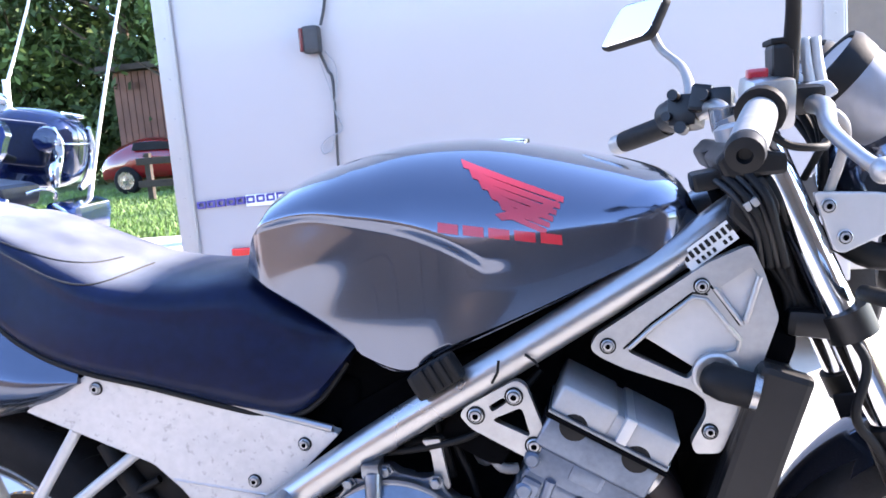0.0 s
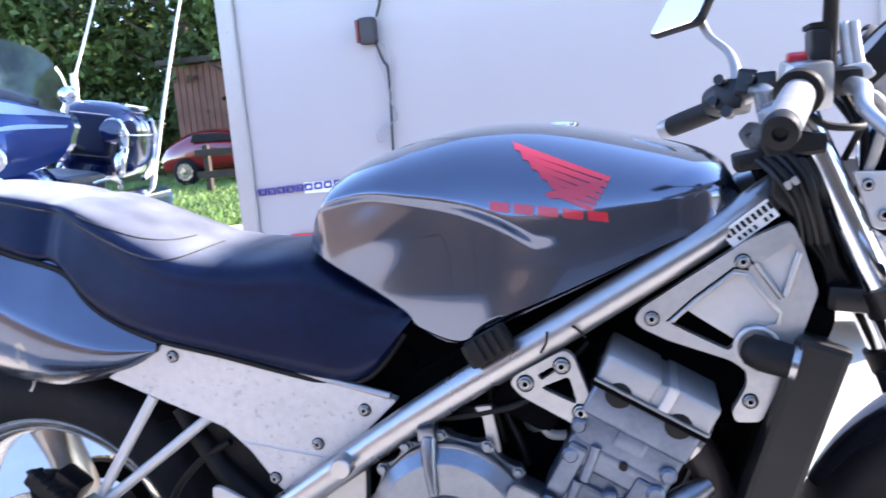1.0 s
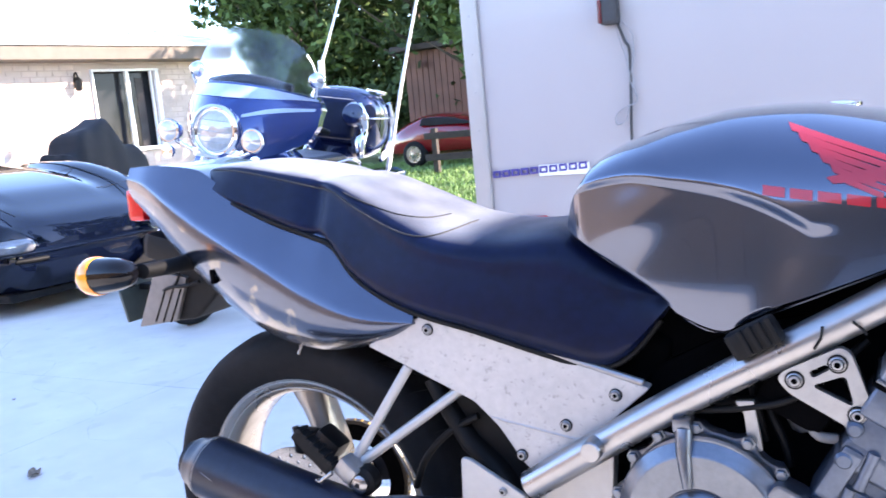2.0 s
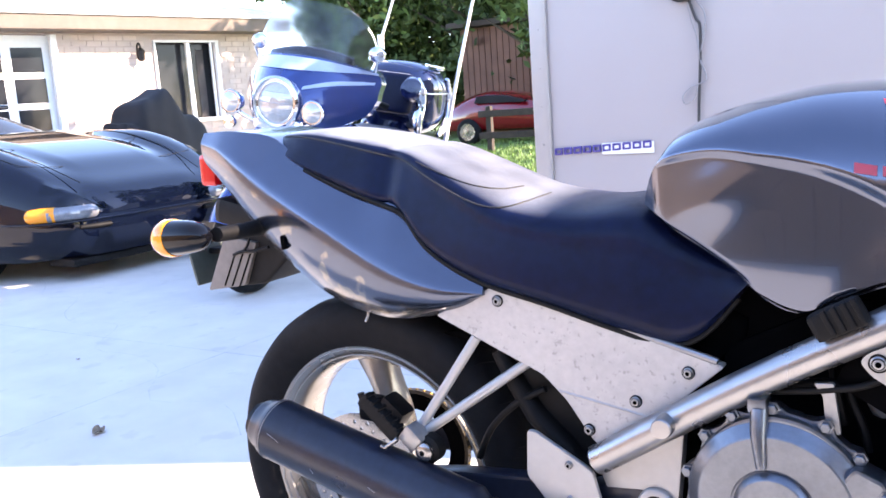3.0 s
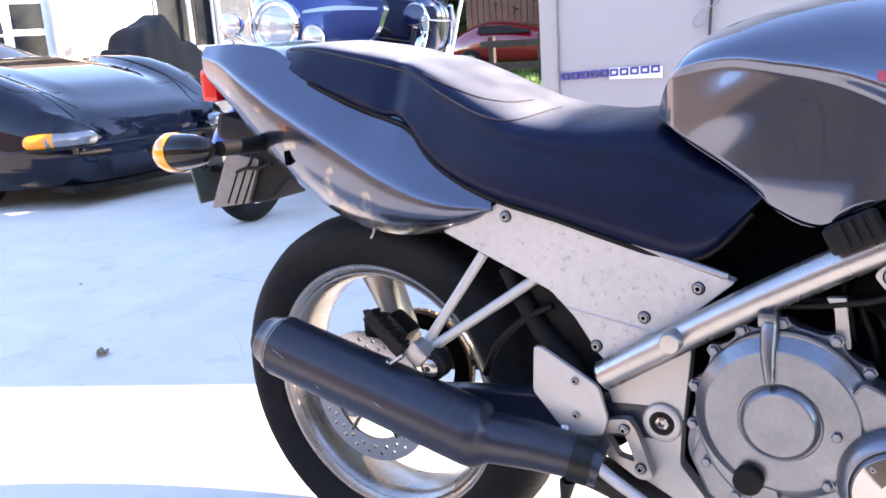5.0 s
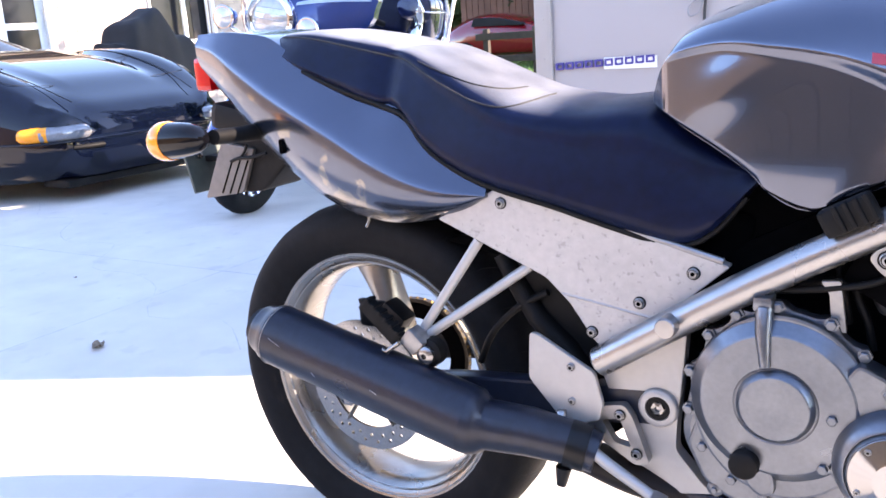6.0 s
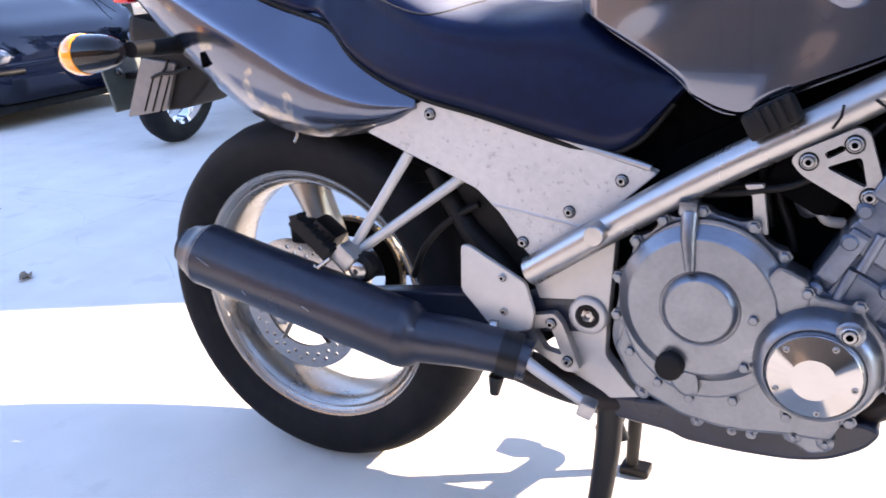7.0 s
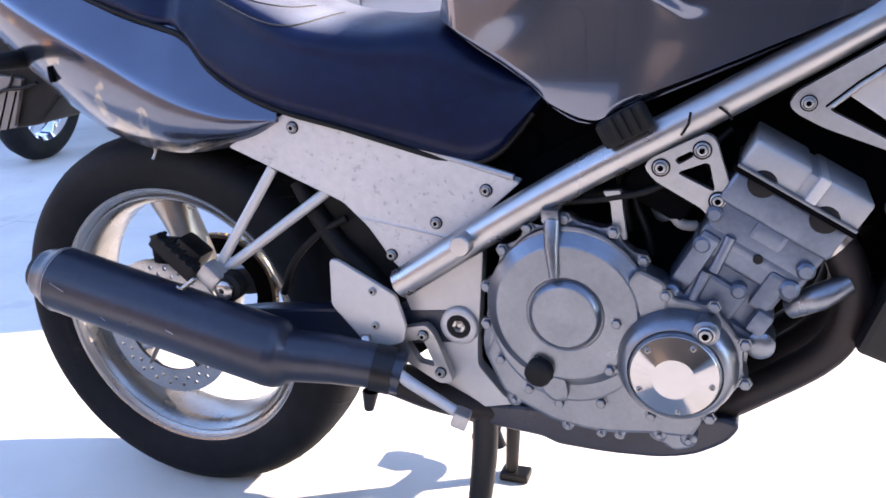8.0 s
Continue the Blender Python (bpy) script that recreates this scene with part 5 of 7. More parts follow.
bore_box(0.1065, 0.002, 0.005, 0.144, -0.182, 0.182, M_CASE, "cover_rim", 0.0015, cyl)
hc1 = bore_box(0.122, -0.034, 0.036, 0.068, -0.178, 0.178, M_COVER, "head_cover", 0.005, cyl, "plain silver head cover")
hc2 = bore_box(0.122, 0.041, 0.036, 0.066, -0.178, 0.178, M_COVER, "head_cover", 0.005, cyl, "plain silver head cover")
bore_box(0.1200, 0.004, 0.032, 0.018, -0.176, 0.176, M_COVER, "cover_bridge", 0.004, cyl)
bore_box(0.1215, 0.016, 0.037, 0.013, -0.1815, 0.1815, M_PLATE2, "cover_band", 0.003, cyl)
for a in (-0.036, 0.040):
    c = C0 + BORE * 0.101 + ACROSS * a
    bp("cam_plug", lathe([(0.0165, 0.01), (0.0165, -0.004), (0.014, -0.005), (0, -0.005)], (c.x, -0.1735, c.z), n=24), M_RUBBER, parent=cyl)
for al, ac, sa, sc, d in ((0.052, 0.004, 0.024, 0.040, 0.010), (0.022, 0.002, 0.016, 0.128, 0.008), (-0.012, -0.048, 0.070, 0.024, 0.014), (-0.004, 0.040, 0.050, 0.024, 0.012), (-0.045, -0.006, 0.050, 0.062, 0.008), (-0.066, -0.004, 0.016, 0.122, 0.010), (-0.040, 0.052, 0.030, 0.022, 0.018)):
    bore_box(al, ac, sa, sc, -0.165 - d, -0.14, M_BLOCK, "casting_boss", 0.0055, cyl)
for al, ac, r in ((0.040, 0.058, 0.009), (0.044, -0.060, 0.008), (0.012, 0.056, 0.010), (0.006, -0.052, 0.009), (-0.064, -0.050, 0.009), (-0.020, 0.012, 0.008)):
    c = C0 + BORE * al + ACROSS * ac
    bp("stud_boss", lathe([(r * 1.3, 0.03), (r * 1.15, -0.006), (r * 0.8, -0.010), (0, -0.010)], (c.x, -0.172, c.z), n=14), M_BLOCK, parent=cyl)
for q in (0.030, -0.020):
    c, e = C0 + BORE * q + ACROSS * -0.030, C0 + BORE * (q - 0.045) + ACROSS * -0.024
    bp("water_rib", tube([(c.x, -0.174, c.z), (e.x, -0.176, e.z)], 0.0065, 10), M_BLOCK, parent=cyl)
c = C0 + BORE * 0.018 + ACROSS * 0.0
# black disc that paints the dark inside of the hole
bp("port_hole", lathe([(0.0055, 0.004), (0.0055, -0.0106), (0, -0.0106)], (c.x + 0.01, -0.165, c.z), n=14), M_RUBBER, parent=cyl)
bp("water_pipe", tube([(0.945, -0.15, 0.455), (0.975, -0.16, 0.475), (1.005, -0.15, 0.490)], [0.013, 0.016, 0.012], 14, 4), M_CASE, "silver water pipe joint")
bp("side_lug", lathe([(0.017, 0.03), (0.017, -0.012), (0.012, -0.016), (0, -0.016)], (0.915, -0.165, 0.415), n=18), M_CASE)
# near-black blocks fill the openings round the engine in place of shade
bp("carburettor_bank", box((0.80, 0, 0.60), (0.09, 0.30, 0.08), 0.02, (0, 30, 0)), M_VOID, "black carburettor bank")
bp("engine_gap_filler", box((0.565, 0, 0.36), (0.09, 0.17, 0.20), 0.01), M_VOID, "near-black block that fills a shaded gap")
bp("engine_gap_shade", plate(rounded([(0.60, 0.44), (0.60, 0.60), (0.74, 0.67), (0.90, 0.70), (0.87, 0.55), (0.83, 0.43)], 0.02), -0.095, 0.095, 0.006), M_VOID, "near-black block for the shade behind the engine")
bp("fuel_hose", tube([(0.700, -0.125, 0.576), (0.745, -0.135, 0.585), (0.785, -0.135, 0.590), (0.815, -0.12, 0.620)], 0.006, 8, 6), M_RUBBER)
bp("cable_bracket", plate(rounded([(0.728, 0.590), (0.750, 0.592), (0.752, 0.575), (0.758, 0.530), (0.742, 0.530), (0.738, 0.575)], 0.003), -0.150, -0.158, 0.0015), M_ALU, "clutch cable bracket")
bp("clutch_cable", tube([(0.675, -0.150, 0.572), (0.74, -0.155, 0.582), (0.80, -0.15, 0.60), (0.87, -0.12, 0.66)], 0.0045, 8, 6), M_RUBBER)
bp("breather_hose", tube([(0.835, -0.128, 0.600), (0.812, -0.136, 0.583), (0.808, -0.138, 0.565), (0.818, -0.138, 0.548), (0.836, -0.132, 0.544)], 0.0065, 10, 5), M_GREYPLASTIC, "grey looped breather hose")
bp("drain_hose", tube([(0.742, -0.122, 0.622), (0.745, -0.128, 0.592), (0.751, -0.128, 0.565), (0.756, -0.120, 0.530)], 0.0045, 8, 5), M_RUBBER)
bp("drain_hose", tube([(0.758, -0.118, 0.612), (0.763, -0.124, 0.570), (0.777, -0.126, 0.534), (0.783, -0.120, 0.500)], 0.0050, 8, 5), M_RUBBER)
bp("carburettor_bowl", lathe([(0.020, -0.024), (0.024, -0.018), (0.024, 0.010), (0.018, 0.022), (0, 0.024)], (0.800, -0.118, 0.575), (-0.45, 0, 0.9), 20), M_CASE, "dull cast carburettor bowl")
bp("intake_stub", tube([(0.822, -0.118, 0.592), (0.846, -0.118, 0.604), (0.864, -0.118, 0.612)], [0.021, 0.024, 0.021], 18, 3), M_RUBBER)
for z in (0.586, 0.604):
    bp("screw", lathe([(0.0036, 0.003), (0.0036, -0.002), (0.0, -0.003)], (0.792 + (z - 0.586), -0.140, z - 0.012), n=10), M_STEEL)
bp("water_hose", tube([(0.968, -0.125, 0.540), (0.985, -0.135, 0.524), (1.010, -0.135, 0.498), (1.029, -0.130, 0.457), (1.024, -0.120, 0.414)], 0.0150, 14, 5), M_RUBBER, "thick black rubber water hose")
bp("choke_cable", tube([(0.83, -0.15, 0.60), (0.845, -0.155, 0.575), (0.862, -0.155, 0.562)], 0.004, 8, 4), M_STICKER)
tri = bp("engine_bracket", plate(rounded([(0.778, 0.624), (0.785, 0.634), (0.845, 0.664), (0.856, 0.658), (0.878, 0.590), (0.872, 0.574), (0.855, 0.570), (0.790, 0.608)], 0.008), -0.158, -0.170, 0.003, [rounded([(0.814, 0.618), (0.850, 0.632), (0.858, 0.596)], 0.007), rounded([(0.812, 0.634), (0.830, 0.644), (0.834, 0.638), (0.816, 0.627)], 0.004)]), M_ALU, "triangular silver engine bracket")
for x, z in ((0.797, 0.624), (0.842, 0.645), (0.861, 0.587)):
    put("bolt", BOLT, tri, (x, -0.172, z), scale=0.74)
    put("grommet", GROMMET, tri, (x, -0.1705, z), scale=0.80)

# front engine hanger
HOLE = [(0.969, 0.687), (1.000, 0.712), (1.044, 0.743), (1.058, 0.740), (1.090, 0.694), (1.087, 0.683), (1.062, 0.679), (1.046, 0.668), (1.034, 0.652)]
SLOT = [(1.068, 0.752), (1.106, 0.776), (1.113, 0.762), (1.095, 0.714)]
hang = bp("engine_hanger", plate(rounded([(0.929, 0.692), (0.936, 0.706), (1.060, 0.782), (1.106, 0.800), (1.118, 0.770), (1.132, 0.718), (1.126, 0.702), (1.107, 0.652), (1.066, 0.566), (1.038, 0.566), (1.034, 0.578), (1.052, 0.610), (1.052, 0.628), (1.036, 0.641), (0.966, 0.667), (0.938, 0.682)], 0.007), -0.133, -0.149, 0.003, [rounded(HOLE, 0.006), rounded(SLOT, 0.005)]), M_ALU, "cast silver engine hanger plate")
bp("panel", plate([(0.990, 0.700), (0.999, 0.716), (1.044, 0.748), (1.062, 0.743), (1.095, 0.694), (1.090, 0.678), (1.062, 0.674), (1.041, 0.664)], -0.134, -0.1415, 0.002), M_PLATE2, parent=hang)
bp("panel", plate([(1.062, 0.752), (1.108, 0.782), (1.117, 0.762), (1.095, 0.706)], -0.134, -0.1425, 0.002), M_PLATE2, parent=hang)
bp("rib", tube([(1.113, -0.1495, 0.764), (1.097, -0.1495, 0.716)], 0.0035, 8), M_ALU, parent=hang)
bp("rib", tube([(0.972, -0.1492, 0.690), (1.000, -0.1492, 0.714), (1.043, -0.1492, 0.745), (1.057, -0.1492, 0.742), (1.091, -0.1492, 0.695), (1.088, -0.1492, 0.682)], 0.0026, 8), M_ALU, parent=hang)
bp("rib", tube([(1.066, -0.1492, 0.754), (1.094, -0.1492, 0.712)], 0.0026, 8), M_ALU, parent=hang)
# black lines along the ribs draw the shade at the panel's edge
bp("painted_shade_line", tube([(0.966, -0.1488, 0.690), (0.997, -0.1488, 0.717), (1.043, -0.1488, 0.750), (1.059, -0.1488, 0.747)], 0.0013, 6), M_VOID, parent=hang)
bp("painted_shade_line", tube([(1.062, -0.1488, 0.757), (1.091, -0.1488, 0.712)], 0.0013, 6), M_VOID, parent=hang)
bp("hose_seat", lathe([(0.026, 0.006), (0.026, -0.003), (0.0235, -0.005), (0.0215, -0.005), (0.0215, 0.006)], (1.064, -0.149, 0.656), n=28, closed=True), M_ALU, parent=hang)
for x, z in ((0.949, 0.694), (1.053, 0.757), (1.055, 0.592)):
    put("bolt", BOLT, hang, (x, -0.151, z), scale=0.64)
    put("grommet", GROMMET, hang, (x, -0.150, z), scale=0.68)
bp("ignition_cap", tube([(1.052, -0.155, 0.658), (1.056, -0.158, 0.657), (1.07, -0.163, 0.652), (1.100, -0.168, 0.643)], [0.012, 0.0185, 0.0205, 0.0195], 24), M_RUBBER, "black rubber hose end")
bp("hose_clamp", tube([(1.098, -0.168, 0.6435), (1.105, -0.169, 0.6415)], 0.0212, 24), M_STEEL)
# added near-black box that darkens the gap above the radiator
bp("radiator_gap_filler", box((1.128, -0.02, 0.672), (0.055, 0.19, 0.05), 0.015, (0, 20, 0)), M_VOID)
rad = bp("radiator", box((1.083, 0, 0.535), (0.046, 0.33, 0.27), 0.006, (0, 20, 0)), M_BLACK, "black radiator with side tank")
bp("side_tank", box((1.090, -0.160, 0.535), (0.058, 0.03, 0.275), 0.008, (0, 20, 0)), M_BLACK, parent=rad)
bp("core", box((1.083, 0, 0.535), (0.050, 0.28, 0.24), 0.004, (0, 20, 0)), M_VOID, parent=rad)

# centre stand
stand = bp("centre_stand", tube([(0.552, -0.110, 0.240), (0.549, -0.116, 0.17), (0.538, -0.126, 0.08), (0.522, -0.135, 0.010)], [0.019, 0.019, 0.017, 0.015], 14, 4), M_BLACK, "black steel centre stand")
bp("foot", box((0.520, -0.140, 0.008), (0.055, 0.035, 0.014), 0.004), M_BLACK, parent=stand)
bp("leg", tube([(0.545, 0.09, 0.235), (0.535, 0.09, 0.12), (0.528, 0.09, 0.012)], [0.013, 0.013, 0.011], 12), M_BLACK, parent=stand)
bp("foot", box((0.535, 0.09, 0.008), (0.05, 0.035, 0.015), 0.004), M_BLACK, parent=stand)
bp("cross_tube", tube([(0.542, -0.115, 0.20), (0.542, 0.09, 0.20)], 0.012, 12), M_BLACK, parent=stand)
bp("spring", tube([(0.50, -0.02, 0.205), (0.535, -0.02, 0.16), (0.545, -0.02, 0.13)], 0.009, 10), M_BLACK, parent=stand)
bp("lever", plate([(0.495, 0.175), (0.51, 0.198), (0.525, 0.19), (0.545, 0.20), (0.548, 0.165), (0.53, 0.14), (0.52, 0.165)], -0.03, -0.02, 0.002), M_BLACK, parent=stand)

side = bp("side_stand", tube([(0.72, 0.105, 0.235), (0.66, 0.125, 0.190), (0.60, 0.165, 0.135), (0.545, 0.175, 0.112), (0.500, 0.178, 0.108)], [0.017, 0.018, 0.017, 0.014, 0.008], 12, 5), M_BLACK, "black side stand folded back")
bp("side_stand_foot", plate(rounded([(0.47, 0.118), (0.53, 0.128), (0.535, 0.108), (0.475, 0.102)], 0.006), 0.150, 0.200, 0.003), M_BLACK, parent=side)

# front end
for s in (-1, 1):
    y = s * 0.102
    fk = bp("fork_leg", tube([(1.123, y, 0.918), (1.262, y, 0.562)], 0.0205, 24), M_FORK, "chromed steel fork tube")
    bp("dust_seal", tube([(1.254, y, 0.584), (1.266, y, 0.553)], 0.0285, 20), M_RUBBER, parent=fk)
    bp("slider", tube([(1.264, y, 0.560), (1.355, y, 0.325), (1.372, y, 0.285)], [0.0265, 0.026, 0.024], 20), M_ALU, "silver fork slider", parent=fk)
    bp("fork_cap", tube([(1.121, y, 0.922), (1.118, y, 0.930)], 0.016, 6), M_ALU, parent=fk, smooth=False)
    bp("lower_clamp", tube([(1.207, y, 0.715), (1.219, y, 0.684)], 0.0285, 20), M_BLACK, parent=fk)
    bp("headlight_bracket", plate(rounded([(1.176, 0.848), (1.245, 0.843), (1.285, 0.832), (1.288, 0.815), (1.206, 0.779), (1.196, 0.782)], 0.006), s * 0.108, s * 0.118, 0.002), M_PLATE2, "silver headlight bracket")
for x, z in ((1.191, 0.832), (1.207, 0.797), (1.270, 0.822)):
    put("bolt", BOLT, bike, (x, -0.1195, z), scale=0.72)
bp("upper_clamp", plate(rounded([(1.075, 0.890), (1.09, 0.905), (1.150, 0.893), (1.15, 0.870), (1.085, 0.868)], 0.006), -0.125, 0.125, 0.006), M_BLACK, "black upper fork clamp")
bp("lower_bridge", box((1.188, 0, 0.697), (0.085, 0.23, 0.032), 0.010, (0, 8, 0)), M_BLACK, "black lower fork bridge")
bp("ignition_lock", lathe([(0.022, 0.0), (0.022, 0.022), (0.014, 0.026), (0, 0.026)], (1.115, 0, 0.90), (-0.2, 0, 1), 18), M_ALU)
bp("head_bracket", box((1.09, -0.07, 0.868), (0.075, 0.05, 0.022), 0.005, (0, -8, 0)), M_BLACK)
bp("headlight", lathe([(0.02, -0.13), (0.060, -0.115), (0.085, -0.07), (0.092, -0.02), (0.096, 0.0), (0.092, 0.012), (0, 0.02)], (1.335, 0, 0.865), (1, 0, 0), n=36), M_PAINT, "round headlight bucket")
for s in (-1, 1):
    pod = bp("instrument_pod", lathe([(0.038, -0.040), (0.046, -0.030), (0.048, -0.005), (0.047, 0.035), (0.040, 0.052), (0.022, 0.060), (0, 0.062)], (1.232, s * 0.062, 0.955), (0.72, 0, -0.69), n=32), M_POD, "grey instrument pod with black bezel")
    bp("bezel", lathe([(0.049, -0.012), (0.050, -0.034), (0.046, -0.042), (0.042, -0.040), (0.042, -0.012)], (1.232, s * 0.062, 0.955), (0.72, 0, -0.69), n=32, closed=True), M_RUBBER, parent=pod)
bp("horn", lathe([(0.020, -0.012), (0.040, -0.008), (0.043, 0.0), (0.040, 0.010), (0.030, 0.016), (0, 0.018)], (1.285, 0.0, 0.752), (0.94, -0.30, -0.1), n=28), M_BLACK, "black round horn below the headlight")
bp("wiring", tube([(1.20, -0.05, 0.80), (1.25, -0.06, 0.765), (1.30, -0.05, 0.770), (1.33, -0.02, 0.80)], 0.016, 10, 6), M_RUBBER)
# right bar
bar = bp("right_handlebar", tube([(1.122, -0.105, 0.930), (1.122, -0.16, 0.946), (1.108, -0.22, 0.942), (1.072, -0.345, 0.909)], 0.0112, 14, 5), M_ALU, "silver clip-on handlebar")
bp("grip", tube([(1.104, -0.235, 0.9385), (1.0755, -0.333, 0.9125)], [0.0165, 0.0175, 0.0168], 20, 3), M_GRIP, "rubber grip, pale with painted sunlight", parent=bar)
bp("grip_flange", tube([(1.108, -0.222, 0.942), (1.104, -0.234, 0.939)], 0.024, 20), M_RUBBER, parent=bar)
bp("bar_end", lathe([(0.0165, -0.004), (0.0175, 0.004), (0.016, 0.014), (0.007, 0.016), (0.0055, 0.010), (0, 0.010)], (1.0738, -0.339, 0.911), (-0.2, -0.94, -0.26), n=20), M_RUBBER, parent=bar)
bp("switch_box", box((1.117, -0.195, 0.948), (0.046, 0.045, 0.052), 0.010, (10, 0, 12)), M_ALU, parent=bar)
bp("stop_switch", box((1.109, -0.195, 0.977), (0.020, 0.018, 0.010), 0.003), M_RED, parent=bar)
bp("master_cylinder", box((1.150, -0.165, 0.955), (0.035, 0.075, 0.030), 0.008, (14, 0, 10)), M_BLACK, parent=bar)
bp("reservoir", box((1.132, -0.185, 0.986), (0.020, 0.046, 0.036), 0.005), M_BLACK, "black brake fluid reservoir", parent=bar)
bp("brake_lever", tube([(1.148, -0.175, 0.945), (1.165, -0.215, 0.940), (1.158, -0.27, 0.920), (1.172, -0.32, 0.895), (1.180, -0.335, 0.888)], [0.010, 0.010, 0.0075, 0.0065, 0.0075], 12, 5), M_ALU, "silver brake lever with ball end", parent=bar)
bp("lever_ball", lathe([(0.004, -0.0115), (0.009, -0.007), (0.0115, 0), (0.009, 0.007), (0.004, 0.0115)], (1.182, -0.338, 0.886), n=16), M_ALU, parent=bar)
mir = bp("right_mirror_stem", tube([(1.140, -0.19, 0.965), (1.141, -0.20, 1.00), (1.138, -0.23, 1.045), (1.125, -0.29, 1.12), (1.115, -0.32, 1.15)], [0.0085, 0.008, 0.0065, 0.006], 12, 5), M_RUBBER, "black mirror stem")
bp("mirror_head", box((1.105, -0.36, 1.165), (0.022, 0.13, 0.085), 0.010, (0, 0, -12)), M_RUBBER, parent=mir)
# left bar
lb = bp("left_handlebar", tube([(1.122, 0.105, 0.930), (1.112, 0.16, 0.946), (1.085, 0.22, 0.934), (0.985, 0.350, 0.897)], 0.0112, 14, 5), M_ALU, "silver clip-on handlebar")
bp("grip", tube([(1.055, 0.26, 0.923), (0.992, 0.342, 0.900)], [0.0165, 0.0175, 0.0168], 20, 3), M_RUBBER, parent=lb)
bp("bar_end", tube([(0.992, 0.342, 0.900), (0.978, 0.360, 0.895)], [0.017, 0.0155], 16), M_ALU, parent=lb)
bp("switch_box", box((1.080, 0.225, 0.940), (0.045, 0.060, 0.050), 0.012, (-10, 0, -20)), M_BLACK, parent=lb)
bp("switch_round", lathe([(0.024, -0.02), (0.026, 0.0), (0.024, 0.02), (0.0, 0.022)], (1.066, 0.245, 0.938), (-0.5, 0.8, -0.2), 18), M_BLACK, parent=lb)
bp("lever_perch", box((1.125, 0.175, 0.955), (0.03, 0.04, 0.03), 0.006, (-10, 0, -15)), M_BLACK, parent=lb)
bp("clamp", tube([(1.122, 0.115, 0.915), (1.118, 0.112, 0.945)], 0.021, 16), M_STEEL, parent=lb)
bp("clutch_lever", tube([(1.135, 0.175, 0.950), (1.13, 0.24, 0.94), (1.06, 0.34, 0.910)], [0.009, 0.007, 0.006], 10, 4), M_ALU, parent=lb)
for k in range(5):
    bp("cable", tube([(1.13 + 0.01 * k, -0.12 + 0.05 * k, 0.945), (1.19, -0.08 + 0.035 * k, 0.93 + 0.01 * (k % 2)), (1.20 + 0.006 * k, -0.05 + 0.02 * k, 0.84), (1.16, -0.06 + 0.02 * k, 0.74)], 0.0045, 8, 6), M_RUBBER)
for x, y, z, r, m in ((1.062, 0.232, 0.965, 0.008, M_BLACK), (1.052, 0.238, 0.935, 0.007, M_BLACK), (1.070, 0.222, 0.918, 0.009, M_BLACK), (1.100, 0.198, 0.962, 0.008, M_BLACK)):
    bp("switch_knob", lathe([(r, 0.012), (r, -0.006), (r * 0.75, -0.010), (0, -0.010)], (x, y - 0.03, z), (-0.35, -0.9, 0.2), n=14), m, parent=lb)
bp("perch_clamp", box((1.098, 0.190, 0.958), (0.030, 0.026, 0.040), 0.006, (-12, 10, -20)), M_BLACK, parent=lb)
for x in (1.158, 1.168):
    bp("hose_banjo", tube([(x, -0.178, 1.008), (x + 0.001, -0.180, 0.985), (x + 0.004, -0.182, 0.960)], [0.0048, 0.0055, 0.0060], 10, 4), M_PLATE2, parent=bar)
bp("lever_bracket", plate(rounded([(1.140, 0.962), (1.176, 0.966), (1.186, 0.952), (1.170, 0.944), (1.142, 0.948)], 0.005), -0.172, -0.196, 0.004), M_PLATE2, "silver lever bracket", parent=bar)
bp("pivot_bolt", lathe([(0.009, -0.012), (0.009, 0.014), (0.006, 0.017), (0, 0.017)], (1.150, -0.185, 0.948), (0, 0, 1), 14), M_STEEL, parent=bar)
bp("reservoir_cap", box((1.132, -0.185, 1.006), (0.023, 0.049, 0.006), 0.002), M_RUBBER, parent=bar)
bp("throttle_cable", tube([(1.112, -0.198, 0.925), (1.135, -0.205, 0.905), (1.170, -0.19, 0.900), (1.185, -0.13, 0.90), (1.175, -0.08, 0.86)], 0.0042, 8, 6), M_RUBBER, parent=bar)
bp("brake_hose_upper", tube([(1.165, -0.155, 0.945), (1.195, -0.16, 0.925), (1.205, -0.13, 0.895), (1.19, -0.10, 0.83)], 0.0055, 8, 6), M_GREYPLASTIC, parent=bar)
ml = bp("left_mirror", tube([(1.086, 0.235, 0.955), (1.088, 0.26, 0.985), (1.082, 0.31, 1.012), (1.058, 0.345, 1.04), (1.046, 0.358, 1.066)], [0.0085, 0.0075, 0.006, 0.0075], 12, 5), M_GREYPLASTIC, "rear-view mirror on a curved stem")
MLX = Matrix.Translation((1.014, 0.362, 1.087)) @ Matrix.Rotation(radians(22), 4, Vector((-0.669, 0.743, 0)))


def mirror_shape(inset, x0, x1):
    """A rounded rhombic mirror, in the plane across the bike."""
    b = plate(rounded([(-0.066 + inset, -0.038 + inset * 0.7), (0.048 - inset, -0.026 + inset * 0.7), (0.066 - inset, 0.040 - inset * 0.7), (-0.036 + inset, 0.036 - inset * 0.7)], 0.014), x0, x1, 0.003)
    bmesh.ops.rotate(b, verts=b.verts, cent=(0, 0, 0), matrix=Euler((0, 0, radians(-90 + 42))).to_matrix())
    bmesh.ops.transform(b, verts=b.verts, matrix=MLX)
    return b


bp("shell", mirror_shape(0.0, 0.0, 0.014), M_RUBBER, parent=ml)
bp("mirror_glass", mirror_shape(0.004, -0.003, 0.001), M_MIRROR, "clear mirror glass", parent=ml)
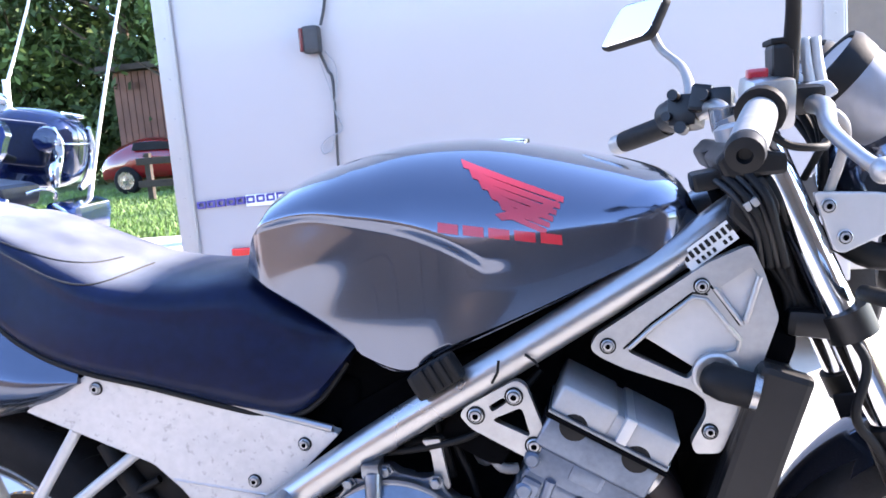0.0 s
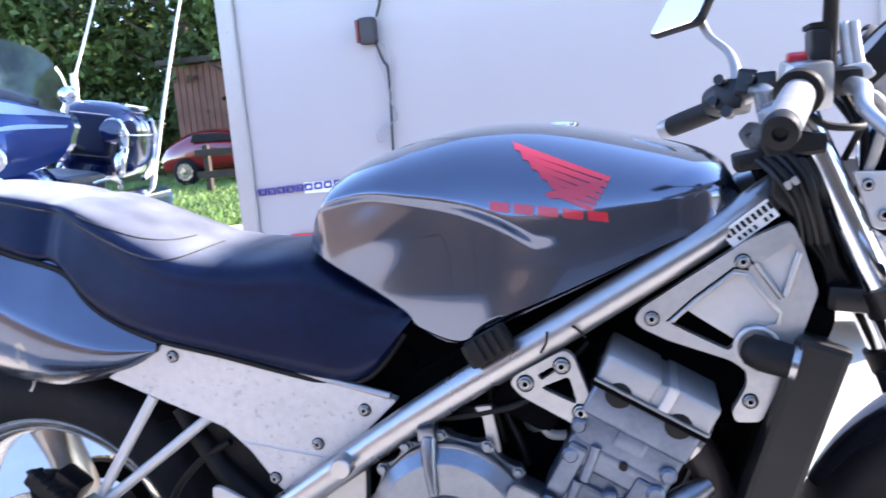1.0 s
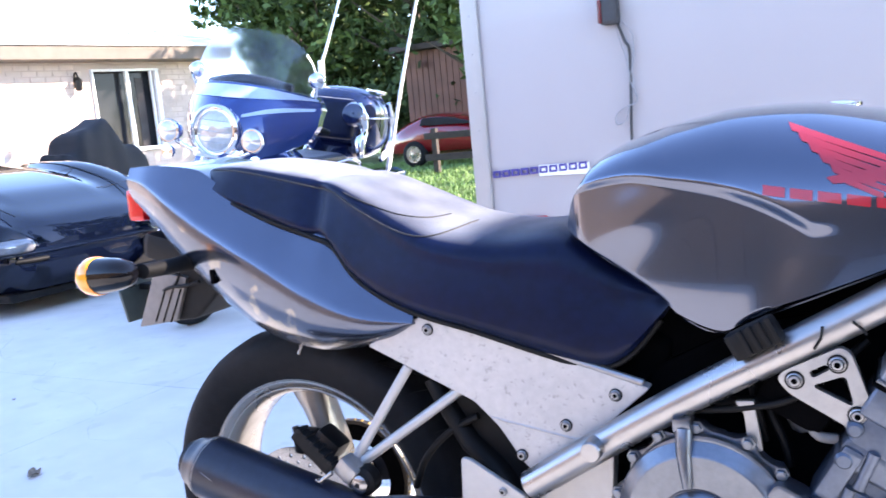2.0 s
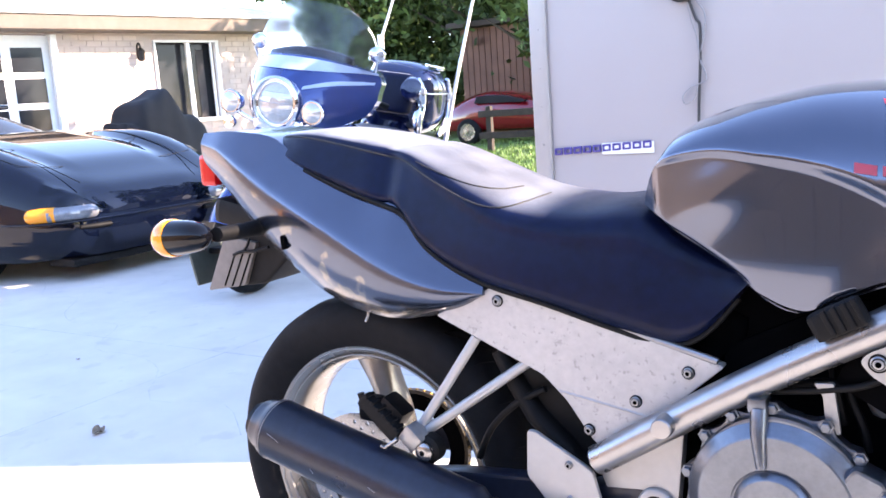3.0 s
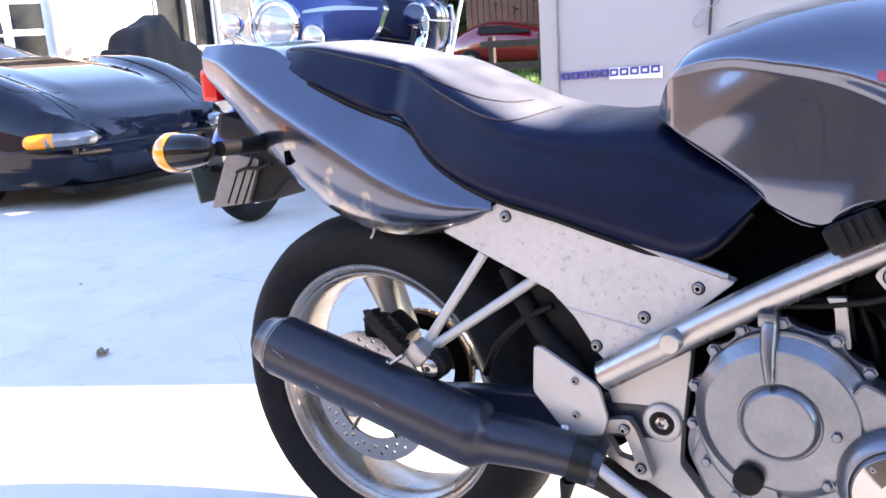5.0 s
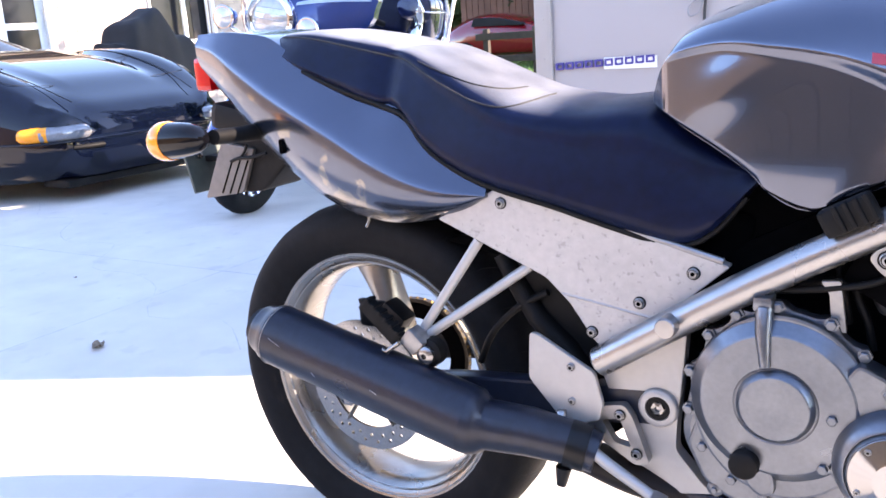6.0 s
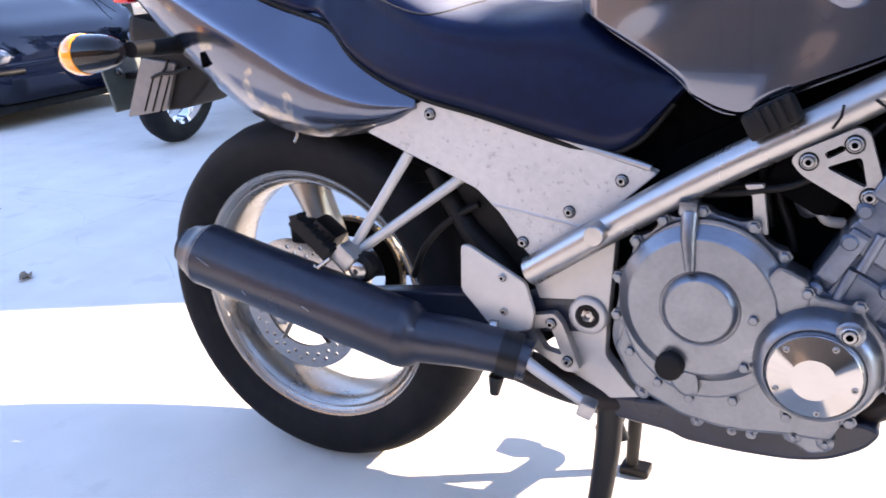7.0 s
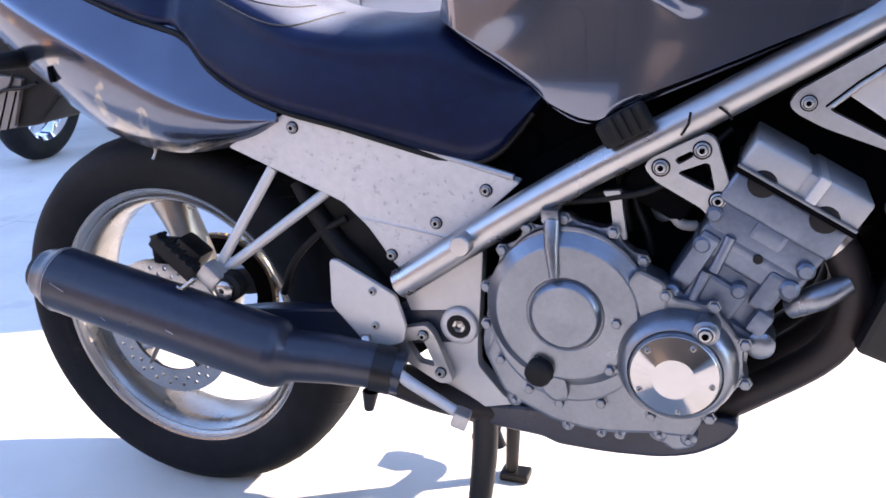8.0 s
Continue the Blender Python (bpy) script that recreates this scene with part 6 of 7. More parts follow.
# front wheel and mudguard
fwheel = bp("front_wheel", lathe([(0.02, -0.075), (0.034, -0.06), (0.034, 0.06), (0.02, 0.075)], (1.402, 0, 0.293), n=24), M_RIM)
bp("tyre", lathe([(0.222 + (r - 0.226) * 0.80, y * 0.82) for r, y in TYRE], (1.402, 0, 0.293), n=80, closed=True), M_TYRE, parent=fwheel)
bp("rim", lathe([(r - 0.004, y * 0.82) for r, y in RIM], (1.402, 0, 0.293), n=72, closed=True), M_RIM, parent=fwheel)
for k in range(3):
    spoke(1.402, 0.293, radians(60 + 120 * k), radians(24), 0.032, 0.198, fwheel)
rows = []
for i in range(33):
    a = radians(55 + 97 * i / 32)
    e = math.sin(math.pi * (0.06 + 0.9 * i / 32)) ** 0.3
    row = []
    for k in range(13):
        q = -1 + k / 6
        r = 0.301 - 0.030 * abs(q) ** 2.4
        row.append((1.402 + r * math.cos(a), 0.070 * q * e, 0.293 + r * math.sin(a)))
    rows.append(row + [(p[0] + (1.402 - p[0]) * 0.01, p[1] * 0.96, p[2] + (0.293 - p[2]) * 0.01) for p in row[::-1]])
bp("front_mudguard", rings(bmesh.new(), rows), M_PAINT, "dark grey front mudguard")
for s in (-1, 1):
    bp("mudguard_stay", plate(rounded([(1.235, 0.555), (1.275, 0.56), (1.30, 0.50), (1.26, 0.48)], 0.006), s * 0.072, s * 0.078, 0.002), M_BLACK)
    bp("reflector", box((1.262, s * 0.128, 0.455), (0.032, 0.008, 0.042), 0.003, (0, 20, 0)), M_AMBER, "orange side reflector")
bp("front_brake_hose", tube([(1.19, -0.11, 0.71), (1.225, -0.125, 0.66), (1.212, -0.13, 0.60), (1.235, -0.125, 0.56), (1.27, -0.12, 0.50)], 0.0055, 10, 6), M_RUBBER)
bp("front_brake_disc", plate(disc(1.402, 0.293, 0.155, 56), -0.076, -0.071, 0, [disc(1.402, 0.293, 0.11, 40)]), M_STEEL, parent=fwheel, smooth=False)
fs = bp("front_turn_signal", tube([(1.225, -0.245, 0.745), (1.245, -0.245, 0.745), (1.275, -0.245, 0.745)], [0.016, 0.03, 0.033], 18), M_CHROME, "chrome front turn signal")
bp("stalk", tube([(1.235, -0.23, 0.745), (1.225, -0.12, 0.735)], 0.009, 10), M_RUBBER, parent=fs)

# ---- black sports car ----
car = thing("sports_car", "glossy blue-black low sports car parked on the concrete", "car", (-3.9, 2.80, 0))
CAR_MID = [(0.0, 0.45), (0.06, 0.55), (0.2, 0.63), (0.5, 0.74), (0.9, 0.84), (1.3, 0.91), (1.6, 0.95)]
CAR_FEN = [(0.0, 0.43), (0.06, 0.53), (0.2, 0.62), (0.5, 0.79), (0.9, 0.91), (1.3, 0.94), (1.6, 0.93), (3.0, 0.86), (4.2, 0.84), (4.5, 0.72)]
CAR_W = [(0.0, 0.50), (0.04, 0.62), (0.12, 0.73), (0.25, 0.81), (0.5, 0.91), (0.9, 0.955), (1.6, 0.90), (3.0, 0.94), (4.2, 0.92), (4.5, 0.80)]
rows = []
for i in range(61):
    u = 4.5 * (i / 60) ** 1.35
    zm, zf, w = curve1(CAR_MID + [(3.2, 0.86), (4.3, 0.88), (4.5, 0.74)], u), curve1(CAR_FEN, u), curve1(CAR_W, u)
    top = []
    for k in range(33):
        v = -1 + k / 16
        a = abs(v)
        bump = math.exp(-((a - 0.74) / 0.17) ** 2)
        z = zm + (zf - zm) * bump
        z += 0.020 * (1 - step(0.40, 0.47, a)) * step(0.25, 0.55, u) * (1 - step(1.5, 2.0, u)) - 0.012 * math.exp(-((a - 0.56) / 0.05) ** 2) * step(0.3, 0.7, u)
        z -= (0.16 if u > 0.1 else 0.06) * step(0.86, 1.0, a) ** 1.5 * 1.0
        top.append((-u, w * v * (1 - 0.02 * step(0.9, 1, a)), z))
    zl = 0.13 + 0.03 * step(0.0, 0.5, 0.5 - u)
    low = [(-u, w * 1.0, 0.5 * (top[-1][2] + zl)), (-u, w * 0.96, zl + 0.05), (-u, w * 0.88, zl), (-u, 0, zl), (-u, -w * 0.88, zl), (-u, -w * 0.96, zl + 0.05), (-u, -w * 1.0, 0.5 * (top[0][2] + zl))]
    rows.append(top + low)
cbody = part("body", rings(bmesh.new(), rows), M_CARNAVY, car, "glossy blue-black body")
rows = []
for i in range(25):
    u = 1.45 + 2.5 * i / 24
    h = curve1([(1.45, 0.86), (1.8, 1.0), (2.15, 1.14), (2.5, 1.20), (3.0, 1.18), (3.5, 1.04), (3.95, 0.88)], u)
    w = curve1([(1.45, 0.74), (2.2, 0.66), (3.0, 0.64), (3.95, 0.70)], u)
    rows.append([(-u, w * math.cos(q) * (1 - 0.22 * max(0, math.sin(q)) * (h - 0.8) / 0.4), 0.74 + (h - 0.74) * math.copysign(abs(math.sin(q)) ** 0.6, math.sin(q)) if math.sin(q) > 0 else 0.74) for q in [2 * math.pi * k / 28 for k in range(28)]])
part("windscreen", rings(bmesh.new(), rows), M_DARKGLASS, car, "dark tinted glasshouse")
part("roof_panel", box((-2.65, 0, 1.188), (0.7, 0.95, 0.04), 0.015), M_CARNAVY, car)
for s in (-1, 1):
    lampc = part("corner_lamp", tube([(-0.160, s * 0.728, 0.436), (-0.098, s * 0.668, 0.437), (-0.046, s * 0.570, 0.438), (-0.030, s * 0.500, 0.438), (-0.026, s * 0.470, 0.438)], [0.050, 0.050, 0.049, 0.046, 0.026], 16, 3), M_SMOKYLENS, car, "clear corner lamp with amber end")
    part("amber_end", tube([(-0.268, s * 0.806, 0.435), (-0.250, s * 0.796, 0.435), (-0.19, s * 0.752, 0.436), (-0.125, s * 0.697, 0.437)], [0.026, 0.044, 0.050, 0.051], 16, 3), M_AMBER, lampc)
    part("fog_slot", tube([(-0.045, s * 0.60, 0.345), (-0.015, s * 0.50, 0.343), (0.0, s * 0.40, 0.343)], [0.020, 0.026, 0.020], 12, 3, flat=0.8), M_RUBBER, car, "dark fog lamp slot")
    part("hood_seam", tube([(-0.12, s * 0.50, 0.62), (-0.5, s * 0.56, 0.775), (-1.0, s * 0.60, 0.905), (-1.42, s * 0.62, 0.94)], 0.003, 6, 4), M_RUBBER, car)
    for u in (0.95, 3.6):
        wv = part("wheel", lathe([(0.22, -0.12), (0.29, -0.12), (0.325, -0.09), (0.325, 0.09), (0.29, 0.12), (0.22, 0.12)], (-u, s * 0.80, 0.325), n=32), M_TYRE, car)
        part("rim", lathe([(0.225, 0.0), (0.225, s * 0.11), (0.20, s * 0.08), (0.06, s * 0.09), (0, s * 0.09)], (-u, s * 0.80, 0.325), n=10), M_RIM, wv)
        part("arch", lathe([(0.345, 0.0), (0.375, 0.0), (0.375, 0.012), (0.345, 0.012)], (-u, s * 0.928, 0.335), (0, s, 0), 40, closed=True), M_CARNAVY, car)
nose = [(-0.52, 0.905), (-0.27, 0.822), (-0.13, 0.745), (-0.045, 0.640), (-0.005, 0.50), (0.004, 0.25), (0.006, 0.0)]
nose = nose + [(x, -y) for x, y in nose[-2::-1]]
part("rub_strip", tube([(x + 0.001, y, 0.386) for x, y in nose], 0.009, 10, 4), M_CARNAVY, car, "thin glossy rub strip across the nose")
for s in (-1, 1):
    lid = [(-0.42, 0.36), (-0.40, 0.66), (-0.50, 0.74), (-0.80, 0.76), (-0.86, 0.40), (-0.42, 0.36)]
    part("headlamp_lid_seam", tube([(x, s * y, curve1(CAR_MID, -x) + (curve1(CAR_FEN, -x) - curve1(CAR_MID, -x)) * math.exp(-((y / curve1(CAR_W, -x) - 0.74) / 0.17) ** 2) + 0.001) for x, y in lid], 0.0018, 6, 6), M_RUBBER, car)
part("chin", box((-0.16, 0, 0.125), (0.26, 1.36, 0.05), 0.015), M_RUBBER, car)

# ---- blue touring motorcycle ----
tour = thing("touring_motorcycle", "deep blue touring motorcycle with chrome lamps, leaning on its stand", "motorcycle", (-2.55, 2.22, 0))
tour.rotation_euler = (radians(-11), 0, math.atan2(-0.983, 0.184))


def mp(name, bm, m, label="", parent=None, smooth=True):
    """A part of the touring motorcycle: x ahead, y to its left, the front axle over the origin."""
    return part(name, bm, m, parent or tour, label, smooth)


for x, r in ((0.0, 0.32), (-1.68, 0.31)):
    w = mp("wheel", lathe([(0.04, -0.07), (0.06, -0.05), (0.06, 0.05), (0.04, 0.07)], (x, 0, r), n=20), M_CHROME)
    mp("tyre", lathe([(r - 0.105, -0.055), (r - 0.05, -0.068), (r - 0.015, -0.05), (r, 0), (r - 0.015, 0.05), (r - 0.05, 0.068), (r - 0.105, 0.055)], (x, 0, r), n=44, closed=True), M_TYRE, parent=w)
    mp("rim", lathe([(r - 0.10, -0.05), (r - 0.10, 0.05), (r - 0.125, 0.03), (r - 0.125, -0.03)], (x, 0, r), n=44, closed=True), M_CHROME, parent=w)
    for k in range(5):
        a = radians(72 * k + 15)
        mp("spoke", tube([(x + 0.05 * math.cos(a), 0, r + 0.05 * math.sin(a)), (x + (r - 0.115) * math.cos(a), 0, r + (r - 0.115) * math.sin(a))], 0.018, 8), M_CHROME, parent=w)


def guard(x, z, r, a0, a1, half):
    rows = []
    for i in range(21):
        a = radians(a0 + (a1 - a0) * i / 20)
        out = [(x + (r - 0.05 * abs(q) ** 2.2) * math.cos(a), half * q, z + (r - 0.05 * abs(q) ** 2.2) * math.sin(a)) for q in [-1 + k / 5 for k in range(11)]]
        rows.append(out + [(x + (p[0] - x) * 0.98, p[1] * 0.95, z + (p[2] - z) * 0.98) for p in out[::-1]])
    return rings(bmesh.new(), rows)


mp("front_mudguard", guard(0, 0.32, 0.365, 20, 190, 0.085), M_BLUE, "blue front mudguard")
mp("rear_mudguard", guard(-1.68, 0.31, 0.37, 10, 170, 0.10), M_BLUE)
for s in (-1, 1):
    mp("fork_leg", tube([(0, s * 0.11, 0.32), (-0.32, s * 0.11, 1.05)], 0.028, 16), M_CHROME)
    pl = mp("passing_lamp", lathe([(0.02, -0.08), (0.05, -0.06), (0.064, -0.01), (0.066, 0.005), (0.060, 0.010)], (-0.10, s * 0.255, 1.015), (1, 0, 0), 24), M_CHROME, "round chrome passing lamp")
    mp("lens", lathe([(0.060, 0.006), (0.045, 0.016), (0, 0.022)], (-0.10, s * 0.255, 1.015), (1, 0, 0), 24), M_CLEARLENS, parent=pl)
    mp("lamp_bar", tube([(-0.20, 0, 0.90), (-0.18, s * 0.15, 0.92), (-0.15, s * 0.255, 0.97)], 0.012, 10, 4), M_CHROME, parent=pl)
    mp("turn_lamp", lathe([(0.02, -0.04), (0.036, -0.01), (0.034, 0.01), (0, 0.016)], (-0.12, s * 0.27, 0.90), (1, 0, 0), 16), M_CHROME, parent=pl)
    mp("mirror", tube([(-0.62, s * 0.33, 1.12), (-0.56, s * 0.38, 1.24), (-0.53, s * 0.40, 1.31)], 0.008, 8, 4), M_CHROME)
    mp("mirror_head", lathe([(0.010, 0.05), (0.036, 0.035), (0.050, 0.0), (0.046, -0.012), (0, -0.014)], (-0.56, s * 0.385, 1.345), (1, 0, 0.1), 20), M_CHROME, "rounded chrome mirror")
    mp("saddlebag", box((-1.72, s * 0.36, 0.58), (0.62, 0.22, 0.34), 0.07), M_BLUE, "blue hard saddlebag")
    mp("bag_guard", tube([(-1.36, s * 0.30, 0.36), (-1.33, s * 0.46, 0.45), (-1.33, s * 0.47, 0.66), (-1.37, s * 0.34, 0.74)], 0.016, 10, 4), M_CHROME)
    mp("leg_guard", tube([(-0.52, s * 0.06, 0.30), (-0.52, s * 0.34, 0.36), (-0.54, s * 0.40, 0.55), (-0.56, s * 0.30, 0.72), (-0.58, s * 0.08, 0.75)], 0.018, 10, 5), M_CHROME, "chrome leg guard")
    mp("lower_fairing", box((-0.60, s * 0.33, 0.66), (0.12, 0.20, 0.40), 0.05, (0, -15, s * 12)), M_BLUE, "blue lower fairing")
    mp("exhaust", tube([(-0.6, s * 0.2, 0.25), (-1.0, s * 0.24, 0.22), (-2.1, s * 0.26, 0.25)], [0.03, 0.045, 0.05], 14), M_CHROME)
an = mp("antenna_mount", tube([(-1.90, -0.20, 0.90), (-1.90, -0.205, 1.25), (-1.90, -0.235, 1.46)], [0.018, 0.022, 0.024], 12), M_WHITE, "white antenna socket")
mp("antenna", tube([(-1.90, -0.23, 1.42), (-2.0, -0.168, 1.90), (-2.12, -0.08, 2.7)], [0.011, 0.009, 0.004], 8, 4), M_WHITE, "tall white whip antenna", parent=an)
an = mp("antenna_mount", tube([(-1.99, 0.31, 0.70), (-2.0, 0.32, 0.82)], [0.018, 0.020], 10), M_WHITE, "white antenna socket")
mp("antenna", tube([(-2.0, 0.318, 0.78), (-2.04, 0.345, 1.30), (-2.10, 0.385, 1.90), (-2.18, 0.43, 2.5)], [0.015, 0.013, 0.010, 0.005], 8, 4), M_WHITE, "tall white whip antenna", parent=an)
# batwing fairing


def fairing_at(b, t, lift=0.0):
    """The fairing's skin: b across, t from its lower to its upper edge; the wings sweep back and up."""
    q = abs(b) / 0.425
    lo, hi, a0 = 0.885 + 0.15 * q ** 2.6, 1.300 - 0.065 * q ** 2.2, -0.185 - 0.345 * q ** 1.8
    belly = 0.055 * math.sin(math.pi * min(1, t * 1.15)) * (1 - 0.4 * q)
    return (a0 + belly - 0.15 * t * (1 - 0.5 * q) + lift, b, lo + (hi - lo) * t + lift * 0.6)


rows = []
for i in range(49):
    b = -0.425 + 0.85 * i / 48
    q = abs(b) / 0.425
    sh = 1 - 0.55 * step(0.93, 1.0, q)
    mid = [fairing_at(b, 0.5 + (k / 14 - 0.5) * sh) for k in range(15)]
    back = [(fairing_at(b, 0.5 + (0.5 - k / 4) * sh)[0] - 0.09, b * 0.97, fairing_at(b, 0.5 + (0.5 - k / 4) * sh)[2]) for k in range(5)]
    rows.append(mid + back)
fair = mp("fairing", rings(bmesh.new(), rows), M_BLUE, "deep blue handlebar fairing")


def band(b0, b1, lower, upper):
    """A painted band that lies on the fairing's front; its edges are tables of (across, height share)."""
    out = []
    for i in range(29):
        b = b0 + (b1 - b0) * i / 28
        t0, t1 = curve1(lower, b), curve1(upper, b)
        out.append([fairing_at(b, t0 + (t1 - t0) * k / 4, 0.004) for k in range(5)])
    return rings(bmesh.new(), out, False, False)


mp("pale_band", band(-0.37, 0.40, [(-0.37, 0.80), (0.0, 0.80), (0.22, 0.84), (0.40, 0.93)], [(-0.37, 0.97), (0.40, 0.97)]), M_PALEBAND, "pale silver-blue painted band", fair)
mp("pale_band", band(0.10, 0.40, [(0.10, 0.56), (0.24, 0.64), (0.40, 0.70)], [(0.10, 0.60), (0.24, 0.71), (0.40, 0.76)]), M_PALEBAND, "pale silver-blue painted band", fair)
mp("pale_band", band(-0.40, -0.30, [(-0.40, 0.80), (-0.30, 0.42)], [(-0.40, 0.90), (-0.30, 0.52)]), M_PALEBAND, "pale silver-blue painted band", fair)
mp("instrument_hood", tube([(-0.52, -0.26, 1.29), (-0.47, 0, 1.315), (-0.52, 0.26, 1.29)], [0.03, 0.05, 0.05, 0.03], 14, 5, flat=0.7), M_BLACK, "black dash hood behind the windscreen", fair)
HLX, HLZ = -0.155, 1.038
mp("headlight_visor", lathe([(0.132, -0.05), (0.146, -0.01), (0.145, 0.022), (0.131, 0.030), (0.121, 0.018), (0.126, -0.05)], (HLX, 0, HLZ), (1, 0, 0), 40, closed=True), M_CHROME, "broad chrome headlight ring", parent=fair)
mp("headlight_shell", lathe([(0.03, -0.14), (0.10, -0.10), (0.140, -0.03), (0.126, 0.010), (0.110, 0.014), (0.108, 0.002)], (HLX, 0, HLZ), (1, 0, 0), 36), M_CHROME, "large round chrome headlight", fair)
mp("headlight_lens", lathe([(0.109, 0.008), (0.085, 0.024), (0.03, 0.034), (0, 0.035)], (HLX, 0, HLZ), (1, 0, 0), 36), M_CLEARLENS, "clear headlight lens", fair)
for k in range(5):
    zz = HLZ - 0.06 + 0.03 * k
    hw = 0.095 * math.sqrt(1 - ((zz - HLZ) / 0.11) ** 2)
    mp("lens_flute", tube([(HLX + 0.020, -hw, zz), (HLX + 0.034 - abs(zz - HLZ) * 0.1, 0, zz), (HLX + 0.020, hw, zz)], 0.0035, 6, 4), M_CLEARLENS, parent=fair)
mp("nacelle", box((HLX - 0.05, 0, 0.92), (0.10, 0.30, 0.07), 0.03), M_CHROME, "chrome lamp nacelle", fair)
# windscreen: a tall rounded sheet that leans back
rows = []
for i in range(37):
    u = -1 + i / 18
    q = abs(u)
    top = 1.275 + 0.325 * max(0.0, 1 - q ** 3.0) ** 0.55
    out = []
    for t in range(9):
        z = 1.245 + (top - 1.245) * t / 8
        out.append((-0.33 - 0.20 * q ** 2 - 0.38 * (z - 1.245), 0.375 * u * (1 + 0.06 * math.sin(3.0 * (z - 1.245) / 0.36)), z))
    rows.append(out + [(p[0] - 0.005, p[1], p[2]) for p in out[::-1]])
screen = mp("windscreen", rings(bmesh.new(), rows), M_SCREEN, "tall clear curved plastic windscreen", fair)
screen.visible_shadow = False
bars = mp("handlebar", tube([(-0.62, -0.35, 1.08), (-0.54, -0.28, 1.11), (-0.46, 0, 1.10), (-0.54, 0.28, 1.11), (-0.62, 0.35, 1.08)], 0.014, 10, 5), M_CHROME)
for s in (-1, 1):
    mp("grip", tube([(-0.62, s * 0.35, 1.08), (-0.72, s * 0.40, 1.05)], 0.019, 12), M_RUBBER, parent=bars)
rows = []
for i in range(17):
    x = -0.52 - 0.55 * i / 16
    w = curve1([(-1.07, 0.10), (-0.9, 0.19), (-0.65, 0.21), (-0.52, 0.12)], x)
    zt = curve1([(-1.07, 0.84), (-0.85, 0.95), (-0.65, 0.99), (-0.52, 0.92)], x)
    rows.append([(x, w * math.cos(q), 0.80 + (zt - 0.80) * math.sin(q)) for q in [2 * math.pi * k / 20 for k in range(20)]])
mp("fuel_tank", rings(bmesh.new(), rows), M_BLUE)
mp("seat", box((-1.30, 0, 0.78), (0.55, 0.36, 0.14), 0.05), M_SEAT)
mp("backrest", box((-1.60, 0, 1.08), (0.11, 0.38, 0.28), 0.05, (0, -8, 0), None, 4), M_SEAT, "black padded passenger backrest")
rows = []
for i in range(21):
    t = -1 + i / 10
    k = max(0.05, 1 - abs(t) ** 3.0) ** 0.40
    rows.append([(-1.88 + 0.25 * t, 0.30 * k * math.copysign(abs(math.cos(q)) ** 0.7, math.cos(q)), 1.04 + 0.26 * k * math.copysign(abs(math.sin(q)) ** 0.7, math.sin(q))) for q in [2 * math.pi * n / 36 for n in range(36)]])
trunk = mp("trunk", rings(bmesh.new(), rows), M_TRUNK, "rounded dark blue trunk with chrome trim")
mp("lid_seam", tube([(-1.63, 0.20, 1.10), (-1.70, 0.295, 1.10), (-2.05, 0.295, 1.10), (-2.125, 0.15, 1.10)], 0.006, 8, 3), M_CHROME, parent=trunk)
mp("trunk_rail", tube([(-1.72, 0.22, 1.29), (-2.06, 0.23, 1.27), (-2.11, 0.10, 1.25), (-2.11, -0.10, 1.25), (-2.06, -0.23, 1.27), (-1.72, -0.22, 1.29)], 0.010, 8, 4), M_CHROME, parent=trunk)
for s in (-1, 1):
    mp("speaker_pod", lathe([(0.03, -0.05), (0.075, -0.03), (0.085, 0.02), (0.07, 0.05), (0.05, 0.055), (0, 0.05)], (-1.52, s * 0.215, 1.12), (1, s * 0.2, 0.15), 24), M_TRUNK, "dark blue rear speaker pod", trunk)
    mp("arm_rest", tube([(-1.53, s * 0.245, 1.20), (-1.52, s * 0.275, 1.11), (-1.54, s * 0.285, 1.02), (-1.46, s * 0.30, 0.95), (-1.44, s * 0.32, 0.84)], [0.018, 0.046, 0.030, 0.040, 0.022], 12, 4), M_CHROME, "chrome armrest", trunk)
    mp("corner_trim", tube([(-1.98, s * 0.285, 1.20), (-2.06, s * 0.275, 1.10), (-2.05, s * 0.29, 0.98), (-1.98, s * 0.305, 0.87), (-1.86, s * 0.30, 0.80)], [0.014, 0.034, 0.024, 0.034, 0.016], 12, 4), M_CHROME, "chrome corner trim", trunk)
    mp("grab_rail", tube([(-1.30, s * 0.20, 0.80), (-1.40, s * 0.26, 0.83), (-1.55, s * 0.27, 0.80), (-1.62, s * 0.24, 0.74)], 0.011, 8, 4), M_CHROME)
mp("engine", box((-0.80, 0, 0.50), (0.46, 0.34, 0.46), 0.04), M_BLACK)
for k in range(6):
    mp("cooling_fin", box((-0.72, 0, 0.46 + 0.035 * k), (0.34, 0.42, 0.012), 0.004), M_CHROME)
mp("frame_rail", tube([(-0.40, 0, 0.95), (-0.52, 0, 0.35), (-0.8, 0, 0.22), (-1.3, 0, 0.24), (-1.68, 0, 0.31)], 0.035, 12, 5), M_BLACK)
mp("side_stand", tube([(-0.85, 0.16, 0.24), (-0.95, 0.34, 0.01)], 0.014, 10), M_CHROME)

# ---- trees and grass ----


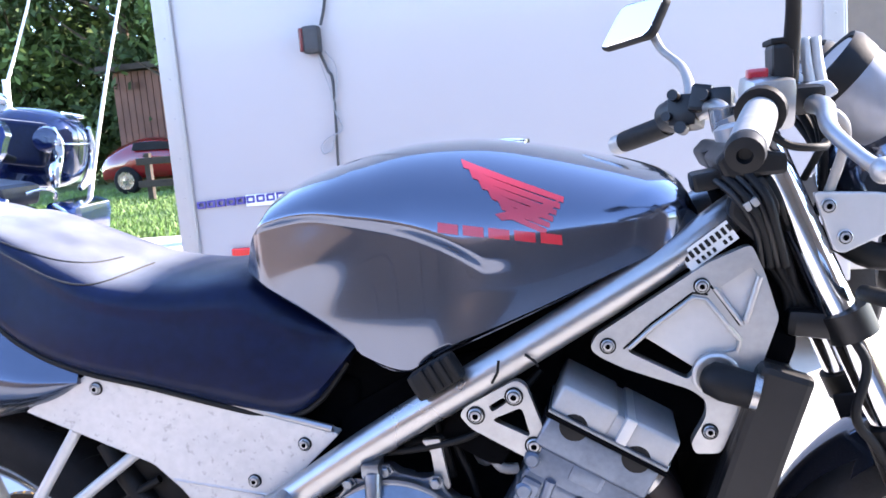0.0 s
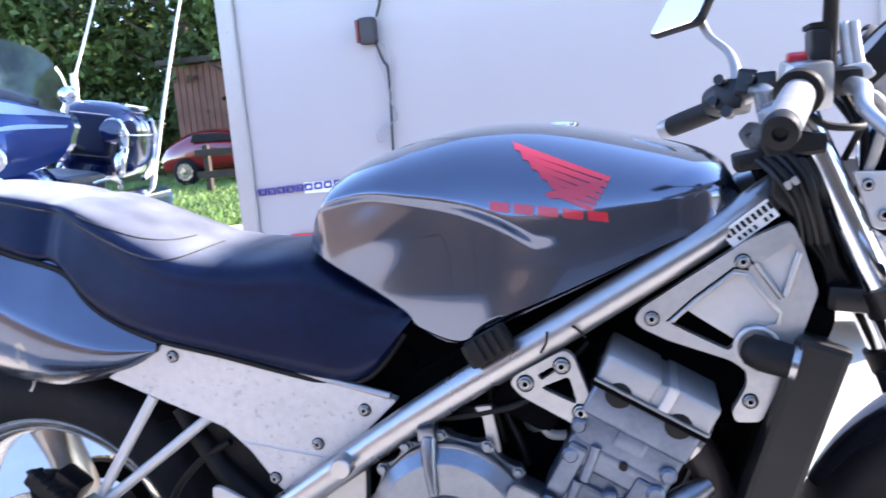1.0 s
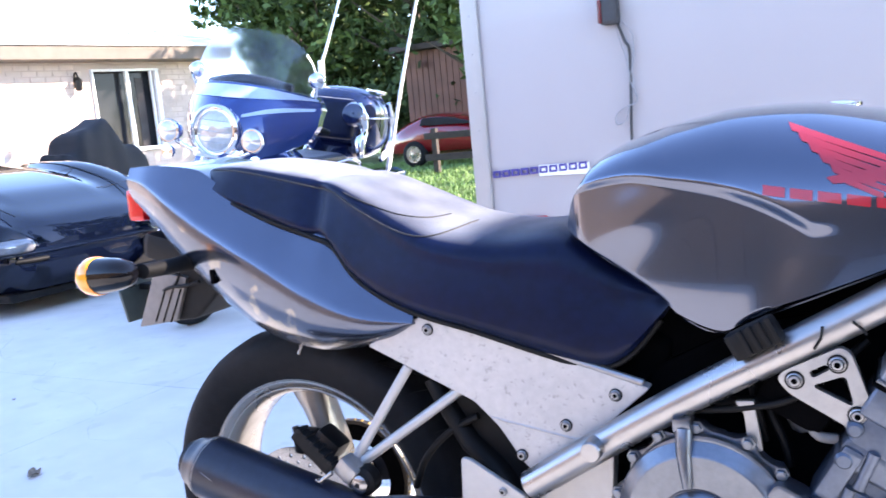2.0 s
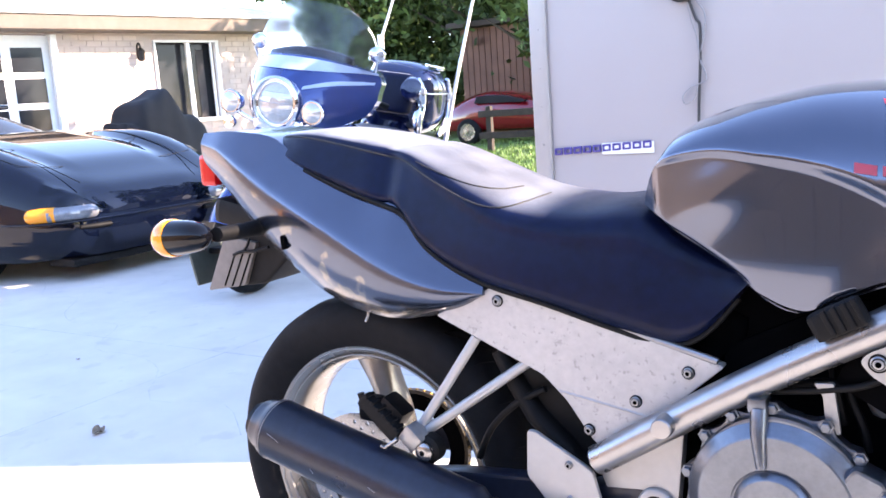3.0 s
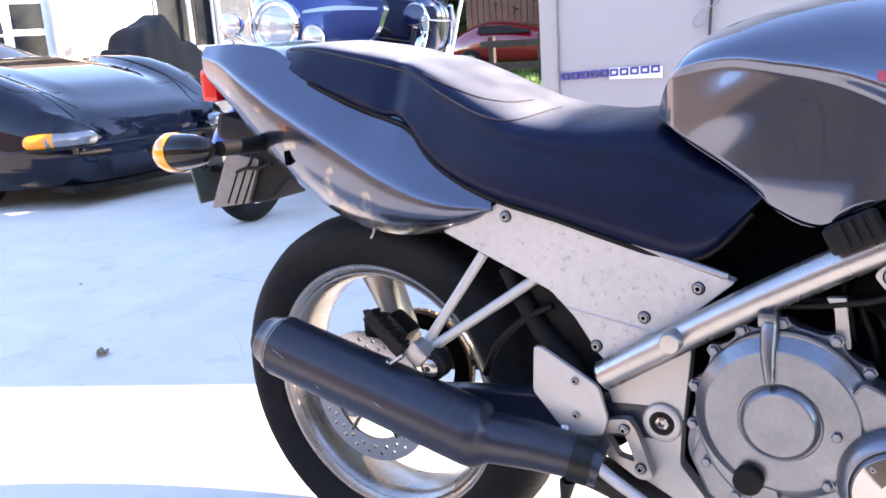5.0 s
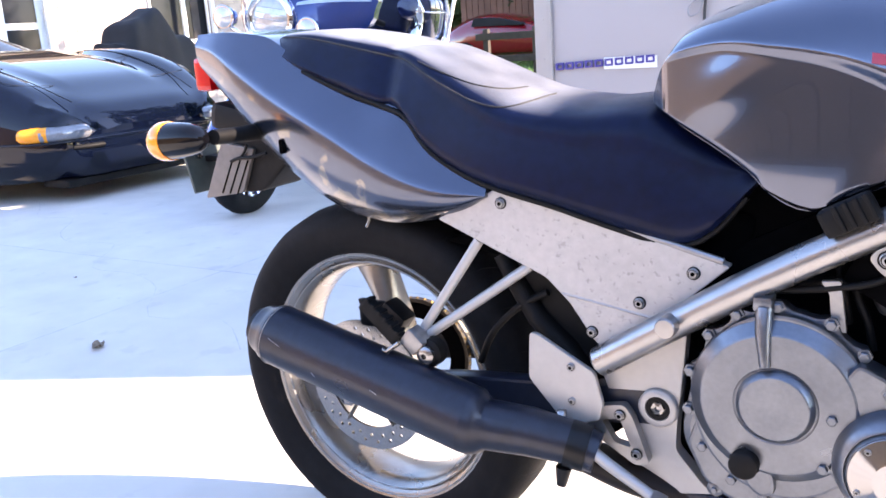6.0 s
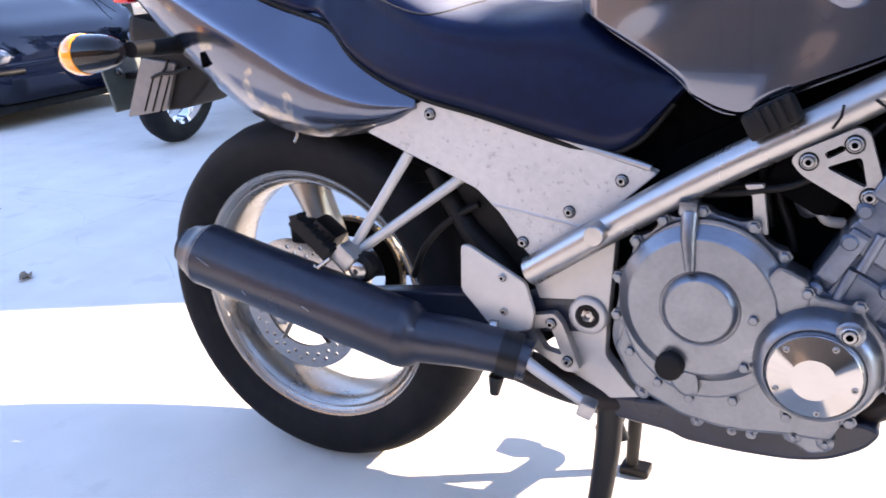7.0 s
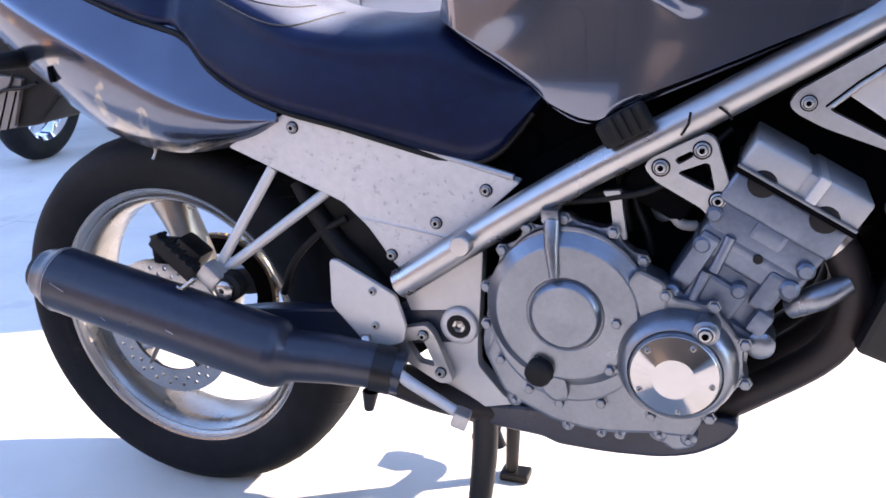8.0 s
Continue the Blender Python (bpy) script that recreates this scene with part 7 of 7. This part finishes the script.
def tree(x, y, h, r, low, leaves, m, seed):
    rnd = random.Random(seed)
    root = thing("tree", "leafy broad tree with a dense dark green crown", "tree", (x, y, 0), "trees behind the lawn")
    bm = tube([(0, 0, -0.05), (0.05, 0.03, h * 0.25), (-0.05, 0.06, h * 0.55), (0.06, 0, h * 0.85)], [0.24, 0.18, 0.12, 0.04], 10, 4)
    trunk = part("trunk", bm, M_BARK, root)
    for k in range(7):
        a, z = rnd.uniform(0, 6.28), h * rnd.uniform(0.22, 0.7)
        e = Vector((math.cos(a) * r * 0.7, math.sin(a) * r * 0.7, z + h * 0.16))
        part("limb", tube([(0, 0, z), e * 0.5 + Vector((0, 0, z * 0.5)), e], [0.09, 0.05, 0.015], 7, 3), M_BARK, trunk)
    centres = [Vector((r * 0.75 * rnd.uniform(-1, 1), r * 0.75 * rnd.uniform(-1, 1), low + (h - low) * rnd.random())) for _ in range(46)]
    verts, faces = [], []
    for k in range(leaves):
        c = centres[rnd.randrange(len(centres))]
        d = Vector((rnd.gauss(0, 1), rnd.gauss(0, 1), rnd.gauss(0, 0.8))).normalized() * (r * 0.34 * rnd.random() ** 0.4)
        p = c + d
        s = rnd.uniform(0.09, 0.21)
        u = Vector((rnd.gauss(0, 1), rnd.gauss(0, 1), rnd.gauss(0, 1))).normalized()
        v = u.cross(Vector((rnd.gauss(0, 1), rnd.gauss(0, 1), rnd.gauss(0, 1)))).normalized()
        n = len(verts)
        verts += [p - u * s, p - v * s * 0.45 + u * s * 0.1, p + u * s, p + v * s * 0.45 + u * s * 0.1]
        faces.append((n, n + 1, n + 2, n + 3))
    me = bpy.data.meshes.new("crown")
    me.from_pydata(verts, [], faces)
    me.materials.append(m)
    crown = new("crown", me)
    crown.parent = root
    return root


# seeds 7, 10, 13: unseen trees added to shade car, wall and grill
for x, y, h, r, low, n, m, sd in ((-15.8, 22.5, 8.5, 2.8, 1.3, 7000, M_LEAF, 1), (-12.6, 23, 9.0, 3.1, 1.5, 7000, M_LEAF2, 2), (-8.8, 20.2, 7.5, 2.6, 2.1, 6000, M_LEAF, 3), (-14.0, 26, 10, 3.4, 0.3, 6000, M_LEAF2, 5), (-18.0, 27, 10, 3.0, 0.3, 6000, M_LEAF2, 6), (-3.4, 20.6, 8.5, 3.3, 3.0, 5000, M_LEAF, 7), (-5, 25, 9, 3.2, 0.5, 5000, M_LEAF2, 8), (-10.5, 28, 10, 3.4, 0.2, 5000, M_LEAF2, 9), (-3.2, 12.1, 6.4, 2.2, 3.4, 2600, M_LEAF, 10), (-17.2, 24.2, 7.0, 2.3, 0.3, 6000, M_LEAF2, 11), (-19.7, 24.6, 9.0, 2.0, 0.3, 7000, M_LEAF, 12), (-0.7, 7.9, 6.0, 1.8, 3.1, 2200, M_LEAF2, 13)):
    tree(x, y, h, r, low, int(n * 1.4), m, sd)
rnd = random.Random(5)
verts, faces = [], []
for k in range(26000):
    y = 7.7 + 12 * rnd.random() ** 1.5
    x = -13 + 12.5 * rnd.random()
    if x < -8.4 and y < 11.5:
        continue
    hh, a = rnd.uniform(0.03, 0.085), rnd.uniform(0, 6.28)
    w = 0.012
    lean = Vector((rnd.gauss(0, 0.02), rnd.gauss(0, 0.02), hh))
    n = len(verts)
    d = Vector((math.cos(a) * w, math.sin(a) * w, 0))
    p = Vector((x, y, -0.021))
    verts += [p - d, p + d, p + lean]
    faces.append((n, n + 1, n + 2))
me = bpy.data.meshes.new("grass")
me.from_pydata(verts, [], faces)
me.materials.append(M_GRASS)
tagged(new("grass", me), "short sunlit green lawn grass", "grass", kind="stuff")
